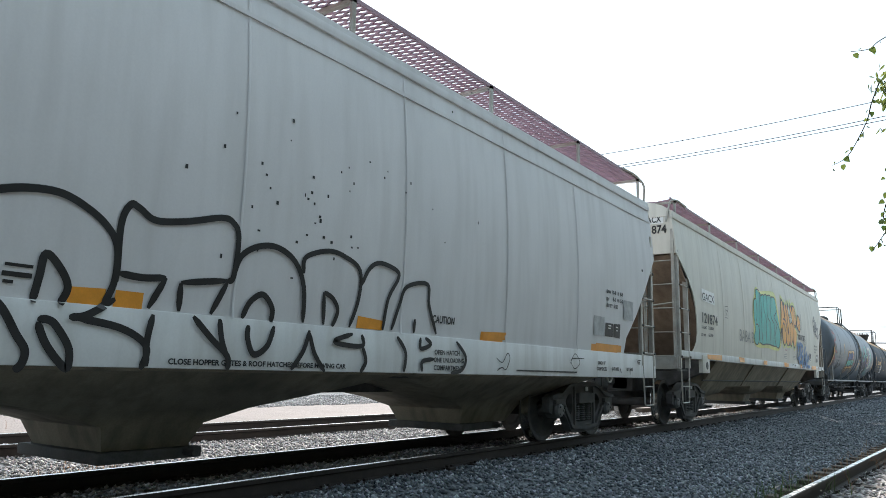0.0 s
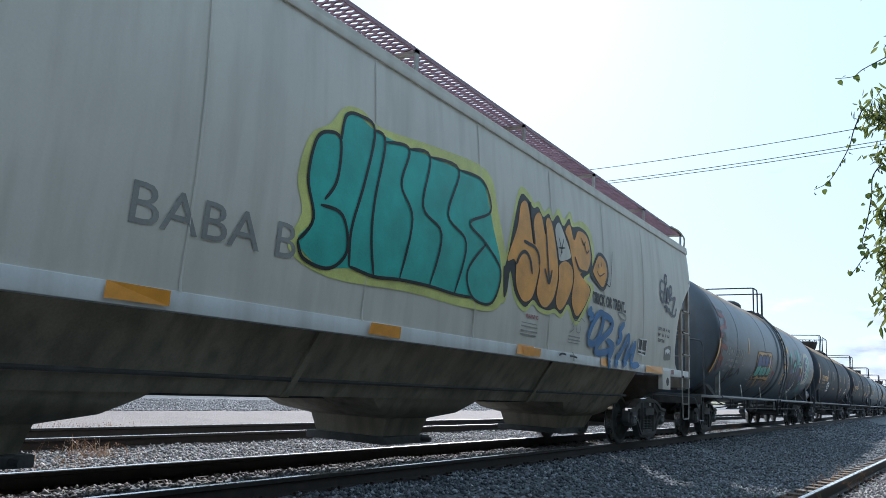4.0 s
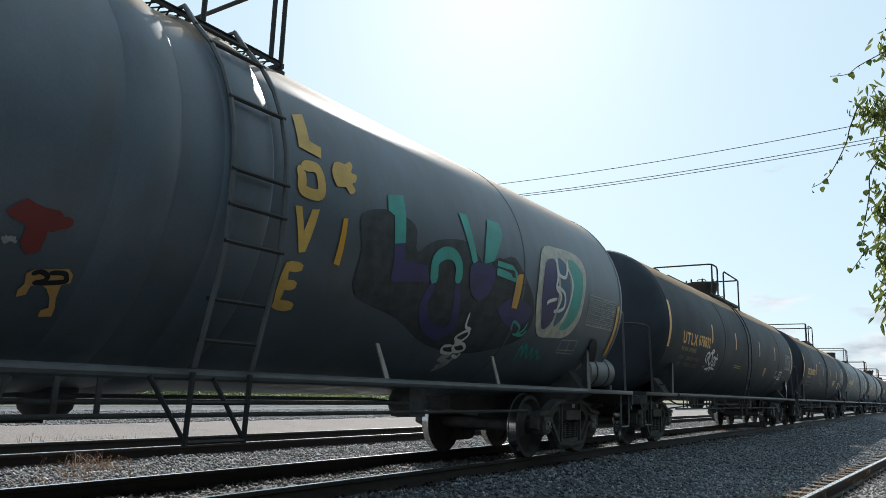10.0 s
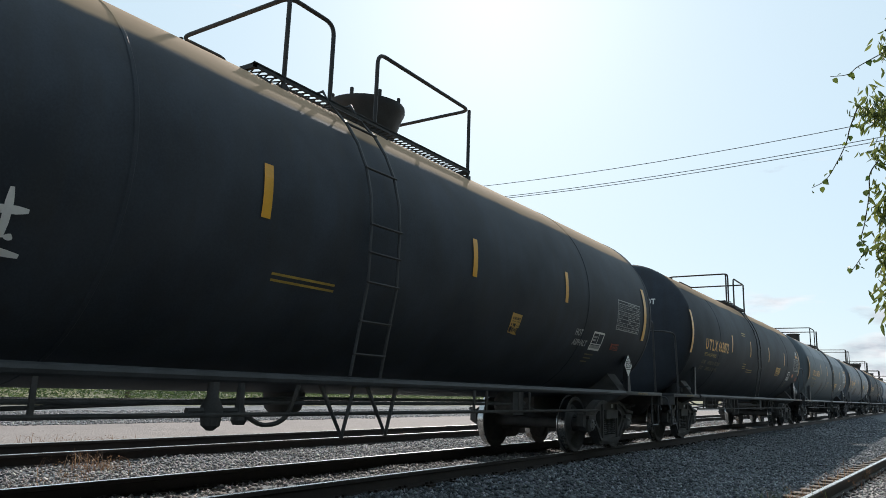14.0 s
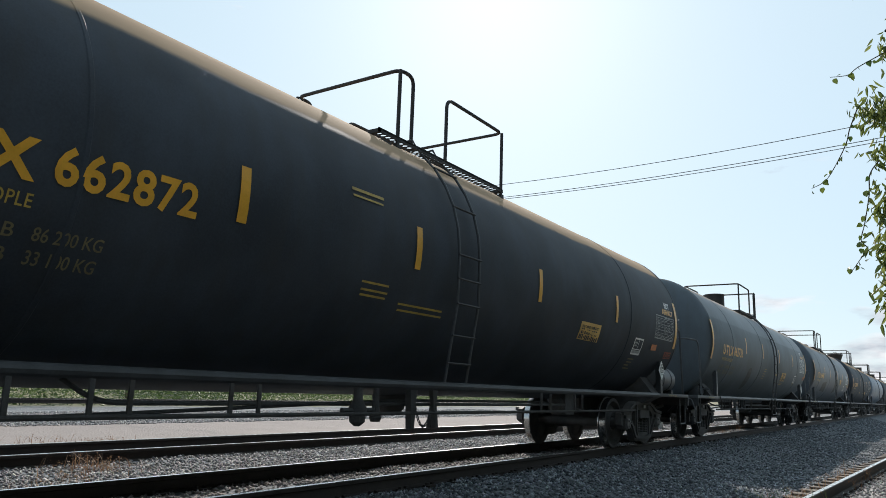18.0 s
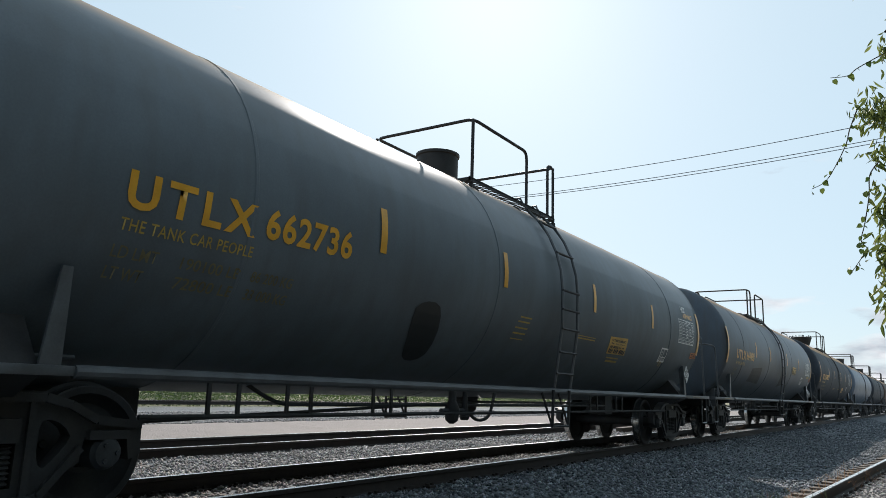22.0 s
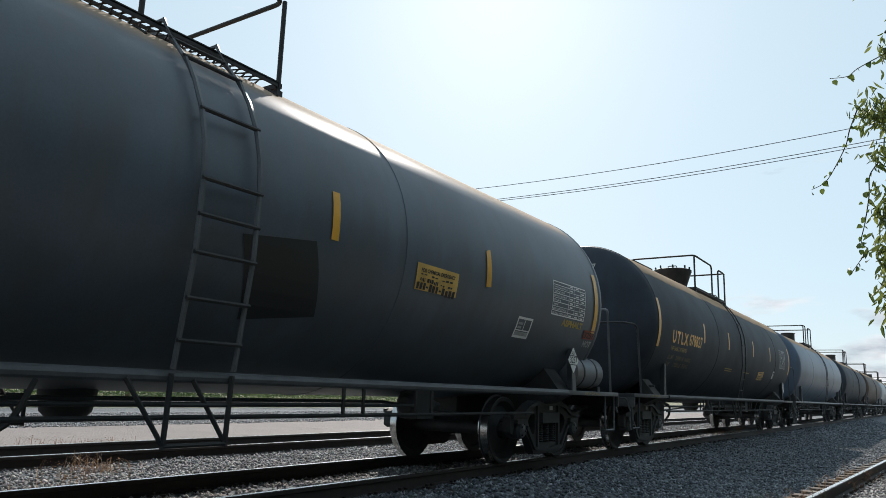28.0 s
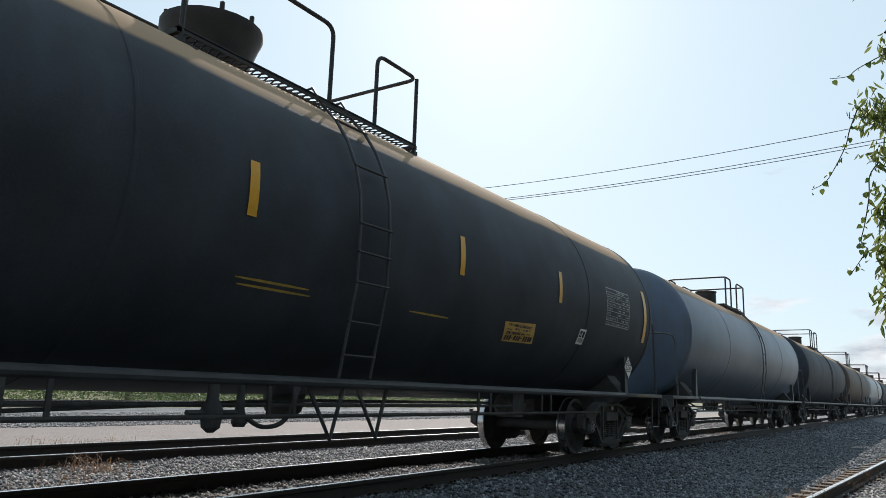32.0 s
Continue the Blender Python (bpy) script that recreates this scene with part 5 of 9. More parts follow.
    for yc in (-4.95, 0.0, 4.95):
        bm = bmesh.new()
        rings = []
        for z, hw, hy in funnel:
            out = max(hy, 0.78 + 0.85 * (z - 0.30))
            lo, hi = (out if yc < -1 else hy), (out if yc > 1 else hy)
            rings.append([bm.verts.new((sx * hw, yc + (hi if sy > 0 else -lo), z)) for sx, sy in ((-1, -1), (1, -1), (1, 1), (-1, 1))])
        for a, b in zip(rings, rings[1:]):
            skin(bm, a, b)
        bm.faces.new(rings[-1])
        bmesh.ops.recalc_face_normals(bm, faces=bm.faces)
        bay = part("discharge_bay", bm, "hopper_under", car)
        bm = boxes((-0.62, 0.62, yc - 0.46, yc + 0.46, 0.22, 0.31), bevel=0.01)
        tube(bm, [(0.75, yc + 0.3, 0.27), (-0.75, yc + 0.3, 0.27)], 0.03, 8)
        part("outlet_gate", bm, "iron", bay)
        for y in (yc - 2.45,):
            if y > -6:
                part("trough_rib", prism(bmesh.new(), [(-1.37, zs0 - 0.01), (-0.97, zt - 0.012), (0.97, zt - 0.012), (1.37, zs0 - 0.01), (1.37, zs0 + 0.04), (-1.37, zs0 + 0.04)], y - 0.04, y + 0.04, "y"), "hopper_under", car)
    part("center_sill", boxes((-0.16, 0.16, -half + 0.6, half - 0.6, 0.72, 1.02)), "iron", car)
    part("train_line", tube(bmesh.new(), [(1.05, -truck + 1.2, 0.92), (1.05, truck - 1.2, 0.92)], 0.022, 6), "iron", car)
    bogie(car, -truck, spin)
    bogie(car, truck, spin)
    return car, S


# grey hopper at the head of the shot, and the cream one behind it
CUT_A = [(3.1, 0.0), (2.55, 0.5), (2.0, 1.0), (1.6, 1.42), (1.33, 1.5)]
CUT_B = [(3.45, 0.0), (3.28, 0.27), (3.12, 0.50), (2.95, 0.73), (2.75, 0.93), (2.5, 1.09), (2.2, 1.20), (1.9, 1.25), (1.72, 1.21), (1.6, 1.12), (1.5, 0.98)]
hopA, skA = hopper_car("hopper_car", "pale grey covered hopper with black outline graffiti along its side", 3.55, 9.5, 7.2, "hopper_white", 4.05, (0.95, 1.33), CUT_A, 0.91, [(0.955, 1.28, 2.45), (0.80, 1.05, 1.75), (0.62, 0.74, 0.85), (0.50, 0.62, 0.46), (0.30, 0.52, 0.38)], 4.60, 1.34)
hopB, skB = hopper_car("hopper_car", "cream covered hopper with orange bubble letters and a brown rusty end", 23.93, 9.48, 7.65, "hopper_cream", 4.20, (1.36, 1.50), CUT_B, 0.77, [(0.80, 0.94, 1.15), (0.73, 0.90, 1.05), (0.60, 0.80, 0.78), (0.52, 0.60, 0.42), (0.30, 0.52, 0.38)], 4.62, 1.36, rib=False)

T = {}
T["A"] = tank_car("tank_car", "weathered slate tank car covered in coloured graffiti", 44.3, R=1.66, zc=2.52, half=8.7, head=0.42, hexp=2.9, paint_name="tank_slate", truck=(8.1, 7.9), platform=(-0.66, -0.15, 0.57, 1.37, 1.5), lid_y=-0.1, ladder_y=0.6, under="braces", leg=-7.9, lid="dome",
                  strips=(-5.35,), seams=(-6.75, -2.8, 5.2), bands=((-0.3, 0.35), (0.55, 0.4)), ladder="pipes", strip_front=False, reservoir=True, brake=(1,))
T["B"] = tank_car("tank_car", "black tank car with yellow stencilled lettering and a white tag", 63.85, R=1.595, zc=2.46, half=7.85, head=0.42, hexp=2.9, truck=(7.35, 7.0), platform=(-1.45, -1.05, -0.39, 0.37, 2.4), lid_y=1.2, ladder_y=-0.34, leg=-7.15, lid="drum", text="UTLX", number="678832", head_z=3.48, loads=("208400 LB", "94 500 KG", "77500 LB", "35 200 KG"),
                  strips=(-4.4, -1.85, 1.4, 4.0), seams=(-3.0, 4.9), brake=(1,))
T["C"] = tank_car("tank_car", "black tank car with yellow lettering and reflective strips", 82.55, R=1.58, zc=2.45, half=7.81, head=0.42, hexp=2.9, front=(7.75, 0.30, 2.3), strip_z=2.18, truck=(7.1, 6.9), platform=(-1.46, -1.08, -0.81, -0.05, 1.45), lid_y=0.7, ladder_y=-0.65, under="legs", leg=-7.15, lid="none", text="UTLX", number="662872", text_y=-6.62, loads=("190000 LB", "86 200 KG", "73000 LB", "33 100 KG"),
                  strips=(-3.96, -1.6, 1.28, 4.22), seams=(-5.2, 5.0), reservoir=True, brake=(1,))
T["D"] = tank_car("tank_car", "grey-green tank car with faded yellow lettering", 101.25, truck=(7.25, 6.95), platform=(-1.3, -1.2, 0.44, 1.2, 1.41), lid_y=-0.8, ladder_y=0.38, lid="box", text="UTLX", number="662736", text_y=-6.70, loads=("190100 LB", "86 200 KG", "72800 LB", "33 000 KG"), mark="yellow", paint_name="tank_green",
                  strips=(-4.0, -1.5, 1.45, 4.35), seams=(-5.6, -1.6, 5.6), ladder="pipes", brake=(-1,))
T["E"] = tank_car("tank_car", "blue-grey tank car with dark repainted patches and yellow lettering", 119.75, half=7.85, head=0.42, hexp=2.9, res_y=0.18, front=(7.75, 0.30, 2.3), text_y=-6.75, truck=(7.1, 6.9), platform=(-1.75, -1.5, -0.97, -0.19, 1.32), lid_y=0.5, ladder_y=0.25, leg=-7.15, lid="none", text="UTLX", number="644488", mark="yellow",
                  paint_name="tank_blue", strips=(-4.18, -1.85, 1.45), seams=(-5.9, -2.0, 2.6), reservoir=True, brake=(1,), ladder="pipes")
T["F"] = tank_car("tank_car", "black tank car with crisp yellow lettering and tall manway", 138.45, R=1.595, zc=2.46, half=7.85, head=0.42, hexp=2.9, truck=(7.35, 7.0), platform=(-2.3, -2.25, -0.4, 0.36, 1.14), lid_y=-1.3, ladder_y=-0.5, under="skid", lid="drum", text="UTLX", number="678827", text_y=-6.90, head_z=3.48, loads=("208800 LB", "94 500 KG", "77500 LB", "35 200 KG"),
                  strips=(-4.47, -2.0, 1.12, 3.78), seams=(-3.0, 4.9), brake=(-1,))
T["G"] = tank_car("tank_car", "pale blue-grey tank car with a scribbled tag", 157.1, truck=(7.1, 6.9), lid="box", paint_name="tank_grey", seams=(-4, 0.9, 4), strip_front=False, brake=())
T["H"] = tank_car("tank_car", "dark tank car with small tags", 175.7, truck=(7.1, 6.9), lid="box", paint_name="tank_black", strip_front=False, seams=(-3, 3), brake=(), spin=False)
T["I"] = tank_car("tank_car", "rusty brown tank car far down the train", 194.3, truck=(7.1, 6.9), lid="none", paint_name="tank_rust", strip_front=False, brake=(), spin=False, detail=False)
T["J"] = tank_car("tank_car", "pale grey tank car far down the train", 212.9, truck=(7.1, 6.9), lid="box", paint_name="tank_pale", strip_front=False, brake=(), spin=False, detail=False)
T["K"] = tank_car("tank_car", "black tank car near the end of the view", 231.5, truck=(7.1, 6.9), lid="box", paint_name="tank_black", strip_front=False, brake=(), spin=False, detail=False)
for kk in (250.1, 268.7):
    far = copy_thing(T["K"][0], pose(0, kk, 0))
    MOVERS.append((far, kk))


# ---- paint, lettering and labels on the cars ----
for nm, col in (("teal", (0.04, 0.42, 0.36)), ("teal_dull", (0.06, 0.37, 0.32)), ("halo", (0.62, 0.64, 0.20)), ("apricot", (0.74, 0.34, 0.07)), ("blue", (0.05, 0.17, 0.38)), ("slate", (0.06, 0.065, 0.09)),
                ("marker", (0.26, 0.26, 0.25)), ("maroon", (0.34, 0.14, 0.14)), ("ochre", (0.60, 0.34, 0.12)), ("night", (0.03, 0.085, 0.27)), ("gold", (0.66, 0.41, 0.10)), ("violet", (0.05, 0.042, 0.14)),
                ("steel", (0.07, 0.14, 0.22)), ("red_dull", (0.21, 0.030, 0.028)), ("patch", (0.012, 0.014, 0.014)), ("grey_smudge", (0.17, 0.165, 0.15))):
    M[nm] = paint(nm, col, 0.5, vary=0.22, scale=3.0, bump=0.03)


def tag(car, sk, material, width, lines, label="", lift=0.012):
    for i, line in enumerate(lines):
        decal(sk, "graffiti_stroke", strokes([line], width), material, car, label, lift + 0.0004 * i)


def fill(car, sk, material, outline, label="", lift=0.008, soft=True, name="graffiti"):
    decal(sk, name, blob(smooth_line(outline, 4, True) if soft else outline), material, car, label, lift)


def word(car, sk, material, text, y, z, size, width, label="", bold=0.004, lift=0.009, space=1.0):
    decal(sk, "lettering", letters(text, y, z, size, width, bold=bold, space=space), material, car, label, lift)


# black outline piece along the grey hopper
tag(hopA, skA, "ink", 0.05, [[(-1.9, 1.86), (-1.79, 1.93), (-1.59, 1.99), (-1.38, 2), (-1.19, 1.93), (-1.06, 1.84), (-0.99, 1.74), (-0.97, 1.61), (-0.98, 1.47), (-1.03, 1.34)],
    [(-1.47, 1.32), (-1.45, 1.48), (-1.43, 1.62), (-1.33, 1.54), (-1.27, 1.43), (-1.31, 1.32)],
    [(-1.25, 1.25), (-1.14, 1.27), (-0.95, 1.39)],
    [(-1.73, 1.35), (-1.64, 1.27), (-1.55, 1.13), (-1.49, 1.04), (-1.5, 0.96), (-1.54, 0.92)],
    [(-1.21, 1.25), (-0.93, 1.21), (-0.76, 1.14), (-0.7, 1.06), (-0.74, 0.94)],
    [(-1.43, 1.21), (-1.38, 1.09), (-1.29, 0.98), (-1.23, 0.94), (-1.23, 1.05), (-1.29, 1.15), (-1.36, 1.22), (-1.43, 1.21)],
    [(-0.96, 1.5), (-0.98, 1.87), (-0.93, 2.02), (-0.86, 2.01), (-0.73, 1.95), (-0.48, 1.99), (-0.19, 2.07), (-0.08, 2.05), (-0.02, 1.95), (-0.03, 1.65), (-0.08, 1.61)],
    [(-0.95, 1.56), (-0.78, 1.55), (-0.6, 1.57)],
    [(-0.6, 1.57), (-0.71, 1.35)],
    [(-0.08, 1.61), (-0.48, 1.55)],
    [(-0.48, 1.55), (-0.47, 1.35)],
    [(-0.08, 1.6), (-0.2, 1.35)],
    [(-0.68, 1.31), (-0.71, 1.12), (-0.7, 0.96)],
    [(-0.36, 1.32), (-0.19, 1.17), (-0.04, 1.05), (-0.03, 0.95)],
    [(-0.13, 1.32), (-0.1, 1.17), (-0.04, 1.03)],
    [(-0.04, 1.64), (0.02, 1.81), (0.18, 1.91), (0.38, 1.93), (0.58, 1.84), (0.7, 1.64), (0.73, 1.35)],
    [(0.09, 1.34), (0.15, 1.47), (0.27, 1.54), (0.38, 1.44), (0.38, 1.33)],
    [(0.14, 1.29), (0.14, 1.19), (0.21, 1.07), (0.34, 1.14), (0.4, 1.3)]], "thick black spray-paint outline letters", 0.012)
tag(hopA, skA, "ink", 0.045, [[(0.69, 1.76), (0.7, 1.9), (0.96, 1.99), (1.18, 1.97), (1.39, 1.87), (1.4, 1.61), (1.31, 1.35)],
    [(0.98, 1.35), (0.95, 1.63)],
    [(0.95, 1.63), (1.07, 1.58), (1.14, 1.48), (1.09, 1.34)],
    [(0.8, 1.29), (0.74, 1.12), (0.61, 0.96)],
    [(0.8, 1.27), (0.87, 1.1), (1, 0.95)],
    [(1.34, 1.29), (1.11, 1.22), (1.22, 1.19), (1.48, 1.19), (1.46, 1.29)],
    [(1.48, 1.18), (1.53, 1.05), (1.46, 0.95)],
    [(1.42, 1.74), (1.52, 1.91), (1.67, 1.98), (1.92, 1.94), (1.95, 1.86), (1.82, 1.65), (1.78, 1.35)],
    [(1.91, 1.36), (2, 1.61), (2.1, 1.8), (2.44, 1.86), (2.49, 1.65), (2.66, 1.36)],
    [(2.27, 1.35), (2.27, 1.49)],
    [(1.98, 1.3), (2.12, 1.15), (2.1, 0.96)],
    [(2.36, 1.31), (2.37, 1.2), (2.54, 1.25), (2.44, 1.31)],
    [(2.4, 0.97), (2.4, 1.07), (2.6, 1.1)],
    [(3.01, 1.3), (3.2, 1.14), (3.13, 1), (2.91, 0.96)]], "thick black spray-paint outline letters", 0.012)
fill(hopA, skA, "orange", [(-1.27, 1.44), (-1.02, 1.45), (-1.02, 1.33), (-1.26, 1.34)], "orange reflective strip", 0.007, False, "reflector")
fill(hopA, skA, "orange", [(-0.95, 1.45), (-0.75, 1.45), (-0.75, 1.34), (-0.96, 1.33)], "orange reflective strip", 0.007, False, "reflector")
fill(hopA, skA, "orange", [(1.42, 1.46), (1.78, 1.44), (1.78, 1.35), (1.41, 1.35)], "orange reflective strip", 0.007, False, "reflector")
fill(hopA, skA, "orange", [(3.55, 1.44), (4.06, 1.45), (4.05, 1.34), (3.54, 1.34)], "orange reflective strip", 0.007, False, "reflector")
fill(hopA, skA, "orange", [(6.67, 1.44), (7.74, 1.45), (7.71, 1.34), (6.67, 1.34)], "orange reflective strip", 0.007, False, "reflector")
word(hopA, skA, "ink", "CLOSE HOPPER GATES & ROOF HATCHES BEFORE MOVING CAR", -0.53, 0.98, 0.04, 1.8, "small black stencilled notice", 0.002)
word(hopA, skA, "ink", "CAUTION", 2.58, 1.48, 0.08, 0.41, "black stencilled caution", 0.003)
word(hopA, skA, "ink", "OPEN HATCH", 2.62, 1.15, 0.05, 0.47, "", 0.002)
word(hopA, skA, "ink", "ONE UNLOADING", 2.61, 1.07, 0.05, 0.57, "", 0.002)
word(hopA, skA, "ink", "COMPARTMENT", 2.61, 0.99, 0.05, 0.55, "", 0.002)
decal(skA, "small_lettering", bars([(-1.65, 1.52, 0.16, 0.02), (-1.66, 1.46, 0.17, 0.03), (-1.65, 1.42, 0.06, 0.02)]), "ink", hopA, "", 0.008)
decal(skA, "paint_patch", bars([(6.72, 1.58, 0.4, 0.29)]), "white_dull", hopA, "worn grey paint patch", 0.008)
decal(skA, "paint_patch", bars([(7.91, 1.89, 0.43, 0.32)]), "white_dull", hopA, "worn grey paint patch", 0.008)
fill(hopA, skA, "orange", [(6.82, 1.46), (7.85, 1.46), (7.85, 1.35), (6.82, 1.35)], "orange reflective strip", 0.012, False, "reflector")
fill(hopA, skA, "orange", [(3.59, 1.44), (4.12, 1.46), (4.12, 1.37), (3.59, 1.35)], "orange reflective strip", 0.012, False, "reflector")
decal(skA, "small_lettering", bars([(4.36, 1, 1.76, 0.02), (8.57, 1.235, 0.13, 0.018), (8.57, 1.205, 0.10, 0.018), (8.57, 1.175, 0.11, 0.018)]), "ink", hopA, "", 0.008)
tag(hopA, skA, "ink", 0.012, [[(3.87, 1.15), (4.01, 1.1), (4.13, 1.21), (4.19, 1.15), (4.1, 1.02), (4, 1.04), (3.89, 1)],
    [(5.89, 1.13), (6.05, 1.27), (6.21, 1.15), (6.03, 1.06), (5.93, 1.19), (6.37, 1.21)]], "thin marker doodle", 0.012)
for w_, y_, z_, l_ in (("2 INCH HF", 6.87, 1.14, 0.29), ("COMP SHOES", 6.83, 1.05, 0.37), ("JACK HERE", 7.42, 1.06, 0.29), ("LIFT HERE", 8.04, 1.06, 0.28)):
    word(hopA, skA, "ink", w_, y_, z_, 0.05, l_, "black stencilled instruction on the sill", 0.003)
tag(hopA, skA, "ink", 0.022, [[(7.73, 1.11), (7.80, 1.02)], [(8.17, 1.11), (8.18, 1.00)], [(8.50, 1.27), (8.55, 1.19)]], "black stencilled arrow", 0.013)
word(hopA, skA, "ink", "EXW", 7.19, 2.26, 0.05, 0.18, "black stencilled dimension", 0.004)
word(hopA, skA, "ink", "10-8", 7.42, 2.26, 0.06, 0.16, "black stencilled dimension", 0.004)
word(hopA, skA, "ink", "H", 7.64, 2.26, 0.06, 0.05, "black stencilled dimension", 0.004)
word(hopA, skA, "ink", "8-9", 7.75, 2.26, 0.06, 0.12, "black stencilled dimension", 0.004)
word(hopA, skA, "ink", "EW", 7.18, 2.14, 0.05, 0.12, "black stencilled dimension", 0.004)
word(hopA, skA, "ink", "8-6", 7.44, 2.15, 0.06, 0.13, "black stencilled dimension", 0.004)
word(hopA, skA, "ink", "H", 7.63, 2.15, 0.05, 0.06, "black stencilled dimension", 0.004)
word(hopA, skA, "ink", "15-0", 7.73, 2.15, 0.06, 0.15, "black stencilled dimension", 0.004)
word(hopA, skA, "ink", "CU FT", 7.18, 2.04, 0.05, 0.25, "black stencilled dimension", 0.004)
word(hopA, skA, "ink", "5150", 7.48, 2.04, 0.06, 0.17, "black stencilled dimension", 0.004)
fill(hopA, skA, "ink", [(7.17, 1.79), (7.47, 1.79), (7.48, 1.58), (7.17, 1.58)], "small black data panel", 0.007, False, "data_panel")
fill(hopA, skA, "ink", [(7.5, 1.79), (7.78, 1.8), (7.78, 1.57), (7.5, 1.58)], "small black data panel", 0.007, False, "data_panel")
decal(skA, "panel_text", bars([(7.27, 1.74, 0.11, 0.02), (7.27, 1.7, 0.1, 0.02), (7.58, 1.73, 0.09, 0.02), (7.59, 1.68, 0.07, 0.02)]), "white", hopA, "", 0.013)
tagged(decal(skA, "paint_specks", bars([(1.03, 1.92, 0.019, 0.026), (0.64, 2.41, 0.012, 0.031), (0.88, 2.09, 0.03, 0.023), (1.46, 2.92, 0.024, 0.015), (-0.22, 2.61, 0.021, 0.029), (0.71, 2.45, 0.026, 0.026), (0.82, 2.26, 0.028, 0.023), (0.47, 3.02, 0.025, 0.033), (-0.17, 1.77, 0.02, 0.034), (1.19, 2.57, 0.014, 0.017), (2.02, 2.74, 0.023, 0.019), (0.08, 2.2, 0.018, 0.025), (-0.54, 2.37, 0.024, 0.033), (3.43, 4.32, 0.024, 0.016), (2.94, 3.9, 0.028, 0.025), (0.72, 2.59, 0.027, 0.025), (0.83, 2.22, 0.027, 0.035), (2.72, 2.34, 0.019, 0.015), (0.55, 1.7, 0.028, 0.013), (0.67, 2.39, 0.025, 0.02), (3.69, 4.12, 0.021, 0.035), (0.77, 2.2, 0.023, 0.013), (1.25, 2.06, 0.023, 0.016), (3.39, 2.67, 0.018, 0.034), (1.68, 2.81, 0.02, 0.024), (0.15, 2.57, 0.022, 0.026), (2.1, 2.85, 0.02, 0.029), (0.98, 2.06, 0.03, 0.024), (0.75, 2.36, 0.019, 0.025), (2.48, 2.66, 0.023, 0.013), (0.2, 2.49, 0.024, 0.02), (0.45, 2.85, 0.012, 0.013), (-0.12, 2.91, 0.017, 0.022), (0.25, 2.39, 0.019, 0.019), (0.17, 1.87, 0.017, 0.021), (0.91, 2.46, 0.022, 0.029), (0.68, 2.08, 0.026, 0.017), (1.33, 2.07, 0.025, 0.014), (0.57, 2, 0.027, 0.022), (1.24, 2.65, 0.018, 0.027), (1.73, 2.89, 0.016, 0.015), (0.33, 2.28, 0.027, 0.031), (1.23, 2.15, 0.027, 0.027), (1.17, 2.79, 0.014, 0.019), (1.07, 2.72, 0.018, 0.022), (0.16, 2.03, 0.029, 0.016)]), "ink", hopA, "scattered dark specks", 0.006), kind="stuff")
# the cream hopper: marks, reflectors, pieces
fill(hopB, skB, "white", [(-7.88, 2.9), (-6.89, 2.88), (-6.87, 2.61), (-7.92, 2.64)], "white stencil panel", 0.007, False, "mark_panel")
word(hopB, skB, "ink", "GACX", -7.87, 2.65, 0.17, 0.95, "black reporting letters", 0.002)
word(hopB, skB, "ink", "121874", -7.9, 2.16, 0.22, 1.23, "black car number", 0.005)
word(hopB, skB, "ink", "LD LMT", -7.94, 2.03, 0.06, 0.4, "", 0.003)
word(hopB, skB, "ink", "223300", -7.44, 2.04, 0.06, 0.44, "", 0.003)
word(hopB, skB, "ink", "LT WT", -7.96, 1.87, 0.05, 0.35, "", 0.003)
word(hopB, skB, "ink", "62700", -7.41, 1.88, 0.07, 0.38, "", 0.003)
tag(hopB, skB, "ink", 0.014, [[(-5.98, 2.67), (-5.7, 2.68)],
    [(-5.7, 2.68), (-5.74, 2.4)],
    [(-5.74, 2.4), (-6, 2.4)],
    [(-6, 2.4), (-5.98, 2.67)]], "thin black plate box", 0.008)
word(hopB, skB, "ink", "PLATE", -5.94, 2.56, 0.04, 0.21, "", 0.002)
word(hopB, skB, "ink", "C", -5.88, 2.46, 0.07, 0.06, "", 0.003)
word(hopB, skB, "marker", "BABA B", -4.58, 1.92, 0.31, 1.57, "faint grey marker letters", 0)
fill(hopB, skB, "orange", [(-7.58, 1.48), (-6.36, 1.5), (-6.38, 1.38), (-7.56, 1.38)], "orange reflective strip", 0.02, False, "reflector")
fill(hopB, skB, "orange", [(-4.66, 1.51), (-4.18, 1.5), (-4.18, 1.39), (-4.68, 1.39)], "orange reflective strip", 0.02, False, "reflector")
fill(hopB, skB, "orange", [(-1.92, 1.5), (-1.44, 1.5), (-1.45, 1.38), (-1.96, 1.39)], "orange reflective strip", 0.02, False, "reflector")
fill(hopB, skB, "orange", [(1.14, 1.52), (1.62, 1.52), (1.55, 1.38), (1.08, 1.39)], "orange reflective strip", 0.02, False, "reflector")
fill(hopB, skB, "orange", [(1.27, 1.49), (1.8, 1.5), (1.78, 1.39), (1.27, 1.38)], "orange reflective strip", 0.02, False, "reflector")
fill(hopB, skB, "orange", [(4.06, 1.51), (4.39, 1.51), (4.37, 1.38), (4.03, 1.39)], "orange reflective strip", 0.02, False, "reflector")
fill(hopB, skB, "orange", [(6.32, 1.5), (7.42, 1.52), (7.37, 1.38), (6.3, 1.38)], "orange reflective strip", 0.02, False, "reflector")
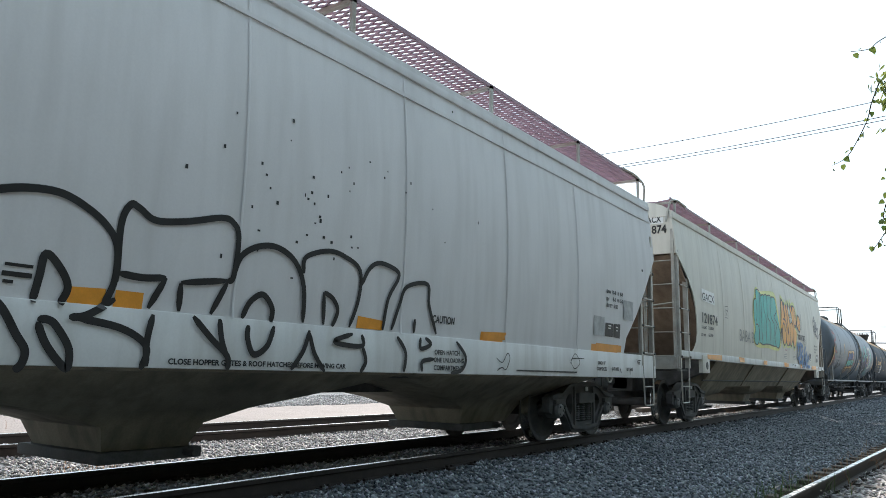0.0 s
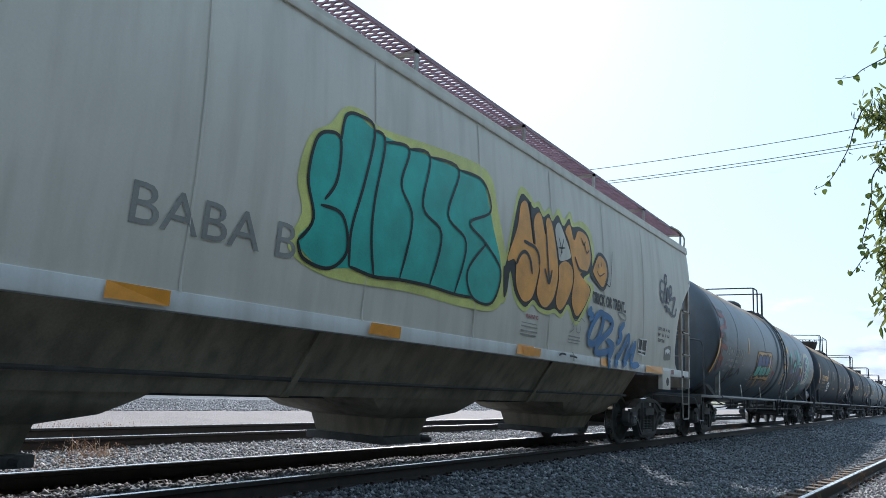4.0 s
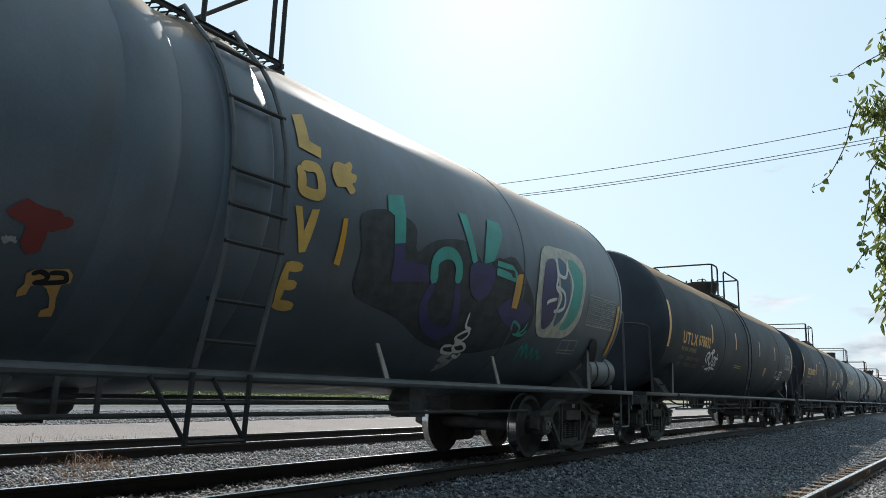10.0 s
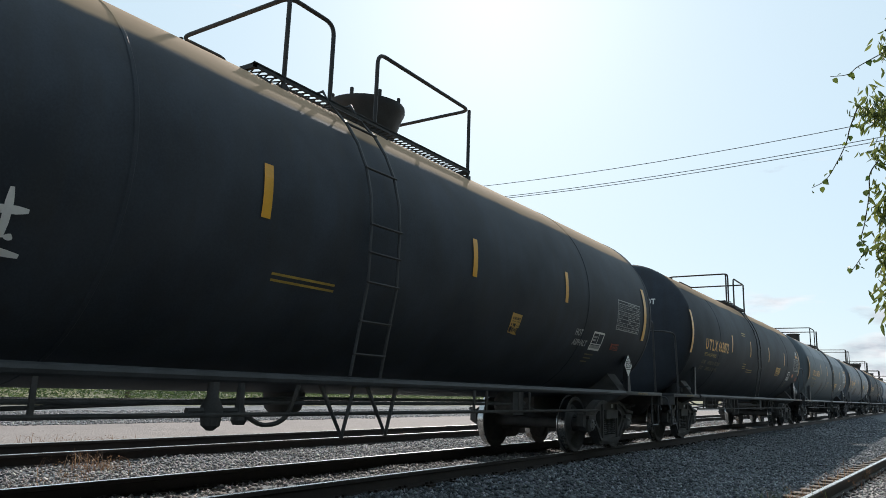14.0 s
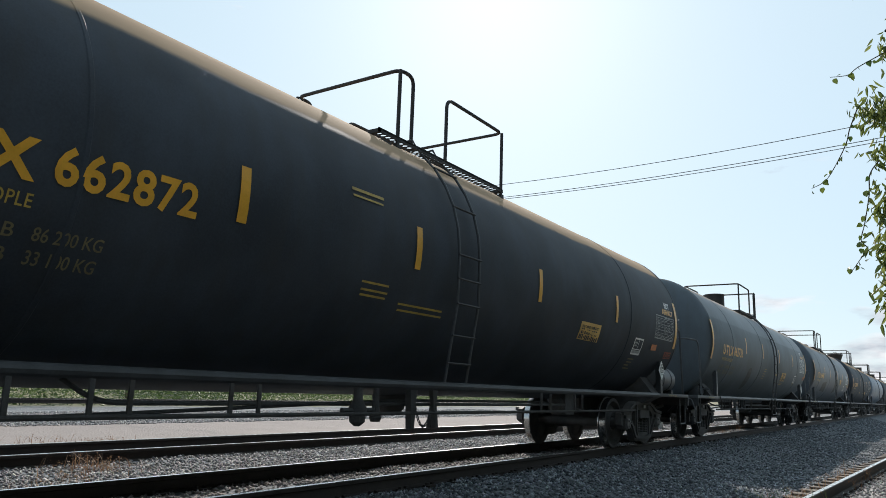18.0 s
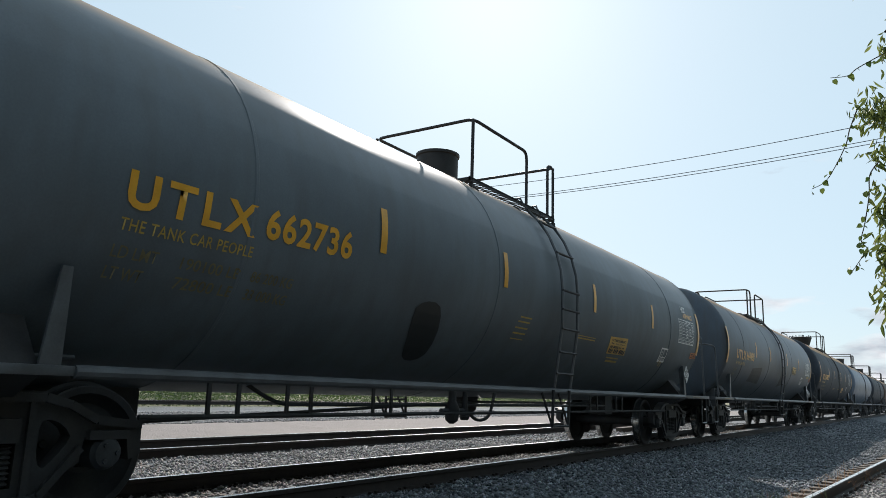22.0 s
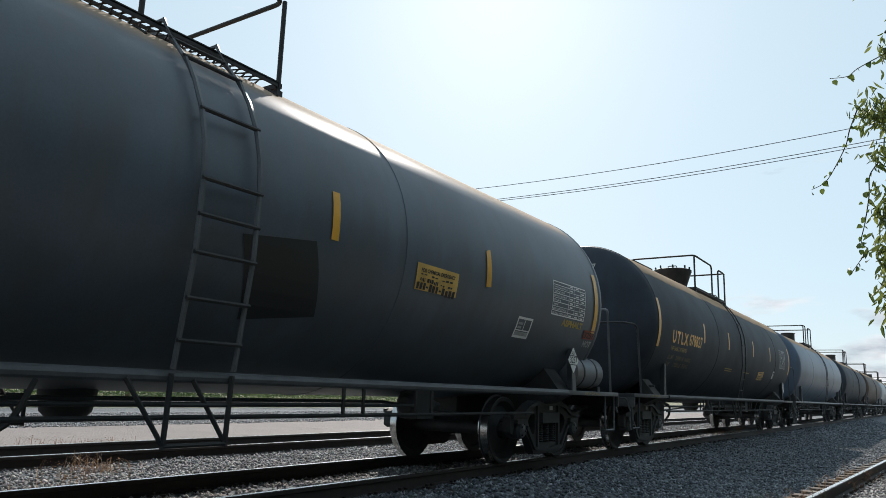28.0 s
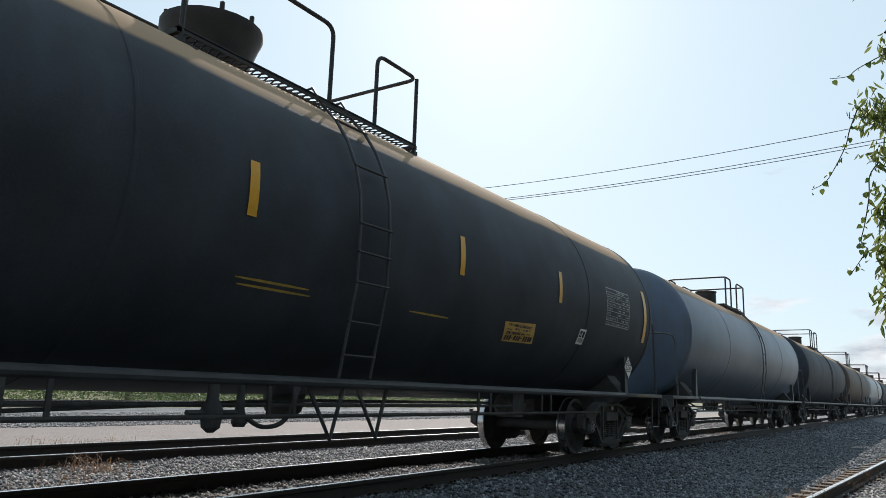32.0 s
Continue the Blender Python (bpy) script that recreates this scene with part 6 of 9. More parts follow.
fill(hopB, skB, "halo", [(-3.1, 2.01), (-2.99, 2.34), (-3.08, 2.64), (-2.97, 3.05), (-2.72, 3.24), (-2.53, 3.47), (-2.27, 3.53), (-1.94, 3.45), (-0.93, 3.56), (0.17, 3.6), (0.44, 3.13), (0.71, 2.4), (0.54, 1.92), (-0.21, 1.84), (-1.37, 1.87), (-2.56, 1.84)], "pale yellow overspray", 0.008, True, "graffiti")
fill(hopB, skB, "teal", [(-3.01, 2.09), (-2.85, 2.32), (-2.96, 2.66), (-2.89, 3.04), (-2.72, 3.16), (-2.57, 3.15), (-2.53, 3.4), (-2.34, 3.46), (-2.01, 3.38), (-1.27, 3.4), (-0.33, 3.44), (0.05, 3.44), (0.23, 3.09), (0.33, 2.86), (0.51, 2.54), (0.56, 2.25), (0.33, 1.95), (-0.15, 1.95), (-0.76, 1.98), (-1.39, 1.98), (-1.95, 1.94), (-2.34, 1.96), (-2.69, 1.91)], "teal bubble letters", 0.012, True, "graffiti")
tag(hopB, skB, "ink", 0.035, [[(-3.01, 2.09), (-2.85, 2.32), (-2.96, 2.66), (-2.89, 3.04), (-2.72, 3.16), (-2.57, 3.12), (-2.59, 2.74), (-2.73, 2.52)],
    [(-2.57, 3.12), (-2.51, 3.39), (-2.32, 3.46), (-2.08, 3.39), (-2.2, 2.83), (-2.34, 2.33), (-2.32, 1.98)],
    [(-3.01, 2.09), (-2.91, 1.95), (-2.58, 1.92), (-2.37, 2.12), (-2.48, 2.43), (-2.78, 2.46)],
    [(-2.08, 3.39), (-1.91, 3.32), (-2.03, 2.72), (-2.04, 2.31), (-1.95, 1.94)],
    [(-1.91, 3.32), (-1.5, 3.37), (-1.62, 2.95), (-1.4, 2.63), (-1.54, 1.97)],
    [(-1.5, 3.37), (-1.11, 3.4), (-1.22, 2.81), (-0.84, 2.58), (-1, 1.98)],
    [(-1.11, 3.4), (-0.51, 3.42), (-0.73, 2.83), (-0.32, 2.58), (-0.5, 1.96)],
    [(-0.51, 3.42), (0.05, 3.43), (0.23, 3.09), (-0.25, 2.84), (0.14, 2.66), (0.53, 2.38), (0.37, 1.97), (-0.09, 1.97), (-0.25, 2.27), (0.14, 2.66)],
    [(-2.32, 1.98), (-1.95, 1.94), (-1.54, 1.97), (-1, 1.98), (-0.5, 1.96), (-0.09, 1.97)]], "dark letter outlines", 0.016)
fill(hopB, skB, "halo", [(0.58, 2.37), (0.67, 2.63), (0.89, 3.29), (1.08, 3.63), (1.35, 3.59), (1.48, 3.5), (1.64, 3.56), (1.8, 3.45), (1.99, 3.55), (2.1, 3.45), (2.3, 3.61), (2.49, 3.48), (2.73, 3.67), (2.85, 3.51), (3.14, 3.6), (3.51, 3.52), (3.65, 3.17), (3.59, 2.85), (3.33, 2.7), (3.63, 2.58), (3.14, 2.01), (2.86, 1.96), (2.64, 2.14), (2.42, 1.99), (2.18, 2.04), (1.96, 1.99), (1.67, 2.01), (1.49, 2.08), (1.29, 1.96), (1.07, 2.01), (0.9, 2.14), (0.79, 2.37), (0.75, 2.1), (0.64, 2)], "lime overspray round the letters", 0.008, True, "graffiti")
fill(hopB, skB, "ink", [(0.61, 2.43), (0.68, 2.54), (0.91, 3.22), (1.09, 3.53), (1.31, 3.5), (1.45, 3.42), (1.6, 3.47), (1.75, 3.36), (1.94, 3.45), (2.05, 3.36), (2.26, 3.5), (2.44, 3.37), (2.67, 3.54), (2.77, 3.43), (3.07, 3.49), (3.4, 3.42), (3.54, 3.14), (3.5, 2.86), (3.19, 2.68), (3.5, 2.54), (3.07, 2.06), (2.88, 2.02), (2.64, 2.22), (2.41, 2.05), (2.19, 2.1), (1.96, 2.05), (1.68, 2.07), (1.48, 2.14), (1.28, 2.02), (1.09, 2.07), (0.93, 2.19), (0.79, 2.43), (0.74, 2.17), (0.66, 2.08)], "black letter shadow", 0.012, True, "graffiti")
fill(hopB, skB, "apricot", [(0.69, 2.57), (0.95, 3.04), (1.06, 3.38), (1.26, 3.43), (1.4, 2.95), (1.46, 2.9), (1.6, 2.78), (1.62, 2.62), (1.5, 2.27), (1.38, 2.13), (1.19, 2.09), (1.01, 2.21), (0.94, 2.37), (0.94, 2.53), (0.87, 2.6)], "orange-yellow bubble letter", 0.016, True, "graffiti")
fill(hopB, skB, "apricot", [(1.44, 3.21), (1.54, 3.36), (1.68, 3.37), (1.8, 3.11), (1.84, 3.33), (1.95, 3.38), (2.06, 3.26), (2.21, 2.81), (2.23, 2.55), (2.12, 2.26), (1.9, 2.09), (1.69, 2.12), (1.57, 2.28), (1.64, 2.57), (1.6, 2.8), (1.47, 2.9)], "orange-yellow bubble letter", 0.016, True, "graffiti")
fill(hopB, skB, "apricot", [(2.28, 2.75), (2.54, 2.85), (2.76, 2.75), (2.75, 2.51), (2.55, 2.23), (2.35, 2.1), (2.2, 2.21), (2.27, 2.52)], "orange-yellow bubble letter", 0.016, True, "graffiti")
fill(hopB, skB, "apricot", [(2.5, 3.3), (2.68, 3.44), (2.82, 3.22), (3, 3.41), (3.35, 3.38), (3.48, 3.07), (3.31, 2.81), (3.05, 2.73), (3.46, 2.53), (3.03, 2.09), (2.81, 2.19), (2.75, 2.36), (2.82, 2.67), (2.72, 2.93), (2.62, 3.17)], "orange-yellow bubble letter", 0.016, True, "graffiti")
fill(hopB, skB, "hopper_cream", [(2.14, 3.25), (2.29, 3.39), (2.51, 3.19), (2.68, 2.99), (2.64, 2.91), (2.3, 2.82), (2.23, 2.96)], "pale letter panel", 0.016, True, "graffiti")
tag(hopB, skB, "ink", 0.05, [[(1.13, 2.89), (1.27, 2.88), (1.46, 2.86), (1.58, 2.78), (1.62, 2.63)],
    [(0.93, 2.54), (1.03, 2.68), (1.17, 2.75), (1.32, 2.68), (1.4, 2.48)],
    [(1.81, 3.25), (1.85, 2.92), (1.94, 2.44)],
    [(1.78, 2.62), (1.86, 2.51), (1.94, 2.44), (2.02, 2.64)],
    [(2.83, 2.97), (3.01, 2.8), (3.31, 2.8)],
    [(1.34, 3.48), (1.4, 3.16), (1.46, 2.9)]], "dark inner letter lines", 0.021)
tag(hopB, skB, "ink", 0.025, [[(2.25, 3.16), (2.37, 2.94)],
    [(2.23, 3), (2.47, 3.04)],
    [(2.3, 2.88), (2.42, 3.17)],
    [(3.1, 3.32), (3.19, 3.22), (3.26, 3.29)],
    [(3.21, 3.27), (3.3, 3.12), (3.41, 3.18)]], "", 0.022)
fill(hopB, skB, "ink", [(3.52, 2.91), (3.84, 3.22), (4.19, 3.15), (4.27, 2.88), (4.06, 2.61), (3.76, 2.66), (3.47, 2.78)], "black outlined face balloon", 0.012, True, "graffiti")
fill(hopB, skB, "apricot", [(3.61, 2.93), (3.84, 3.16), (4.12, 3.1), (4.18, 2.88), (4.02, 2.67), (3.81, 2.71), (3.59, 2.84)], "", 0.016, True, "graffiti")
tag(hopB, skB, "ink", 0.022, [[(3.78, 3.02), (3.82, 2.95)],
    [(3.91, 3.08), (3.93, 2.99)],
    [(3.73, 2.89), (3.86, 2.83), (4.07, 2.91)],
    [(4.09, 2.78), (4.3, 2.72), (4.38, 2.98), (4.45, 3.35)]], "", 0.021)
word(hopB, skB, "ink", "TRICK OR TREAT..", 3.59, 2.37, 0.17, 1.55, "black brushed words", 0.012)
tag(hopB, skB, "blue", 0.115, [[(3.46, 1.76), (3.6, 2.01), (3.88, 2.22), (4.06, 2.17), (3.93, 1.88), (3.69, 1.71), (3.46, 1.76)],
    [(3.91, 2.22), (4.22, 2.2), (4.46, 2.13), (4.39, 1.99), (4.03, 1.81), (3.82, 1.66), (3.87, 1.58), (4.27, 1.62), (4.59, 1.73), (4.24, 1.81)],
    [(5.06, 2.17), (4.84, 2.02), (4.92, 1.91), (4.72, 1.78)],
    [(4.62, 1.72), (4.38, 1.47), (4.42, 1.35)],
    [(4.84, 1.64), (4.68, 1.38)],
    [(4.64, 1.4), (5.08, 1.77), (5.3, 1.97), (5.27, 1.7), (5.05, 1.41)],
    [(5.07, 1.43), (5.39, 1.65), (5.66, 1.86), (5.57, 1.63), (5.47, 1.43)],
    [(5.5, 1.44), (5.92, 1.5)],
    [(3.37, 2.14), (3.53, 2.27)],
    [(3.46, 2.06), (3.6, 2.2)]], "broad blue brushed letters", 0.026)
tag(hopB, skB, "slate", 0.06, [[(7.4, 3.22), (7.28, 3.26), (7.17, 3.15), (7.21, 3.03), (7.36, 3.02), (7.4, 2.92), (7.33, 2.82), (7.21, 2.9), (7.14, 3.03)],
    [(7.48, 3.3), (7.53, 3.4), (7.63, 3.4), (7.64, 3.3), (7.55, 3.21), (7.48, 3.25), (7.48, 3.3)],
    [(7.53, 3.2), (7.47, 3), (7.5, 2.86), (7.58, 2.84), (7.63, 2.94), (7.62, 3.15)],
    [(7.61, 2.94), (7.7, 2.97), (7.72, 3.09), (7.64, 3.14), (7.6, 3.02), (7.64, 2.86), (7.74, 2.84)],
    [(7.8, 3.19), (7.81, 2.88)],
    [(7.8, 3.19), (7.93, 3.22), (7.94, 3.08), (7.81, 3.01)],
    [(7.83, 3.02), (7.97, 2.94)],
    [(7.81, 2.92), (8.12, 3), (8.18, 2.98), (7.94, 2.66), (8.02, 2.61), (8.17, 2.65), (8.22, 2.79)],
    [(7.39, 2.73), (7.56, 2.75), (7.9, 2.62)],
    [(7.53, 2.66), (7.73, 2.71), (7.71, 2.74)]], "grey sprayed signature", 0.012)
fill(hopB, skB, "ink", [(7.17, 2.85), (7.21, 2.89), (7.22, 2.85), (7.18, 2.82)], "", 0.012, True, "graffiti")
fill(hopB, skB, "ink", [(8.21, 2.78), (8.26, 2.81), (8.29, 2.76), (8.24, 2.74)], "", 0.012, True, "graffiti")
word(hopB, skB, "ink", "EXW  10-8   H   9-8", 7.05, 2.24, 0.06, 0.74, "stencilled clearance figures", 0.004)
word(hopB, skB, "ink", "EW     8-6   H  15-0", 7.04, 2.12, 0.06, 0.74, "", 0.004)
word(hopB, skB, "ink", "CU FT 5161", 7.03, 2.01, 0.06, 0.43, "", 0.004)
fill(hopB, skB, "ink", [(5.9, 1.97), (6.36, 1.98), (6.32, 1.68), (5.86, 1.7)], "small black data panel", 0.008, False, "data_panel")
tag(hopB, skB, "white", 0.03, [[(5.9, 1.97), (6.36, 1.98)],
    [(6.36, 1.98), (6.32, 1.68)],
    [(6.32, 1.68), (5.86, 1.7)],
    [(5.86, 1.7), (5.9, 1.97)],
    [(6.09, 1.97), (6.06, 1.7)],
    [(5.87, 1.76), (6.32, 1.75)]], "", 0.012)
word(hopB, skB, "maroon", "WARNING", 1.31, 1.89, 0.05, 0.38, "faded red warning word", 0.003)
decal(skB, "small_lettering", bars([(1.21, 1.81, 0.47, 0.012), (1.21, 1.76, 0.48, 0.02), (1.2, 1.7, 0.5, 0.02), (1.2, 1.65, 0.48, 0.02), (2.74, 1.75, 0.44, 0.02), (2.73, 1.7, 0.46, 0.02), (2.73, 1.66, 0.44, 0.012)]), "marker", hopB, "faded stencilled notice", 0.008)
tag(hopB, skB, "marker", 0.015, [[(2.81, 1.93), (2.95, 2.02), (3.08, 2), (3.17, 2.06), (3.31, 2.02)],
    [(2.77, 1.81), (2.91, 1.88), (2.84, 1.94)],
    [(3.02, 1.97), (3.01, 1.85), (3.14, 1.84), (3.15, 1.94)]], "thin doodled lines", 0.012)
tag(hopB, skB, "ink", 0.03, [[(2.38, 1.45), (2.49, 1.48), (2.63, 1.47)],
    [(2.75, 1.46), (2.9, 1.46), (3.04, 1.45)],
    [(2.91, 1.53), (2.91, 1.39)]], "little black plane doodle", 0.028)
tag(hopB, skB, "marker", 0.03, [[(4.74, 2.31), (4.87, 2.34), (5.13, 2.31), (5.12, 2.23), (4.91, 2.24), (4.74, 2.31)]], "", 0.012)
# the slate tank car's paintings
fill(T["A"][0], T["A"][1], "ink", [(-3.95, 2.39), (-3.28, 2.48), (-2.76, 2.49), (-2.12, 2.52), (-1.69, 2.53), (-1.37, 2.35), (-1.33, 2.1), (-1.3, 1.68), (-1.57, 1.59), (-2.09, 1.61), (-3.16, 1.58), (-3.87, 1.58), (-3.89, 1.87)], "dark shadow of the painted panel", 0.006, True, "graffiti")
fill(T["A"][0], T["A"][1], "ochre", [(-3.9, 2.38), (-3.28, 2.44), (-2.76, 2.45), (-2.16, 2.48), (-1.73, 2.48), (-1.45, 2.31), (-1.42, 2.12), (-1.4, 1.71), (-1.62, 1.63), (-2.13, 1.66), (-3.19, 1.63), (-3.83, 1.61), (-3.84, 1.87)], "orange painted frame", 0.01, True, "graffiti")
fill(T["A"][0], T["A"][1], "ink", [(-3.81, 2.32), (-3.5, 2.35), (-3.27, 2.31), (-3.12, 2.04), (-3.14, 1.83), (-3.28, 1.69), (-3.78, 1.65)], "", 0.014, True, "graffiti")
fill(T["A"][0], T["A"][1], "ink", [(-3.22, 2.34), (-2.69, 2.38), (-2.63, 2.08), (-2.56, 1.71), (-3.12, 1.72), (-3.14, 2.04)], "", 0.014, True, "graffiti")
fill(T["A"][0], T["A"][1], "ink", [(-2.66, 2.38), (-2.16, 2.41), (-2.12, 2.08), (-2.12, 1.74), (-2.58, 1.73), (-2.61, 2.06)], "", 0.014, True, "graffiti")
fill(T["A"][0], T["A"][1], "ink", [(-2.12, 2.35), (-1.63, 2.43), (-1.5, 2.26), (-1.52, 2.05), (-1.48, 1.76), (-2.07, 1.75), (-2.07, 2.07)], "", 0.014, True, "graffiti")
fill(T["A"][0], T["A"][1], "night", [(-3.77, 2.29), (-3.5, 2.32), (-3.29, 2.28), (-3.17, 2.03), (-3.75, 1.98)], "deep blue upper pane", 0.018, False, "graffiti")
fill(T["A"][0], T["A"][1], "night", [(-3.17, 2.32), (-2.75, 2.34), (-2.7, 2.07), (-3.12, 2.04)], "deep blue upper pane", 0.018, False, "graffiti")
fill(T["A"][0], T["A"][1], "night", [(-2.6, 2.35), (-2.22, 2.37), (-2.2, 2.08), (-2.6, 2.06)], "deep blue upper pane", 0.018, False, "graffiti")
fill(T["A"][0], T["A"][1], "night", [(-2.07, 2.32), (-1.68, 2.37), (-1.57, 2.23), (-1.6, 2.07), (-2.03, 2.06)], "deep blue upper pane", 0.018, False, "graffiti")
fill(T["A"][0], T["A"][1], "teal_dull", [(-3.75, 1.97), (-3.16, 2.02), (-3.19, 1.87), (-3.31, 1.72), (-3.75, 1.7)], "teal lower pane", 0.018, False, "graffiti")
fill(T["A"][0], T["A"][1], "teal_dull", [(-3.12, 1.97), (-2.68, 2.01), (-2.63, 1.75), (-3.09, 1.75)], "teal lower pane", 0.018, False, "graffiti")
fill(T["A"][0], T["A"][1], "teal_dull", [(-2.59, 2.03), (-2.24, 2.02), (-2.21, 1.77), (-2.58, 1.78)], "teal lower pane", 0.018, False, "graffiti")
fill(T["A"][0], T["A"][1], "teal_dull", [(-2.04, 2.04), (-1.61, 2.04), (-1.56, 1.8), (-2.02, 1.8)], "teal lower pane", 0.018, False, "graffiti")
fill(T["A"][0], T["A"][1], "yellow", [(-1.94, 2.4), (-1.81, 2.42), (-1.77, 2.02), (-1.9, 2.02)], "yellow reflective strip", 0.02, False, "reflector")
tag(T["A"][0], T["A"][1], "ochre", 0.06, [[(-3.78, 1.61), (-3.78, 1.52), (-3.78, 1.43)],
    [(-3.63, 1.61), (-3.59, 1.47), (-3.61, 1.37)],
    [(-3.19, 1.63), (-3.04, 1.48), (-2.99, 1.37)],
    [(-3.07, 1.63), (-2.9, 1.47), (-2.86, 1.34)],
    [(-2.42, 1.64), (-2.39, 1.52), (-2.43, 1.39)],
    [(-2.27, 1.64), (-2.23, 1.51)],
    [(-2.12, 1.65), (-2.07, 1.54)],
    [(-1.69, 1.63), (-1.66, 1.51)],
    [(-1.52, 1.66), (-1.46, 1.5), (-1.47, 1.41)],
    [(-1.41, 1.72), (-1.31, 1.51), (-1.29, 1.4)]], "dripping ochre paint", 0.012)
tag(T["A"][0], T["A"][1], "white_dull", 0.02, [[(-4.39, 1.78), (-4.38, 1.84), (-4.27, 1.8), (-4.2, 1.7), (-4.2, 1.6)],
    [(-4.64, 1.6), (-4.51, 1.58), (-4.34, 1.56), (-4.1, 1.59)],
    [(-4.51, 1.72), (-4.44, 1.74), (-4.42, 1.67)],
    [(-4.7, 1.69), (-4.66, 1.67)],
    [(-4.65, 1.69), (-4.55, 1.68)],
    [(-4.19, 1.71), (-3.93, 1.71)]], "thin white chalk doodle", 0.012)
fill(T["A"][0], T["A"][1], "gold", [(1.09, 3.25), (1.24, 3.31), (1.24, 3.04), (1.38, 3.02), (1.36, 2.91), (1.09, 2.94)], "yellow painted letter", 0.01, False, "graffiti")
tag(T["A"][0], T["A"][1], "gold", 0.1, [[(1.11, 2.76), (1.28, 2.8), (1.34, 2.71), (1.33, 2.57), (1.13, 2.56), (1.11, 2.66), (1.11, 2.76)]], "yellow painted letter", 0.01)
fill(T["A"][0], T["A"][1], "gold", [(1.05, 2.41), (1.13, 2.42), (1.19, 2.22), (1.25, 2.42), (1.34, 2.44), (1.26, 2.06), (1.19, 2.04)], "yellow painted letter", 0.01, False, "graffiti")
tag(T["A"][0], T["A"][1], "gold", 0.085, [[(1.11, 1.92), (1.16, 1.61)], [(1.09, 1.92), (1.29, 1.93)], [(1.13, 1.77), (1.29, 1.78)], [(1.13, 1.61), (1.36, 1.61)]], "yellow painted letter", 0.01)
fill(T["A"][0], T["A"][1], "gold", [(1.49, 2.82), (1.53, 2.92), (1.6, 2.95), (1.68, 2.95), (1.76, 3), (1.79, 2.96), (1.76, 2.89), (1.83, 2.88), (1.81, 2.81), (1.76, 2.78), (1.8, 2.72), (1.73, 2.67), (1.67, 2.72), (1.6, 2.71), (1.54, 2.71)], "yellow painted blossom", 0.01, True, "graffiti")
fill(T["A"][0], T["A"][1], "yellow", [(1.65, 2.43), (1.71, 2.44), (1.71, 2.01), (1.63, 2.02)], "yellow reflective strip", 0.012, False, "reflector")
fill(T["A"][0], T["A"][1], "yellow", [(5.02, 2.43), (5.14, 2.44), (5.11, 1.99), (5.01, 2)], "yellow reflective strip", 0.012, False, "reflector")
fill(T["A"][0], T["A"][1], "soot", [(1.9, 2.52), (2.33, 2.66), (2.75, 2.59), (2.81, 2.33), (3.17, 2.52), (3.8, 2.61), (4.2, 2.41), (4.82, 2.62), (5.13, 2.48), (5.59, 2.06), (5.54, 1.65), (4.56, 1.4), (3.55, 1.44), (2.81, 1.65), (2.03, 1.81), (1.96, 2.21)], "dark sprayed cloud behind the letters", 0.006, True, "graffiti")
fill(T["A"][0], T["A"][1], "teal_dull", [(2.3, 2.81), (2.56, 2.87), (2.58, 2.67), (2.59, 2.38), (2.42, 2.34), (2.39, 2.62), (2.29, 2.65)], "teal painted letter", 0.01, False, "graffiti")
fill(T["A"][0], T["A"][1], "violet", [(2.42, 2.34), (2.59, 2.38), (2.63, 2.21), (3.02, 2.22), (3.11, 2.06), (2.48, 1.98)], "violet painted letter", 0.01, False, "graffiti")
tag(T["A"][0], T["A"][1], "teal_dull", 0.14, [[(3.2, 2.06), (3.15, 2.27), (3.28, 2.39), (3.48, 2.41), (3.61, 2.31), (3.64, 2.12)]], "teal painted letter", 0.012)
tag(T["A"][0], T["A"][1], "violet", 0.13, [[(3.2, 2.05), (3.15, 1.83), (3.35, 1.64), (3.7, 1.57), (3.82, 1.71), (3.64, 2.11)]], "violet painted letter", 0.009)
fill(T["A"][0], T["A"][1], "teal_dull", [(3.62, 2.93), (3.8, 2.94), (3.88, 2.69), (3.99, 2.43), (3.9, 2.37), (3.75, 2.63)], "teal painted letter", 0.01, False, "graffiti")
fill(T["A"][0], T["A"][1], "teal_dull", [(4.29, 3.0), (4.6, 3.01), (4.63, 2.87), (4.38, 2.49), (4.14, 2.41), (4.17, 2.68)], "teal painted letter", 0.01, False, "graffiti")
fill(T["A"][0], T["A"][1], "violet", [(3.85, 2.34), (4.09, 2.42), (4.39, 2.41), (4.41, 2.2), (4.24, 2.01), (3.96, 2.05)], "violet painted letter", 0.012, True, "graffiti")
fill(T["A"][0], T["A"][1], "ink", [(4.35, 2.47), (4.49, 2.55), (4.9, 2.55), (5.09, 2.42), (4.97, 2.37), (4.49, 2.32)], "black letter edge", 0.01, False, "graffiti")
fill(T["A"][0], T["A"][1], "teal_dull", [(4.46, 2.51), (4.84, 2.51), (4.99, 2.43), (4.96, 2.31), (4.46, 2.33)], "teal painted letter", 0.012, False, "graffiti")
tag(T["A"][0], T["A"][1], "ochre", 0.1, [[(5.0, 2.41), (5.0, 1.99)]], "orange painted bar", 0.014)
fill(T["A"][0], T["A"][1], "violet", [(4.67, 1.94), (5.0, 2.12), (5.51, 2.05), (5.48, 1.87), (5.11, 1.76)], "violet painted letter", 0.009, True, "graffiti")
tag(T["A"][0], T["A"][1], "teal_dull", 0.035, [[(5.17, 1.73), (5.16, 1.84), (5.37, 1.78), (5.36, 1.69), (5.5, 1.76), (5.53, 1.85)], [(5.26, 1.69), (5.5, 1.69), (5.59, 1.76)]], "teal painted scrap", 0.012)
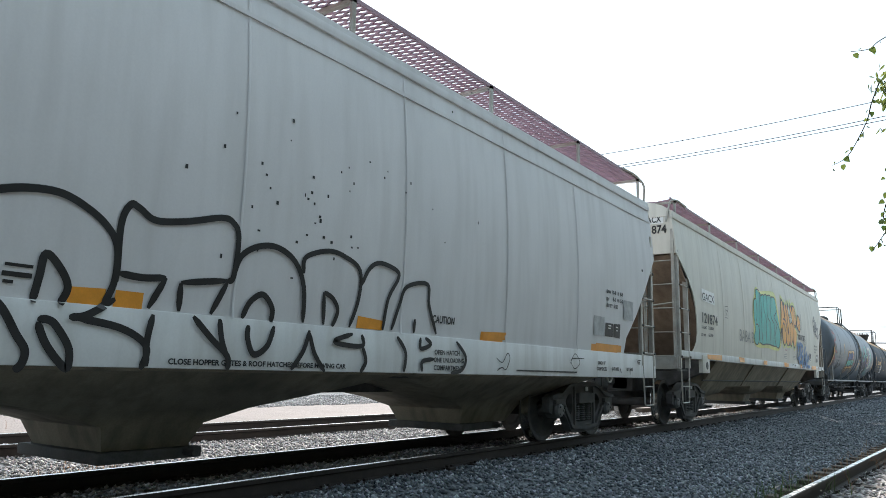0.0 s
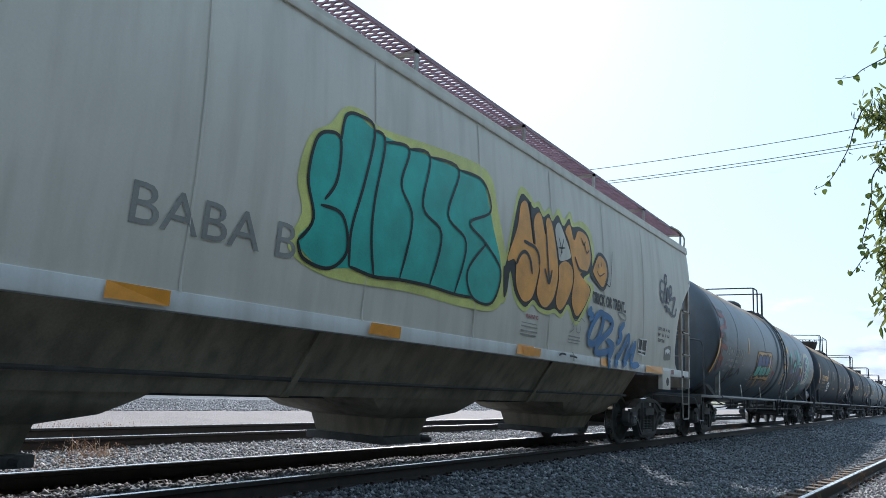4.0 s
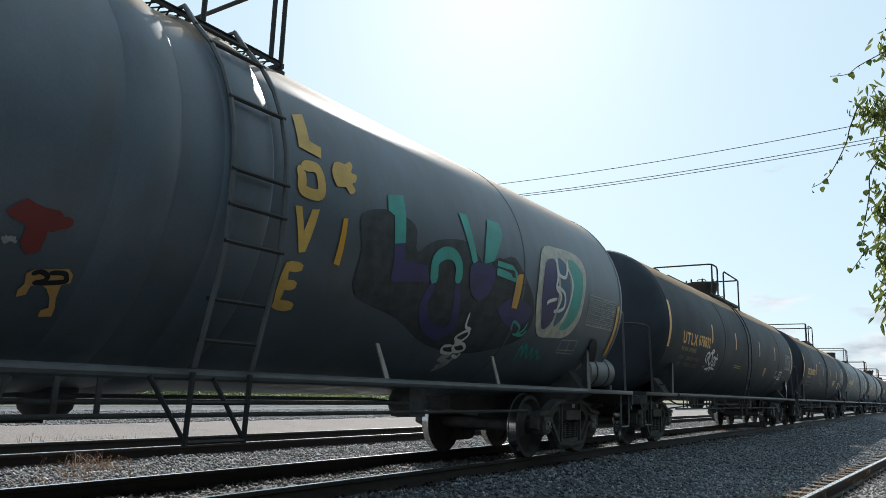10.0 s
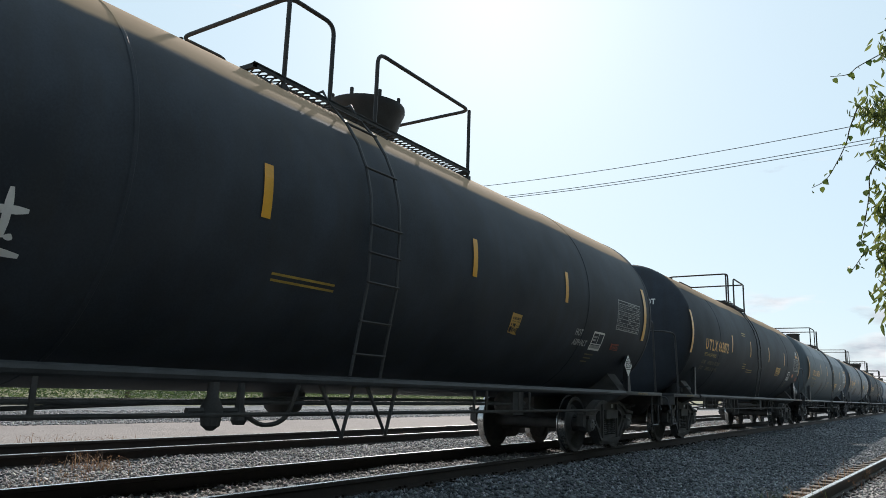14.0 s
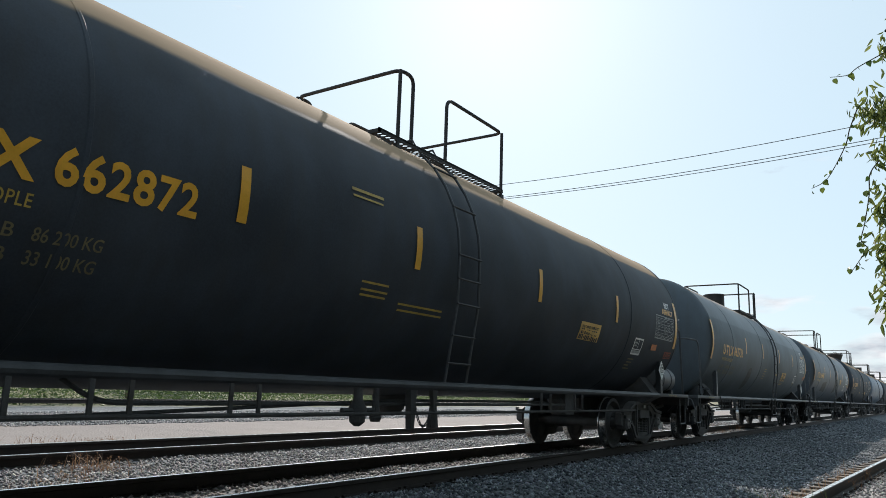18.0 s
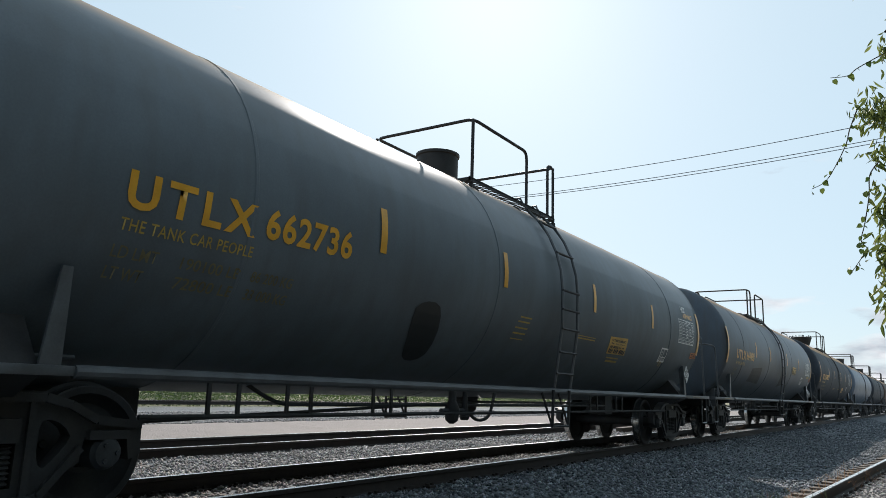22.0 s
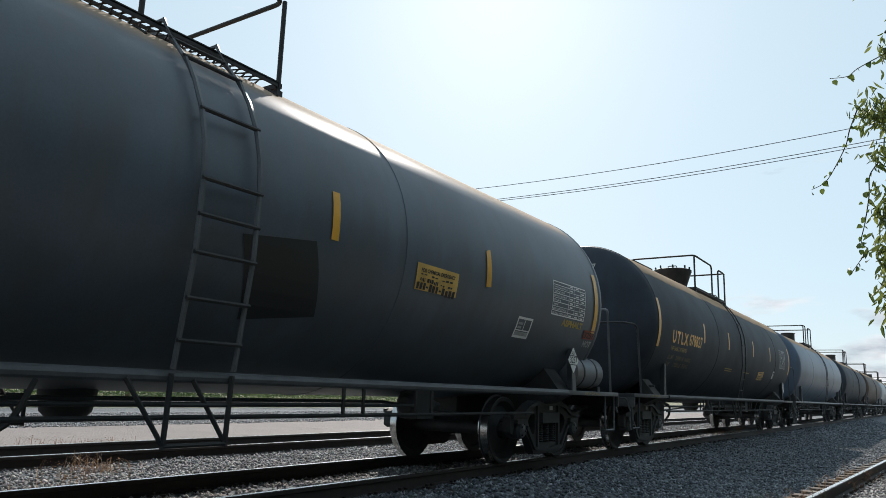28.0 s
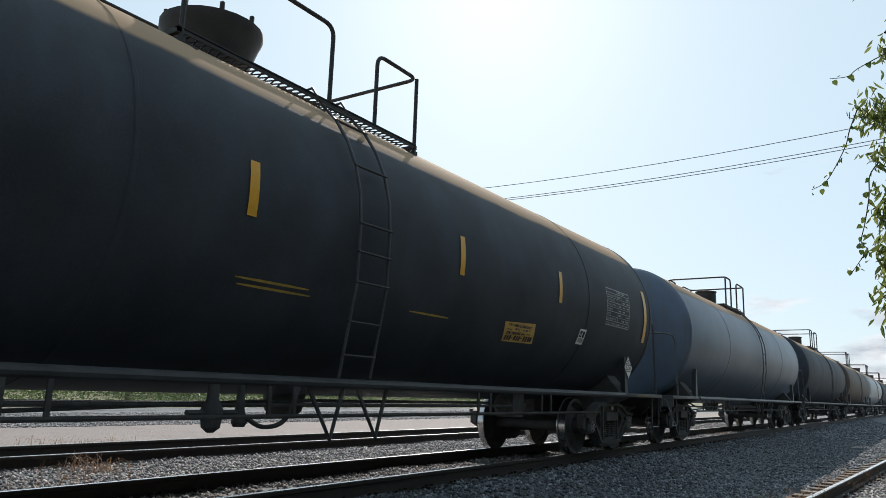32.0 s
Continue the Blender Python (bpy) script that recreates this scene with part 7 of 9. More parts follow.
fill(T["A"][0], T["A"][1], "stencil_cream", [(5.75, 2.88), (6.31, 3.0), (6.98, 3.01), (7.22, 2.82), (7.15, 2.4), (7.07, 2.01), (6.84, 1.78), (6.41, 1.73), (5.88, 1.76), (5.58, 2.25)], "white sprayed halo", 0.008, True, "graffiti")
fill(T["A"][0], T["A"][1], "violet", [(5.84, 2.73), (6.11, 2.8), (6.15, 2.64), (6.22, 2.41), (6.24, 2.13), (6.18, 1.9), (5.97, 1.83), (5.74, 2.19), (5.74, 2.5)], "violet painted letter", 0.012, True, "graffiti")
fill(T["A"][0], T["A"][1], "steel", [(6.23, 2.82), (6.49, 2.79), (6.6, 2.58), (6.61, 2.25), (6.52, 2.04), (6.31, 1.88), (6.28, 2.06), (6.31, 2.34)], "blue painted letter", 0.012, True, "graffiti")
fill(T["A"][0], T["A"][1], "teal_dull", [(6.61, 2.88), (6.92, 2.85), (7.08, 2.7), (7.05, 2.39), (6.96, 2.09), (6.76, 1.89), (6.51, 1.86), (6.63, 2.05), (6.69, 2.39), (6.66, 2.68)], "teal painted letter", 0.012, True, "graffiti")
tag(T["A"][0], T["A"][1], "white", 0.05, [[(6.18, 2.82), (6.18, 2.56), (6.15, 2.4), (6.32, 2.3), (6.25, 2.11), (6.16, 2.07)], [(6.56, 2.85), (6.45, 2.6), (6.25, 2.59), (6.19, 2.66)], [(6.18, 2.42), (6.42, 2.35), (6.46, 2.16), (6.27, 2.08)], [(6.49, 2.77), (6.68, 2.55), (6.62, 2.22), (6.48, 1.94)], [(6.19, 2.25), (5.96, 2.19), (5.91, 2.14)]], "white painted outline", 0.016)
tag(T["A"][0], T["A"][1], "teal_dull", 0.03, [[(5.75, 1.36), (5.68, 1.57), (5.86, 1.43), (5.78, 1.59), (6.04, 1.42), (6.0, 1.56), (6.19, 1.41), (6.17, 1.54), (6.39, 1.42), (6.41, 1.47)]], "thin green sprayed signature", 0.012)
tag(T["A"][0], T["A"][1], "white", 0.035, [[(4.07, 1.84), (4.11, 1.69), (4.24, 1.66), (4.13, 1.62), (4.03, 1.55), (4.17, 1.52), (4.26, 1.59), (4.22, 1.66)], [(4.21, 1.48), (4.09, 1.46), (4.22, 1.4), (4.37, 1.43), (4.28, 1.49), (4.07, 1.5)], [(4.07, 1.46), (3.91, 1.44), (3.97, 1.38), (4.17, 1.38), (4.14, 1.43)], [(4.35, 1.39), (4.34, 1.34), (4.21, 1.36)]], "white sprayed coil", 0.016)
tag(T["A"][0], T["A"][1], "white_dull", 0.05, [[(4.19, 1.35), (4.02, 1.31), (4.26, 1.27), (4.09, 1.22)], [(4.29, 1.33), (4.24, 1.24), (4.1, 1.17)]], "white sprayed coil", 0.014)
fill(T["A"][0], T["A"][1], "ochre", [(-0.87, 1.57), (-0.83, 1.6), (-0.63, 1.63), (-0.59, 1.6), (-0.58, 1.55), (-0.63, 1.53), (-0.63, 1.51), (-0.62, 1.45), (-0.59, 1.39), (-0.58, 1.34), (-0.66, 1.33), (-0.67, 1.37), (-0.63, 1.39), (-0.66, 1.45), (-0.71, 1.5), (-0.76, 1.52), (-0.81, 1.5), (-0.81, 1.45), (-0.86, 1.43), (-0.87, 1.47), (-0.85, 1.51)], "ochre dripping tag", 0.012, False, "graffiti")
tag(T["A"][0], T["A"][1], "ink", 0.03, [[(-0.84, 1.57), (-0.79, 1.59), (-0.74, 1.57), (-0.75, 1.54), (-0.81, 1.52)], [(-0.74, 1.59), (-0.65, 1.6), (-0.62, 1.57), (-0.63, 1.55), (-0.79, 1.52)]], "", 0.016)
tag(T["A"][0], T["A"][1], "red_dull", 0.13, [[(-1.07, 1.94), (-1.04, 1.92), (-0.92, 1.89), (-0.78, 1.89)], [(-0.79, 1.92), (-0.77, 1.85)], [(-0.93, 1.88), (-0.91, 1.78), (-0.92, 1.74), (-0.87, 1.77)]], "red sprayed scrawl", 0.01)
tag(T["A"][0], T["A"][1], "white_dull", 0.018, [[(-1.09, 1.75), (-1.06, 1.72), (-1.07, 1.76)], [(-1.05, 1.72), (-1.05, 1.75), (-1.03, 1.75), (-1.04, 1.73)], [(-1.02, 1.73), (-1.02, 1.76), (-1.02, 1.74), (-1.0, 1.73)]], "small chalk scribble", 0.012)
fill(T["A"][0], T["A"][1], "ink", [(7.76, 1.77), (7.98, 1.78), (8.32, 1.5), (8.57, 1.2), (8.03, 1.42)], "", 0.03, True, "graffiti")
tag(T["A"][0], T["A"][1], "white_dull", 0.02, [[(6.76, 1.72), (7.31, 1.75)],
    [(7.31, 1.75), (7.35, 1.55)],
    [(7.35, 1.55), (6.79, 1.54)],
    [(6.79, 1.54), (6.76, 1.72)],
    [(6.79, 1.58), (7.34, 1.6)],
    [(7.03, 1.73), (7.1, 1.54)]], "small ruled test panel", 0.012)
tag(T["A"][0], T["A"][1], "red_dull", 0.11, [[(-8.72, 3.34), (-8.62, 3.1), (-8.42, 3.04), (-8.15, 3.07), (-7.96, 2.96)],
    [(-8.81, 2.67), (-8.39, 2.76), (-7.99, 2.78)],
    [(-8.74, 2.45), (-8.64, 2.59), (-8.53, 2.47)],
    [(-8.76, 2.27), (-8.42, 2.27), (-8, 2.24)],
    [(-8.56, 2.27), (-8.52, 1.99), (-8.43, 1.64)],
    [(-8.67, 1.96), (-8.17, 1.98)],
    [(-8.23, 1.96), (-8.15, 1.75)],
    [(-7.96, 2.96), (-8.24, 2.79)]], "red sprayed figure", 0.01)
tag(T["A"][0], T["A"][1], "ink", 0.09, [[(-8.59, 3.19), (-8.27, 3.16), (-7.99, 3.18)],
    [(-8.47, 2.19), (-8.42, 1.98), (-8.33, 1.65)],
    [(-8.54, 2.57), (-8.42, 2.42), (-8.32, 2.6), (-8.15, 2.38)],
    [(-8.85, 2.25), (-8.71, 2.36), (-8.21, 2.29), (-7.98, 2.18)]], "", 0.009)
fill(T["A"][0], T["A"][1], "yellow", [(-8.87, 2.43), (-8.74, 2.44), (-8.75, 2.11), (-8.77, 1.83), (-8.78, 1.58), (-8.89, 1.59), (-8.89, 1.86), (-8.86, 2.14)], "long yellow reflective strip", 0.014, False, "reflector")
word(T["A"][0], T["A"][1], "white_dull", "ADMX", -7.94, 2.1, 0.2, 0.88, "pale stencilled reporting mark", 0.004, 0.009, 1.45)
word(T["A"][0], T["A"][1], "white_dull", "28362", -6.81, 2.1, 0.22, 0.98, "pale stencilled car number", 0.004, 0.009, 1.45)
word(T["A"][0], T["A"][1], "white_dull", "LD LMT", -7.69, 1.94, 0.06, 0.29, "small stencilled weights", 0.002)
word(T["A"][0], T["A"][1], "white_dull", "206400 LB", -7.33, 1.94, 0.07, 0.4, "small stencilled weights", 0.002)
word(T["A"][0], T["A"][1], "white_dull", "93600 KG", -6.8, 1.94, 0.08, 0.36, "small stencilled weights", 0.002)
word(T["A"][0], T["A"][1], "white_dull", "LT WT", -7.69, 1.8, 0.07, 0.24, "small stencilled weights", 0.002)
word(T["A"][0], T["A"][1], "white_dull", "3600 LB", -7.21, 1.8, 0.07, 0.29, "small stencilled weights", 0.002)
word(T["A"][0], T["A"][1], "white_dull", "36100 KG", -6.79, 1.8, 0.07, 0.35, "small stencilled weights", 0.002)
word(T["A"][0], T["A"][1], "white_dull", "NEW 12-9", -7.67, 1.66, 0.06, 0.37, "small stencilled weights", 0.002)
tag(T["A"][0], T["A"][1], "white_dull", 0.014, [[(-5.84, 2.1), (-5.61, 2.1)],
    [(-5.61, 2.1), (-5.57, 1.91)],
    [(-5.57, 1.91), (-5.82, 1.91)],
    [(-5.82, 1.91), (-5.84, 2.1)]], "", 0.012)
tag(T["A"][0], T["A"][1], "soot", 0.09, [[(-7.13, 1.39), (-7.03, 1.5), (-6.78, 1.4), (-7.1, 1.58), (-7, 1.71)],
    [(-6.91, 1.67), (-6.62, 1.76), (-6.75, 1.55), (-6.31, 1.64)],
    [(-6.2, 1.6), (-6.01, 1.78), (-5.74, 1.65)]], "faded dark scrawl", 0.007)
fill(T["A"][0], T["A"][1], "yellow", [(8.53, 2.4), (8.64, 2.42), (8.63, 2.24), (8.62, 1.94), (8.66, 1.59), (8.55, 1.6), (8.53, 1.84), (8.53, 2.17)], "long yellow reflective strip", 0.012, False, "reflector")
fill(T["A"][0], T["A"][1], "white_dull", [(7.81, 1.78), (7.95, 1.78), (8.02, 1.68), (8.01, 1.6), (8.17, 1.5), (8.38, 1.4), (8.48, 1.27), (8.09, 1.25), (7.93, 1.35), (7.94, 1.53)], "pale splash of paint", 0.006, True, "graffiti")
fill(hopB, skB, "maroon", [(7.97, 1.49), (8.15, 1.5), (8.15, 1.4), (7.97, 1.4)], "faded pink label", 0.012, False, "label")
fill(hopB, skB, "grey_smudge", [(7.49, 1.9), (7.67, 1.95), (7.91, 1.97), (7.94, 1.82), (7.93, 1.7), (7.7, 1.67), (7.5, 1.67), (7.49, 1.81)], "dark smudge of old adhesive", 0.005, True, "paint_patch")
fill(hopB, skB, "white", [(7.54, 1.82), (7.57, 1.88), (7.66, 1.89), (7.71, 1.91), (7.83, 1.89), (7.86, 1.88), (7.84, 1.78), (7.79, 1.83), (7.7, 1.79), (7.66, 1.82), (7.6, 1.83), (7.57, 1.77)], "torn white sticker", 0.008, False, "sticker")
# tags and tables of the black and grey tank cars
tag(T["B"][0], T["B"][1], "white", 0.05, [[(-4.58, 1.81), (-4.69, 1.89), (-4.64, 2), (-4.5, 2.02), (-4.41, 1.97), (-4.5, 1.85)],
    [(-4.53, 1.95), (-4.46, 1.75)],
    [(-4.34, 2.02), (-4.36, 1.86), (-4.17, 1.75), (-4.09, 1.86), (-4.21, 2), (-4.34, 2.02)],
    [(-4.26, 2.06), (-4.19, 2.1), (-4.05, 2.09), (-4.15, 2.03), (-4.26, 2.06)],
    [(-4, 1.95), (-3.94, 1.72)],
    [(-4, 1.95), (-3.82, 1.92), (-3.81, 1.78), (-3.94, 1.74)],
    [(-3.71, 2.04), (-3.69, 1.75)],
    [(-3.82, 1.9), (-3.58, 1.92)],
    [(-4.41, 1.64), (-4.13, 1.66), (-4.18, 1.6)],
    [(-4.18, 1.6), (-4.07, 1.7), (-3.9, 1.61)],
    [(-4.03, 1.7), (-3.55, 1.66)]], "white sprayed tag with a halo", 0.012)
fill(T["B"][0], T["B"][1], "white", [(-4.63, 1.69), (-4.61, 1.71), (-4.58, 1.68), (-4.61, 1.67)], "", 0.012, True, "graffiti")
fill(T["B"][0], T["B"][1], "white", [(-4.56, 1.71), (-4.54, 1.72), (-4.51, 1.7), (-4.54, 1.68)], "", 0.012, True, "graffiti")
fill(T["B"][0], T["B"][1], "white", [(-3.76, 1.75), (-3.73, 1.76), (-3.7, 1.73), (-3.73, 1.72)], "", 0.012, True, "graffiti")
fill(T["B"][0], T["B"][1], "white", [(-3.68, 1.76), (-3.64, 1.78), (-3.62, 1.75), (-3.65, 1.74)], "", 0.012, True, "graffiti")
fill(T["B"][0], T["B"][1], "gold", [(2.54, 1.96), (2.81, 1.95), (2.82, 1.69), (2.57, 1.71)], "yellow emergency notice panel", 0.008, False, "notice_panel")
decal(T["B"][1], "notice_text", bars([(2.58, 1.85, 0.01, 0.02), (2.6, 1.85, 0.01, 0.02), (2.64, 1.85, 0.02, 0.012), (2.67, 1.85, 0.01, 0.012), (2.72, 1.85, 0.01, 0.012), (2.74, 1.85, 0.02, 0.012), (2.76, 1.85, 0.02, 0.012), (2.58, 1.8, 0.01, 0.03), (2.59, 1.8, 0.01, 0.03), (2.6, 1.8, 0, 0.03), (2.61, 1.8, 0, 0.03), (2.63, 1.8, 0, 0.03), (2.63, 1.8, 0.01, 0.03), (2.64, 1.8, 0.01, 0.03), (2.65, 1.8, 0.01, 0.03), (2.66, 1.8, 0.01, 0.03), (2.67, 1.8, 0.01, 0.03), (2.68, 1.79, 0.01, 0.04), (2.69, 1.79, 0.01, 0.04), (2.71, 1.8, 0.01, 0.012), (2.73, 1.8, 0.01, 0.012), (2.76, 1.8, 0.01, 0.012), (2.78, 1.8, 0.01, 0.012), (2.57, 1.73, 0.02, 0.06), (2.59, 1.72, 0.02, 0.06), (2.61, 1.72, 0.02, 0.07), (2.65, 1.72, 0.02, 0.07), (2.68, 1.72, 0.01, 0.06), (2.7, 1.72, 0.01, 0.06), (2.74, 1.72, 0.01, 0.06), (2.76, 1.72, 0.01, 0.06), (2.78, 1.71, 0.02, 0.07), (2.8, 1.71, 0.02, 0.07), (2.63, 1.75, 0.02, 0.012), (2.71, 1.74, 0.02, 0.02)]), "ink", T["B"][0], "", 0.013)
word(T["B"][0], T["B"][1], "ink", "FOR CHEMICAL EMERGENCY", 2.57, 1.88, 0.03, 0.22, "", 0.002, 0.013)
fill(T["C"][0], T["C"][1], "gold", [(2.85, 2.07), (3.65, 2.07), (3.66, 1.79), (2.84, 1.8)], "yellow emergency notice panel", 0.008, False, "notice_panel")
decal(T["C"][1], "notice_text", bars([(2.91, 1.95, 0.05, 0.02), (2.98, 1.95, 0.04, 0.02), (3.11, 1.95, 0.05, 0.012), (3.18, 1.95, 0.05, 0.012), (3.32, 1.94, 0.06, 0.012), (3.4, 1.94, 0.05, 0.02), (3.48, 1.94, 0.05, 0.02), (2.91, 1.89, 0.02, 0.04), (2.93, 1.89, 0.02, 0.04), (2.96, 1.89, 0.02, 0.04), (2.99, 1.89, 0.01, 0.04), (3.04, 1.89, 0.02, 0.04), (3.06, 1.89, 0.02, 0.04), (3.09, 1.89, 0.02, 0.03), (3.12, 1.89, 0.02, 0.03), (3.14, 1.89, 0.02, 0.03), (3.17, 1.88, 0.02, 0.03), (3.2, 1.88, 0.02, 0.04), (3.23, 1.88, 0.02, 0.04), (3.29, 1.89, 0.04, 0.012), (3.34, 1.88, 0.04, 0.012), (3.45, 1.88, 0.03, 0.02), (3.5, 1.88, 0.04, 0.02), (2.87, 1.81, 0.04, 0.07), (2.92, 1.81, 0.04, 0.07), (2.98, 1.81, 0.04, 0.07), (3.1, 1.8, 0.04, 0.07), (3.16, 1.8, 0.04, 0.07), (3.22, 1.8, 0.04, 0.07), (3.35, 1.79, 0.04, 0.08), (3.41, 1.79, 0.05, 0.07), (3.48, 1.78, 0.05, 0.07), (3.55, 1.78, 0.05, 0.08), (3.04, 1.83, 0.04, 0.02), (3.28, 1.82, 0.05, 0.02)]), "ink", T["C"][0], "", 0.013)
word(T["C"][0], T["C"][1], "ink", "FOR CHEMICAL EMERGENCY", 2.91, 1.98, 0.04, 0.66, "", 0.002, 0.013)
fill(T["D"][0], T["D"][1], "gold", [(2.37, 1.95), (3.2, 1.97), (3.28, 1.68), (2.44, 1.67)], "yellow emergency notice panel", 0.008, False, "notice_panel")
decal(T["D"][1], "notice_text", bars([(2.47, 1.84, 0.05, 0.02), (2.54, 1.84, 0.05, 0.012), (2.68, 1.84, 0.05, 0.012), (2.75, 1.84, 0.05, 0.012), (2.9, 1.84, 0.05, 0.012), (2.97, 1.84, 0.06, 0.012), (3.05, 1.84, 0.05, 0.012), (2.48, 1.77, 0.02, 0.04), (2.51, 1.77, 0.02, 0.04), (2.54, 1.77, 0.02, 0.04), (2.56, 1.77, 0.02, 0.04), (2.62, 1.77, 0.02, 0.04), (2.65, 1.77, 0.02, 0.04), (2.67, 1.77, 0.02, 0.04), (2.7, 1.77, 0.02, 0.04), (2.73, 1.77, 0.02, 0.04), (2.76, 1.77, 0.02, 0.04), (2.79, 1.77, 0.02, 0.04), (2.82, 1.77, 0.02, 0.04), (2.88, 1.78, 0.04, 0.02), (2.93, 1.78, 0.04, 0.02), (3.04, 1.78, 0.03, 0.02), (3.09, 1.78, 0.04, 0.02), (2.47, 1.69, 0.04, 0.07), (2.53, 1.69, 0.04, 0.07), (2.59, 1.69, 0.04, 0.07), (2.71, 1.69, 0.05, 0.07), (2.78, 1.69, 0.04, 0.07), (2.84, 1.69, 0.05, 0.07), (2.97, 1.69, 0.05, 0.07), (3.04, 1.69, 0.04, 0.07), (3.1, 1.69, 0.05, 0.07), (3.17, 1.69, 0.05, 0.07), (2.64, 1.72, 0.04, 0.012), (2.89, 1.72, 0.05, 0.012)]), "ink", T["D"][0], "", 0.013)
word(T["D"][0], T["D"][1], "ink", "FOR CHEMICAL EMERGENCY", 2.46, 1.88, 0.04, 0.68, "", 0.002, 0.013)
fill(T["E"][0], T["E"][1], "gold", [(2.79, 2.28), (3.6, 2.27), (3.61, 2), (2.81, 2)], "yellow emergency notice panel", 0.008, False, "notice_panel")
decal(T["E"][1], "notice_text", bars([(2.87, 2.16, 0.04, 0.012), (2.93, 2.16, 0.05, 0.012), (3.07, 2.15, 0.05, 0.02), (3.14, 2.15, 0.05, 0.012), (3.28, 2.14, 0.05, 0.012), (3.35, 2.14, 0.06, 0.02), (3.43, 2.14, 0.06, 0.02), (2.87, 2.1, 0.02, 0.03), (2.9, 2.09, 0.01, 0.03), (2.92, 2.09, 0.02, 0.04), (2.95, 2.09, 0.01, 0.04), (3, 2.09, 0.02, 0.04), (3.02, 2.09, 0.02, 0.04), (3.05, 2.09, 0.02, 0.04), (3.08, 2.09, 0.02, 0.04), (3.1, 2.09, 0.02, 0.04), (3.13, 2.08, 0.02, 0.03), (3.16, 2.08, 0.02, 0.04), (3.19, 2.08, 0.02, 0.04), (3.26, 2.09, 0.03, 0.012), (3.31, 2.08, 0.03, 0.02), (3.41, 2.08, 0.04, 0.02), (3.46, 2.08, 0.04, 0.02), (2.83, 2.01, 0.04, 0.07), (2.89, 2.01, 0.04, 0.07), (2.95, 2.01, 0.04, 0.07), (3.06, 2, 0.05, 0.08), (3.12, 2, 0.05, 0.07), (3.19, 2, 0.04, 0.07), (3.31, 1.99, 0.05, 0.08), (3.38, 1.98, 0.05, 0.07), (3.45, 1.98, 0.05, 0.08), (3.52, 1.98, 0.05, 0.08), (3, 2.03, 0.04, 0.02), (3.25, 2.02, 0.04, 0.02)]), "ink", T["E"][0], "", 0.013)
word(T["E"][0], T["E"][1], "ink", "FOR CHEMICAL EMERGENCY", 2.87, 2.19, 0.04, 0.66, "", 0.002, 0.013)
fill(T["F"][0], T["F"][1], "gold", [(2.4, 1.86), (3.23, 1.9), (3.35, 1.64), (2.51, 1.62)], "yellow emergency notice panel", 0.008, False, "notice_panel")
decal(T["F"][1], "notice_text", bars([(2.51, 1.77, 0.05, 0.012), (2.58, 1.77, 0.05, 0.012), (2.72, 1.78, 0.05, 0.02), (2.79, 1.78, 0.06, 0.012), (2.94, 1.78, 0.05, 0.012), (3.01, 1.78, 0.06, 0.02), (3.09, 1.79, 0.05, 0.012), (2.53, 1.71, 0.02, 0.04), (2.56, 1.72, 0.02, 0.03), (2.59, 1.72, 0.02, 0.03), (2.61, 1.72, 0.02, 0.03), (2.67, 1.72, 0.02, 0.03), (2.7, 1.72, 0.02, 0.03), (2.72, 1.72, 0.02, 0.03), (2.75, 1.72, 0.02, 0.03), (2.78, 1.72, 0.02, 0.03), (2.81, 1.72, 0.02, 0.04), (2.84, 1.72, 0.02, 0.04), (2.87, 1.72, 0.02, 0.04), (2.93, 1.73, 0.04, 0.02), (2.98, 1.73, 0.04, 0.02), (3.08, 1.74, 0.04, 0.012), (3.13, 1.74, 0.04, 0.012), (2.53, 1.64, 0.04, 0.06), (2.59, 1.64, 0.04, 0.06), (2.65, 1.64, 0.04, 0.07), (2.77, 1.65, 0.05, 0.06), (2.84, 1.65, 0.04, 0.06), (2.9, 1.65, 0.04, 0.06), (3.03, 1.65, 0.04, 0.07), (3.09, 1.65, 0.05, 0.07), (3.16, 1.66, 0.05, 0.06), (3.22, 1.66, 0.05, 0.06), (2.69, 1.67, 0.05, 0.012), (2.95, 1.68, 0.04, 0.012)]), "ink", T["F"][0], "", 0.013)
word(T["F"][0], T["F"][1], "ink", "FOR CHEMICAL EMERGENCY", 2.5, 1.82, 0.03, 0.67, "", 0.002, 0.013)
data_table(T["A"][1], T["A"][0], 7.36, 1.99, 1.13, 0.47, "white_dull")
data_table(T["B"][1], T["B"][0], 6.15, 2.05, 1.12, 0.51, "white_dull")
data_table(T["C"][1], T["C"][0], 6.37, 2.08, 1.16, 0.46, "white_dull")
data_table(T["D"][1], T["D"][0], 6.16, 2.12, 1.15, 0.51, "white")
data_table(T["E"][1], T["E"][0], 6.09, 2.08, 1.16, 0.49, "white")
data_table(T["F"][1], T["F"][0], 5.63, 2.12, 1.08, 0.62, "white_dull")
test_box(T["F"][1], T["F"][0], 4.71, 1.74, 0.24, 0.23)
test_box(T["B"][1], T["B"][0], 5.30, 1.66, 0.45, 0.29)
test_box(T["C"][1], T["C"][0], 5.35, 1.71, 0.46, 0.30)
decal(T["C"][1], "small_lettering", bars([(5.36 + 0.03 * (i % 2), 1.62 - 0.055 * i, 0.30 - 0.04 * (i % 3), 0.022) for i in range(4)]), "faint", T["C"][0], "faded small stencil lines", 0.008)
decal(T["B"][1], "small_lettering", bars([(5.28 + 0.03 * (i % 2), 1.58 - 0.055 * i, 0.34 - 0.04 * (i % 3), 0.02) for i in range(3)]), "faint", T["B"][0], "faded small stencil lines", 0.008)
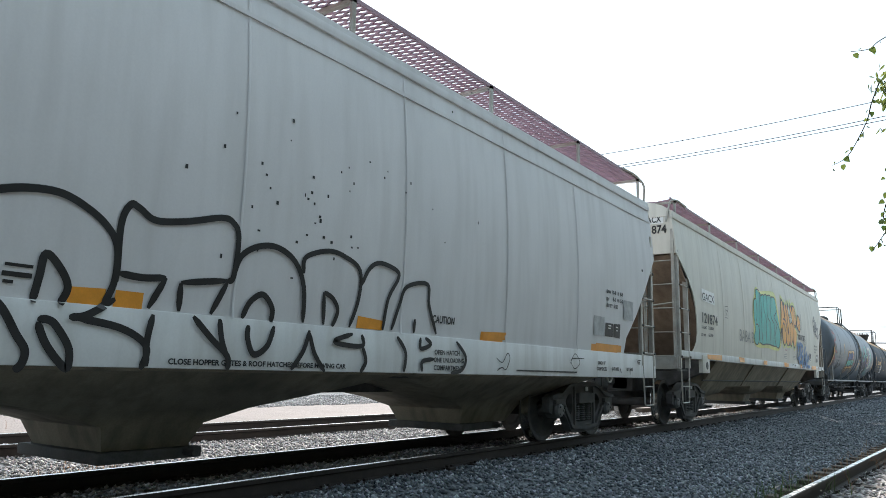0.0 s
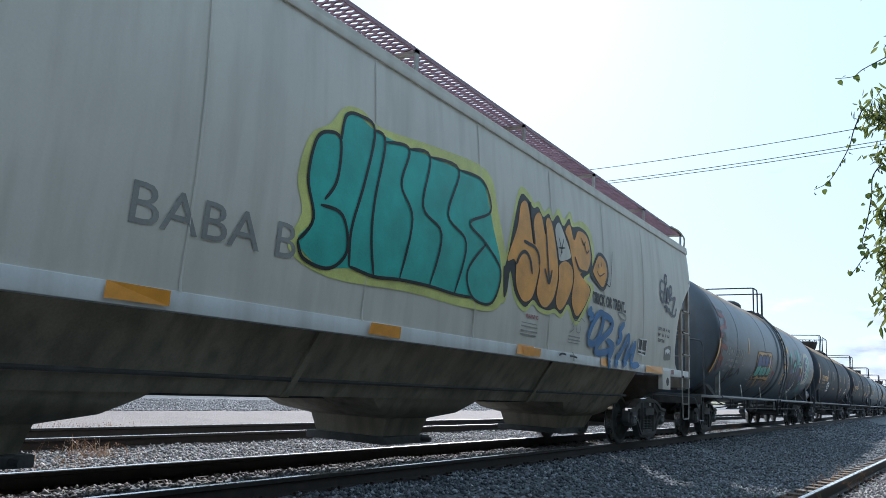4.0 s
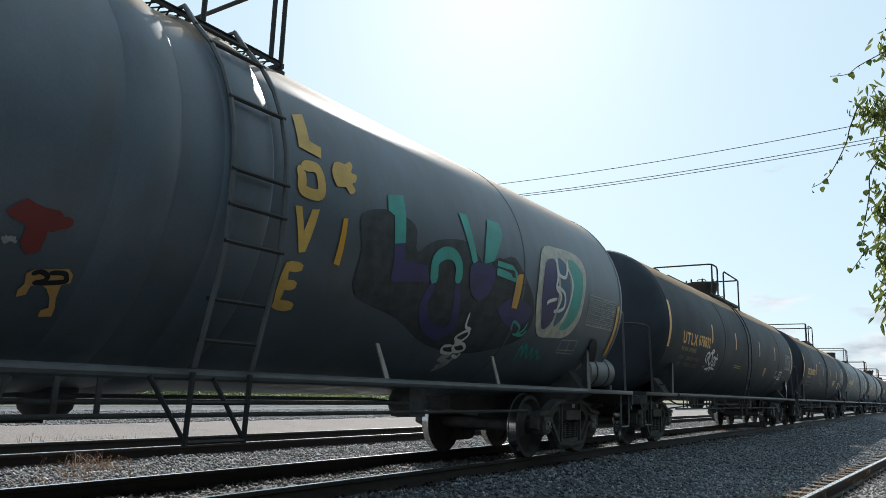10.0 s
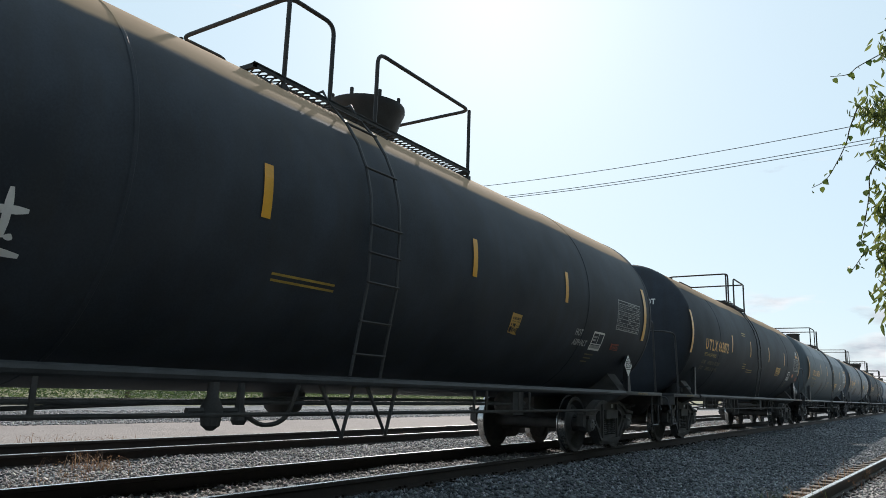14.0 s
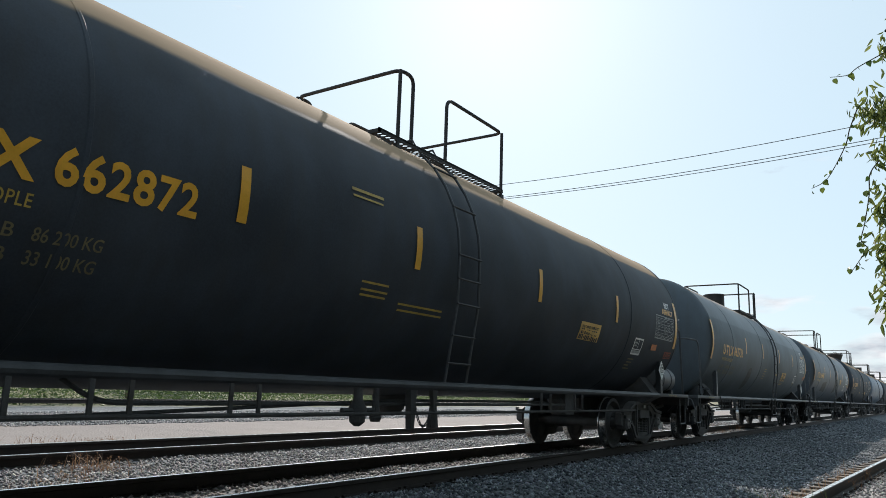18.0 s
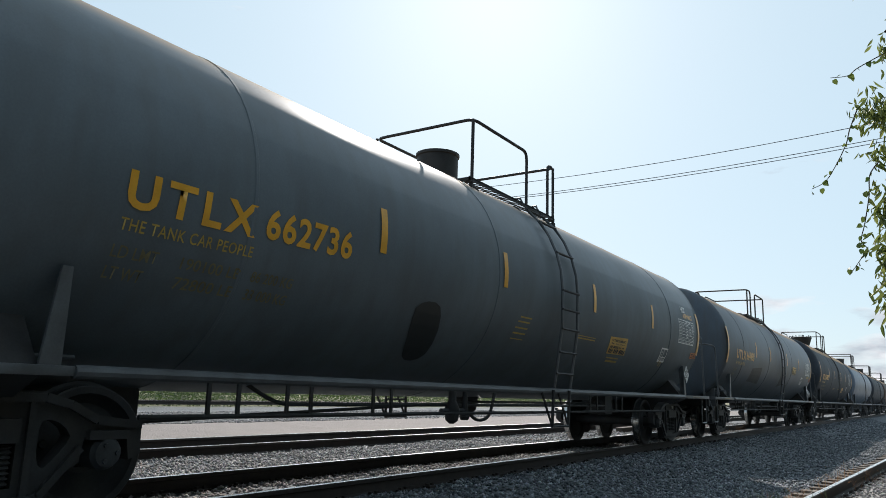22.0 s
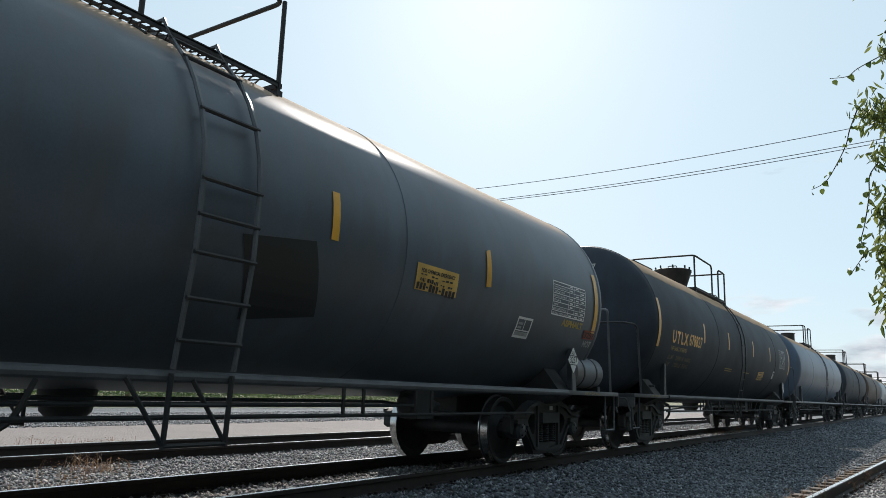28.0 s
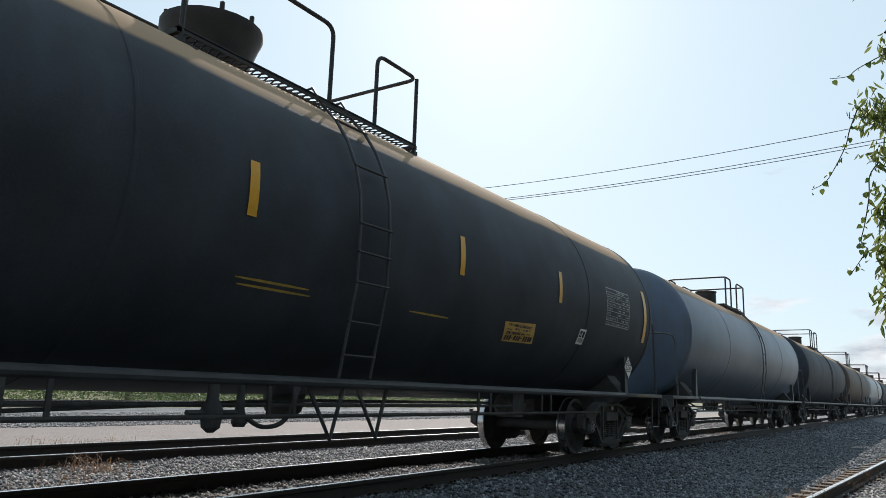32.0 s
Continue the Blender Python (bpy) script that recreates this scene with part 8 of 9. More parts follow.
test_box(T["D"][1], T["D"][0], 5.18, 1.67, 0.42, 0.28)
test_box(T["E"][1], T["E"][0], 5.19, 1.69, 0.42, 0.27)
placard(T["B"][0], 7.06, 1.485)
placard(T["C"][0], 7.12, 1.485)
placard(T["D"][0], 7.08, 1.485)
placard(T["E"][0], 7.08, 1.485)
placard(T["F"][0], 7.06, 1.485)
fill(T["E"][0], T["E"][1], "yellow", [(4.21, 2.65), (4.31, 2.68), (4.34, 2.22), (4.22, 2.21)], "yellow reflective strip", 0.009, False, "reflector")
fill(T["B"][0], T["B"][1], "red_faded", [(6.15, 1.81), (6.5, 1.82), (6.54, 1.71), (6.18, 1.71)], "small orange-red number panel", 0.012, False, "number_panel")
word(T["B"][0], T["B"][1], "ink", "3257", 6.2, 1.72, 0.07, 0.31, "", 0.002, 0.018)
fill(T["C"][0], T["C"][1], "red_faded", [(7.2, 1.86), (7.63, 1.87), (7.68, 1.74), (7.24, 1.73)], "small orange-red number panel", 0.012, False, "number_panel")
word(T["C"][0], T["C"][1], "ink", "3257", 7.25, 1.75, 0.09, 0.4, "", 0.002, 0.018)
fill(T["D"][0], T["D"][1], "orange_tag", [(7.23, 1.97), (7.65, 1.98), (7.68, 1.85), (7.26, 1.84)], "small orange-red number panel", 0.012, False, "number_panel")
word(T["D"][0], T["D"][1], "ink", "3257", 7.27, 1.86, 0.09, 0.38, "", 0.002, 0.018)
fill(T["E"][0], T["E"][1], "red_faded", [(7.36, 1.96), (7.76, 1.98), (7.79, 1.84), (7.38, 1.83)], "small orange-red number panel", 0.012, False, "number_panel")
word(T["E"][0], T["E"][1], "ink", "3257", 7.39, 1.85, 0.09, 0.38, "", 0.002, 0.018)
fill(T["C"][0], T["C"][1], "orange_tag", [(6.31, 1.95), (6.61, 1.96), (6.63, 1.85), (6.33, 1.84)], "small orange-red number panel", 0.012, False, "number_panel")
word(T["B"][0], T["B"][1], "white_dull", "HOT", 4.6, 1.84, 0.1, 0.26, "stencilled warning word", 0.003)
word(T["B"][0], T["B"][1], "white_dull", "ASPHALT", 4.62, 1.7, 0.09, 0.53, "stencilled contents word", 0.003)
word(T["C"][0], T["C"][1], "white", "HOT", 6.98, 2.72, 0.11, 0.31, "stencilled warning word", 0.006)
word(T["C"][0], T["C"][1], "yellow", "ASPHALT", 6.77, 2.59, 0.1, 0.7, "stencilled contents word", 0.006)
word(T["D"][0], T["D"][1], "white", "HOT", 6.51, 2.80, 0.13, 0.31, "stencilled warning word", 0.006)
word(T["D"][0], T["D"][1], "yellow", "ASPHALT", 6.55, 2.685, 0.10, 0.72, "stencilled contents word", 0.006)
word(T["E"][0], T["E"][1], "yellow_dull", "ASPHALT", 6.5, 1.96, 0.09, 0.75, "stencilled contents word", 0.006)
word(T["E"][0], T["E"][1], "white_dull", "HOT", 7.47, 1.72, 0.09, 0.31, "stencilled warning word", 0.006)
decal(T["C"][1], "small_lettering", bars([(-2.62, 2.78, 0.48, 0.03), (-2.61, 2.72, 0.45, 0.02), (-2.36, 1.94, 0.42, 0.02), (-2.34, 1.87, 0.41, 0.02), (-2.33, 1.82, 0.39, 0.02), (-1.71, 1.8, 0.81, 0.02), (-1.69, 1.74, 0.81, 0.02)]), "yellow_dull", T["C"][0], "small yellow notice lines", 0.008)
decal(T["D"][1], "small_lettering", bars([(-0.91, 1.94, 0.33, 0.02), (-0.94, 1.88, 0.34, 0.02), (-0.96, 1.8, 0.34, 0.02), (-0.97, 1.73, 0.35, 0.02), (-0.97, 1.66, 0.35, 0.012), (0.95, 1.86, 0.8, 0.012), (0.96, 1.82, 0.8, 0.02), (2.53, 1.6, 0.56, 0.02), (2.57, 1.54, 0.53, 0.03)]), "yellow_dull", T["D"][0], "small yellow notice lines", 0.008)
decal(T["B"][1], "small_lettering", bars([(-1.59, 1.84, 0.77, 0.02), (-1.58, 1.79, 0.77, 0.02)]), "yellow_dull", T["B"][0], "small yellow notice lines", 0.008)
fill(T["E"][0], T["E"][1], "patch", [(-4.41, 1.92), (-3.03, 2), (-2.79, 1.5), (-4.5, 1.54)], "dark repainted patch", 0.006, False, "paint_patch")
fill(T["E"][0], T["E"][1], "patch", [(0.47, 2.12), (1.28, 2.21), (1.55, 1.58), (0.73, 1.48)], "dark repainted patch", 0.006, False, "paint_patch")
fill(T["D"][0], T["D"][1], "patch", [(-3.2, 1.81), (-2.77, 1.87), (-2.58, 1.36), (-2.97, 1.32)], "dark oily stain", 0.005, True, "paint_patch")
tag(T["D"][0], T["D"][1], "yellow_dull", 0.018, [[(5.25, 1.64), (5.33, 1.70), (5.36, 1.60), (5.44, 1.68), (5.47, 1.57)]], "small yellow squiggle", 0.010)
tag(T["F"][0], T["F"][1], "yellow_dull", 0.02, [[(-1.95, 1.79), (-1.13, 1.79)],
    [(-1.91, 1.74), (-1.08, 1.74)],
    [(0.38, 1.77), (1.12, 1.77)]], "small yellow notice lines", 0.012)

# words and signs on the heads that face the camera
for key, hot, red in (("B", (-0.25, 3.72, 0.10), (-0.26, 2.60)), ("C", (0.50, 3.03, 0.13), (-0.32, 1.85)), ("D", (0.50, 2.75, 0.13), (-0.16, 1.84)), ("E", (-0.16, 1.93, 0.11), (-0.20, 1.755)), ("F", (-0.25, 3.72, 0.10), (-0.26, 2.60))):
    car, sk, depth = T[key]
    end_decal("head_word", letters("HOT", hot[0], hot[1], hot[2], hot[2] * 2.4, bold=0.004), "white", car, depth, "white stencilled warning word")
    end_decal("number_panel", bars([(red[0], red[1], 0.41, 0.15)]), "red_tag", car, depth, "small red number panel")
    end_decal("panel_number", letters("3257", red[0] + 0.04, red[1] + 0.025, 0.10, 0.33, bold=0.003), "ink", car, lambda x, z, d=depth: d(x, z) - 0.006)
for key, x, z in (("B", -0.14, 1.50), ("C", -0.17, 1.46), ("D", -0.33, 1.46), ("E", -0.10, 1.43), ("F", -0.16, 1.50)):
    car, sk, depth = T[key]
    y = depth(x, z) - 0.12
    bm = blob([(x - 0.17, z), (x, z - 0.21), (x + 0.17, z), (x, z + 0.21)])
    for v in bm.verts:
        v.co = Vector((v.co.y, y, v.co.z))
    bmesh.ops.recalc_face_normals(bm, faces=bm.faces)
    sign = part("placard", bm, "white", car, "white diamond hazard placard")
    for txt, dx, dz, sz, w in (("3257", -0.115, -0.035, 0.085, 0.23), ("HOT", -0.06, 0.075, 0.05, 0.12)):
        bm = letters(txt, x + dx, z + dz, sz, w, bold=0.002)
        for v in bm.verts:
            v.co = Vector((v.co.y, y - 0.006, v.co.z))
        part("placard_word", bm, "ink", sign, smooth=False)
    for dz in (-0.075, 0.07):
        h = 0.17 * (1 - abs(dz) / 0.21)
        part("placard_line", boxes((x - h, x + h, y - 0.006, y - 0.002, z + dz - 0.006, z + dz + 0.006)), "ink", sign, smooth=False)
    part("placard_bracket", boxes((x - 0.02, x + 0.02, y + 0.004, y + 0.03, 1.03, z)), "iron", car)
end_decal("car_number", letters("28362", -0.22, 3.18, 0.12, 0.48, shear=0.1), "white_dull", T["A"][0], T["A"][2], "pale stencilled number on the head")
# number on the cream hopper's end
bm = letters("121874", 0.72, 3.88, 0.17, 0.58, bold=0.006)
for v in bm.verts:
    v.co = Vector((v.co.y, -9.475, v.co.z))
part("lettering", bm, "ink", hopB, "black car number on the end", smooth=False)
bm = bars([(0.76, 4.08, 0.48, 0.2)])
for v in bm.verts:
    v.co = Vector((v.co.y, -9.470, v.co.z))
part("mark_panel", bm, "white", hopB, "white stencil panel", smooth=False)
bm = letters("GACX", 0.80, 4.11, 0.14, 0.40, bold=0.004)
for v in bm.verts:
    v.co = Vector((v.co.y, -9.476, v.co.z))
part("lettering", bm, "ink", hopB, "black reporting letters on the end", smooth=False)


# ---- plants ----
def leaf_points(kind, length, width):
    """A leaf blade folded along its rib, as (points, faces), tip along +y."""
    if kind == "vine":
        o = [(0, 0), (0.45, 0.05), (0.55, 0.42), (0.30, 0.72), (0, 1.0), (-0.30, 0.72), (-0.55, 0.42), (-0.45, 0.05)]
    else:
        o = [(0, 0), (0.5, 0.35), (0.38, 0.7), (0, 1.0), (-0.38, 0.7), (-0.5, 0.35)]
    pts = [(x * width, y * length, 0.22 * abs(x) * width - 0.25 * length * y * y) for x, y in o]
    half = len(o) // 2
    return pts, [tuple(range(0, half + 1)), (0, *range(half, len(o)))]


def leaves(bm, spots, kind, size, rng, droop=0.4):
    for p in spots:
        k = size * rng.uniform(0.6, 1.25)
        pts, fs = leaf_points(kind, k, k * (0.8 if kind == "vine" else 0.27 if kind == "narrow" else 0.36))
        m = Matrix.Translation(p) @ Euler((rng.uniform(-1.5, 0.3) - droop, rng.uniform(-0.9, 0.9), rng.uniform(0, 6.3))).to_matrix().to_4x4()
        vs = [bm.verts.new(m @ Vector(q)) for q in pts]
        for f in fs:
            bm.faces.new([vs[i] for i in f])


def taper(bm, pts, r0, r1, n=7):
    pts = [Vector(p) for p in pts]
    last = None
    for i, p in enumerate(pts):
        d = (pts[min(i + 1, len(pts) - 1)] - pts[max(0, i - 1)]).normalized()
        u = d.cross(Vector((0.3, 1, 0.2))).normalized()
        cur = ring(bm, p, u, d.cross(u), r0 + (r1 - r0) * i / (len(pts) - 1), n)
        if last:
            skin(bm, last, cur)
        last = cur
    return bm


def line3(pts, n=6):
    return [Vector(p) for p in smooth_line([tuple(p) for p in pts], n)]


def near_tree():
    """The tree beside the camera: its trunk stands out of view, its vines hang in."""
    tree = tagged(new("tree"), "leafy green tree with trailing vines overhanging the spur", "tree")
    tree.matrix_basis = pose(7.4, 8.6, -0.45)
    off = Vector((7.4, 8.6, -0.45))
    rng = random.Random(11)
    part("trunk", taper(bmesh.new(), line3([(0, 0, 0), (0.05, 0.1, 1.6), (-0.1, 0.0, 3.4), (0.1, 0.1, 5.2), (0.0, 0.2, 7.2)]), 0.20, 0.06, 10), "bark", tree)
    limbs = [[(-0.1, 0, 3.6), (-0.7, -0.5, 4.8), (-1.3, -1.1, 5.0), (-1.56, -1.33, 4.74)], [(-0.1, 0, 3.2), (-0.8, -0.6, 4.4), (-1.5, -1.1, 4.35)], [(0.05, 0.05, 2.4), (-0.8, -0.5, 3.6), (-1.6, -0.9, 3.66)],
             [(0, 0.05, 4.4), (0.5, 0.6, 5.6), (0.9, 1.2, 6.3)], [(0, 0.1, 5.0), (-0.4, 0.8, 6.2), (-0.6, 1.6, 7.0)], [(0.05, 0, 3.9), (1.0, -0.5, 4.9), (1.8, -0.8, 5.4)]]
    for l in limbs:
        part("limb", taper(bmesh.new(), line3(l), 0.055, 0.012, 6), "bark", tree)
    vines = [([(6.1, 7.4, 4.26), (5.86, 7.4, 4.16), (5.6, 7.4, 4.05), (5.51, 7.4, 3.99), (5.36, 7.4, 4.0)], 12, 0.055), ([(5.57, 7.4, 3.66), (5.49, 7.4, 3.46), (5.45, 7.4, 3.32), (5.36, 7.4, 3.14), (5.26, 7.4, 2.99), (5.14, 7.4, 2.93)], 20, 0.05),
             ([(5.7, 7.4, 3.12), (5.62, 7.4, 3.0), (5.6, 7.4, 2.81), (5.55, 7.4, 2.56), (5.51, 7.4, 2.4), (5.55, 7.4, 2.32), (5.48, 7.4, 2.21), (5.41, 7.4, 2.11)], 30, 0.052)]
    for pts, k, size in vines:
        line = [p - off for p in line3(pts, 10)]
        vine = part("vine", taper(bmesh.new(), line, 0.006, 0.003, 5), "bark", tree, "thin trailing vine")
        bm = bmesh.new()
        spots = []
        for i in range(k):
            p = line[int((i + rng.random()) / k * (len(line) - 1))]
            spots.append(p + Vector((rng.gauss(0, 0.02), rng.gauss(0, 0.02), rng.gauss(0, 0.018))))
        leaves(bm, spots, "vine", size, rng)
        part("vine_leaves", bm, "leaf", vine, smooth=False)
    # drooping sprays of narrow leaves at the limb ends
    for c, r, k in [((5.73, 7.4, 3.62), (0.20, 0.22, 0.17), 210), ((5.85, 7.4, 4.19), (0.12, 0.15, 0.14), 50), ((5.76, 7.4, 3.23), (0.15, 0.18, 0.11), 80), ((5.72, 7.4, 2.66), (0.12, 0.16, 0.30), 190), ((5.72, 7.4, 2.27), (0.12, 0.16, 0.20), 110),
                    ((5.70, 7.4, 1.90), (0.11, 0.15, 0.28), 120), ((6.3, 7.7, 3.5), (0.40, 0.4, 0.7), 330), ((6.25, 7.7, 2.4), (0.35, 0.4, 0.7), 300), ((6.7, 8.0, 4.9), (0.7, 0.6, 0.6), 320), ((7.6, 8.9, 6.4), (1.4, 1.3, 1.1), 700),
                    ((8.6, 8.4, 5.2), (1.0, 1.0, 0.9), 420)]:
        bm = bmesh.new()
        spots = []
        for i in range(k):
            v = Vector((rng.gauss(0, 0.5) * r[0], rng.gauss(0, 0.5) * r[1], rng.gauss(0, 0.5) * r[2]))
            spots.append(Vector(c) + v - off)
        leaves(bm, spots, "narrow", 0.105, rng, 0.9)
        tagged(part("leaf_spray", bm, "willow", tree, smooth=False), kind="stuff")


near_tree()


def far_tree(name, label, x, y, h, spread, seed, clumps, leaf=0.3, per=90):
    """A broadleaf tree: trunk, limbs, and a crown of leaf clumps with gaps."""
    rng = random.Random(seed)
    z0 = height(x, y)
    t = tagged(new(name), label, "tree" if h > 4.5 else "bush")
    t.matrix_basis = pose(x, y, z0)
    part("trunk", taper(bmesh.new(), [(0, 0, -0.1), (0.1, 0, h * 0.3), (0.0, 0.1, h * 0.6), (0.05, 0, h * 0.9)], h * 0.025 + 0.03, 0.03, 7), "bark", t)
    bm, bl = bmesh.new(), bmesh.new()
    for i in range(clumps):
        a, u = rng.uniform(0, 6.283), rng.random()
        zc = h * (0.18 + 0.78 * u)
        rr = spread * math.sqrt(max(0.05, 1 - (2 * (0.15 + 0.8 * u) - 1) ** 2)) * rng.uniform(0.35, 1.0)
        c = Vector((rr * math.cos(a), rr * math.sin(a), zc))
        taper(bl, [(0, 0, zc * 0.6), c * 0.6 + Vector((0, 0, zc * 0.3)), c], 0.03 + h * 0.004, 0.01, 4)
        s = spread * rng.uniform(0.16, 0.30)
        leaves(bm, [c + Vector((rng.gauss(0, s), rng.gauss(0, s), rng.gauss(0, s * 0.7))) for _ in range(per)], "blade", leaf * 1.0, rng, 0.3)
    part("limb", bl, "bark", t)
    part("crown", bm, "bush", t, smooth=False)


rb = random.Random(5)
for i in range(15):
    y = 6 + i * 4.6 + rb.uniform(-1, 1)
    far_tree("bush", "rounded green roadside bush in the sun", -37 - rb.uniform(0, 4) - 0.12 * i, y, rb.uniform(1.5, 2.7), rb.uniform(1.6, 2.6), i, 26, 0.17, 110)
far_tree("tree", "tall broadleaf tree behind the rail yard", -40, 40, 11.5, 3.4, 77, 46, 0.38, 70)
far_tree("tree", "bushy green tree behind the rail yard", -55, 28, 6.5, 3.2, 78, 34, 0.36, 60)
far_tree("tree", "slim green tree beyond the tracks", -46, 62, 9.0, 2.6, 79, 34, 0.38, 60)
for i, (x, y, h, r) in enumerate([(-40.5, 43.5, 5.0, 2.6), (-41.5, 47.5, 5.5, 2.8), (-42, 51.5, 5.2, 2.7), (-43, 56, 5.4, 2.8)]):
    far_tree("tree", "low dense green tree in the row behind the yard", x, y, h, r, 120 + i, 40, 0.34, 75)
far_tree("tree", "bushy green tree past the crossing", 14.5, 46, 8.0, 3.0, 81, 36, 0.36, 60)
for i in range(9):
    # unseen row, added on the camera's side to cut skylight on the cars
    far_tree("tree", "dense green tree of the unseen row added to cut skylight on the cars", 15.5 + rb.uniform(-1, 1.5), -26 + i * 7.0 + rb.uniform(-1, 1), rb.uniform(8.5, 11), 4.4, 90 + i, 60, 0.62, 70)


def grass_clump(name, label, x, y, z, n, h, spread, seed, material="dry_grass"):
    rng = random.Random(seed)
    bm = bmesh.new()
    for _ in range(n):
        bx, by = rng.gauss(0, spread * 0.4), rng.gauss(0, spread * 0.4)
        a, lean, hh = rng.uniform(0, 6.3), rng.uniform(0.1, 1.1), h * rng.uniform(0.4, 1.1)
        w = rng.uniform(0.003, 0.007)
        dx, dy = math.cos(a), math.sin(a)
        prev = None
        for k in range(4):
            t = k / 3
            px, py, pz = bx + dx * lean * hh * t * t, by + dy * lean * hh * t * t, hh * t * (1 - 0.25 * lean * t)
            ww = w * (1 - 0.8 * t)
            cur = (bm.verts.new((px - dy * ww, py + dx * ww, pz)), bm.verts.new((px + dy * ww, py - dx * ww, pz)))
            if prev:
                bm.faces.new((prev[0], prev[1], cur[1], cur[0]))
            prev = cur
        for _ in range(3):
            q = Vector((px, py, pz)) * rng.uniform(0.6, 1.0)
            s = 0.012
            bm.faces.new([bm.verts.new(q + Vector((rng.uniform(-s, s), rng.uniform(-s, s), rng.uniform(-s, s)))) for _ in range(3)])
    ob = part(name, bm, material, None, "", smooth=False)
    ob.matrix_basis = pose(x, y, z)
    tagged(ob, label, "weeds")


for i, (x, y, n, h, s) in enumerate([(-2.75, 5.35, 130, 0.34, 0.5), (-3.1, 5.6, 90, 0.42, 0.4), (-2.2, 4.7, 70, 0.22, 0.4), (-5.9, 7.3, 90, 0.34, 0.5), (-6.5, 7.8, 70, 0.3, 0.5), (-1.3, 4.2, 80, 0.2, 0.4), (-4.3, 14.2, 60, 0.28, 0.35),
                                     (-0.95, 26.5, 90, 0.42, 0.5), (-1.2, 30.0, 120, 0.45, 0.7), (0.1, 26.8, 80, 0.3, 0.6), (-2.4, 17.0, 50, 0.2, 0.3), (-7.2, 7.0, 60, 0.3, 0.5)]):
    grass_clump("dry_weeds", "dry brown weeds growing between the tracks", x, y, -0.19, int(n * 0.5), h * 0.65, s * 1.5, 20 + i)
for i, (x, y) in enumerate([(4.35, 8.6), (4.55, 10.2), (4.5, 9.3), (4.7, 12.5), (4.2, 7.9), (4.75, 14.0)]):
    grass_clump("spur_weeds", "thin grey-green weeds beside the spur rail", x, y, height(x, y) - 0.01, 45, 0.30, 0.35, 60 + i, "dry_grass" if i % 2 else "bush")


def verge_grass():
    """Rough sunlit growth along the far verge."""
    rng = random.Random(9)
    bm = bmesh.new()
    spots = []
    for _ in range(30000):
        x, y = -26.5 - rng.random() ** 1.6 * 11, rng.uniform(2, 85)
        spots.append(Vector((x, y, height(x, y) + rng.random() ** 1.5 * (0.75 + 0.55 * noise.noise((x * 0.5, y * 0.5, 2))))))
    leaves(bm, spots, "blade", 0.19, rng, -0.6)
    ob = part("verge_growth", bm, "bush", None, "", smooth=False)
    tagged(ob, "sunlit green scrub along the far verge", "scrub", kind="stuff")


verge_grass()

# ---- poles and wires ----
def pole(name, label, x, y, h, arms, r=0.15):
    p = tagged(new(name), label, "utility pole")
    p.matrix_basis = pose(x, y, height(x, y) - 0.1)
    part("post", taper(bmesh.new(), [(0, 0, 0), (0.03, 0, h * 0.5), (0, 0, h)], r, r * 0.65, 10), "pole", p)
    for z, w in arms:
        arm = part("crossarm", boxes((-0.06, 0.06, -w, w, z - 0.07, z + 0.07)), "pole", p)
        for k in (-0.9, -0.45, 0.45, 0.9):
            part("insulator", revolve(bmesh.new(), [(z + 0.07, 0.03), (z + 0.12, 0.055), (z + 0.17, 0.035), (z + 0.2, 0.045), (z + 0.22, 0.02)], (0, k * w, 0), "z", 8), "iron_grey", arm)
    return p


pole("utility_pole", "tall wooden utility pole with crossarms across the tracks", -30.3, 24, 11.75, [(11.19, 1.2), (10.44, 0.667), (9.8, 0.9)])
pole("utility_pole", "tall wooden utility pole by the spur", 34, 24, 14.9, [(14.3, 1.2), (13.45, 0.667)])
pole("utility_pole", "distant wooden utility pole above the bushes", -98, 59, 10.6, [(10.2, 1.6)], 0.2)
pole("utility_pole", "wooden pole with a grey transformer behind the train", -58, 40, 9.5, [(9.1, 1.1)], 0.16)


def wire(name, label, a, b, low, r=0.012):
    """A slack line between two points; low: how far its middle hangs under the chord."""
    a, b = Vector(a), Vector(b)
    pts = [a.lerp(b, i / 40) - Vector((0, 0, 4 * low * (i / 40) * (1 - i / 40))) for i in range(41)]
    ob = part(name, tube(bmesh.new(), pts, r, 5), "wire")
    tagged(ob, label, "overhead wire", group="overhead wires")


for y, z, zr, low in ((24.54, 11.30, 13.87, 3.4), (24.3, 10.52, 13.07, 3.2), (24.6, 10.60, 12.97, 3.2)):
    wire("overhead_wire", "thin dark overhead wire crossing the tracks", (-30.3, y, z), (34, y, zr), low)
    wire("overhead_wire", "thin dark overhead wire running off to distant poles", (-98, y + 34.5, z - 0.9), (-30.3, y, z), 1.6)


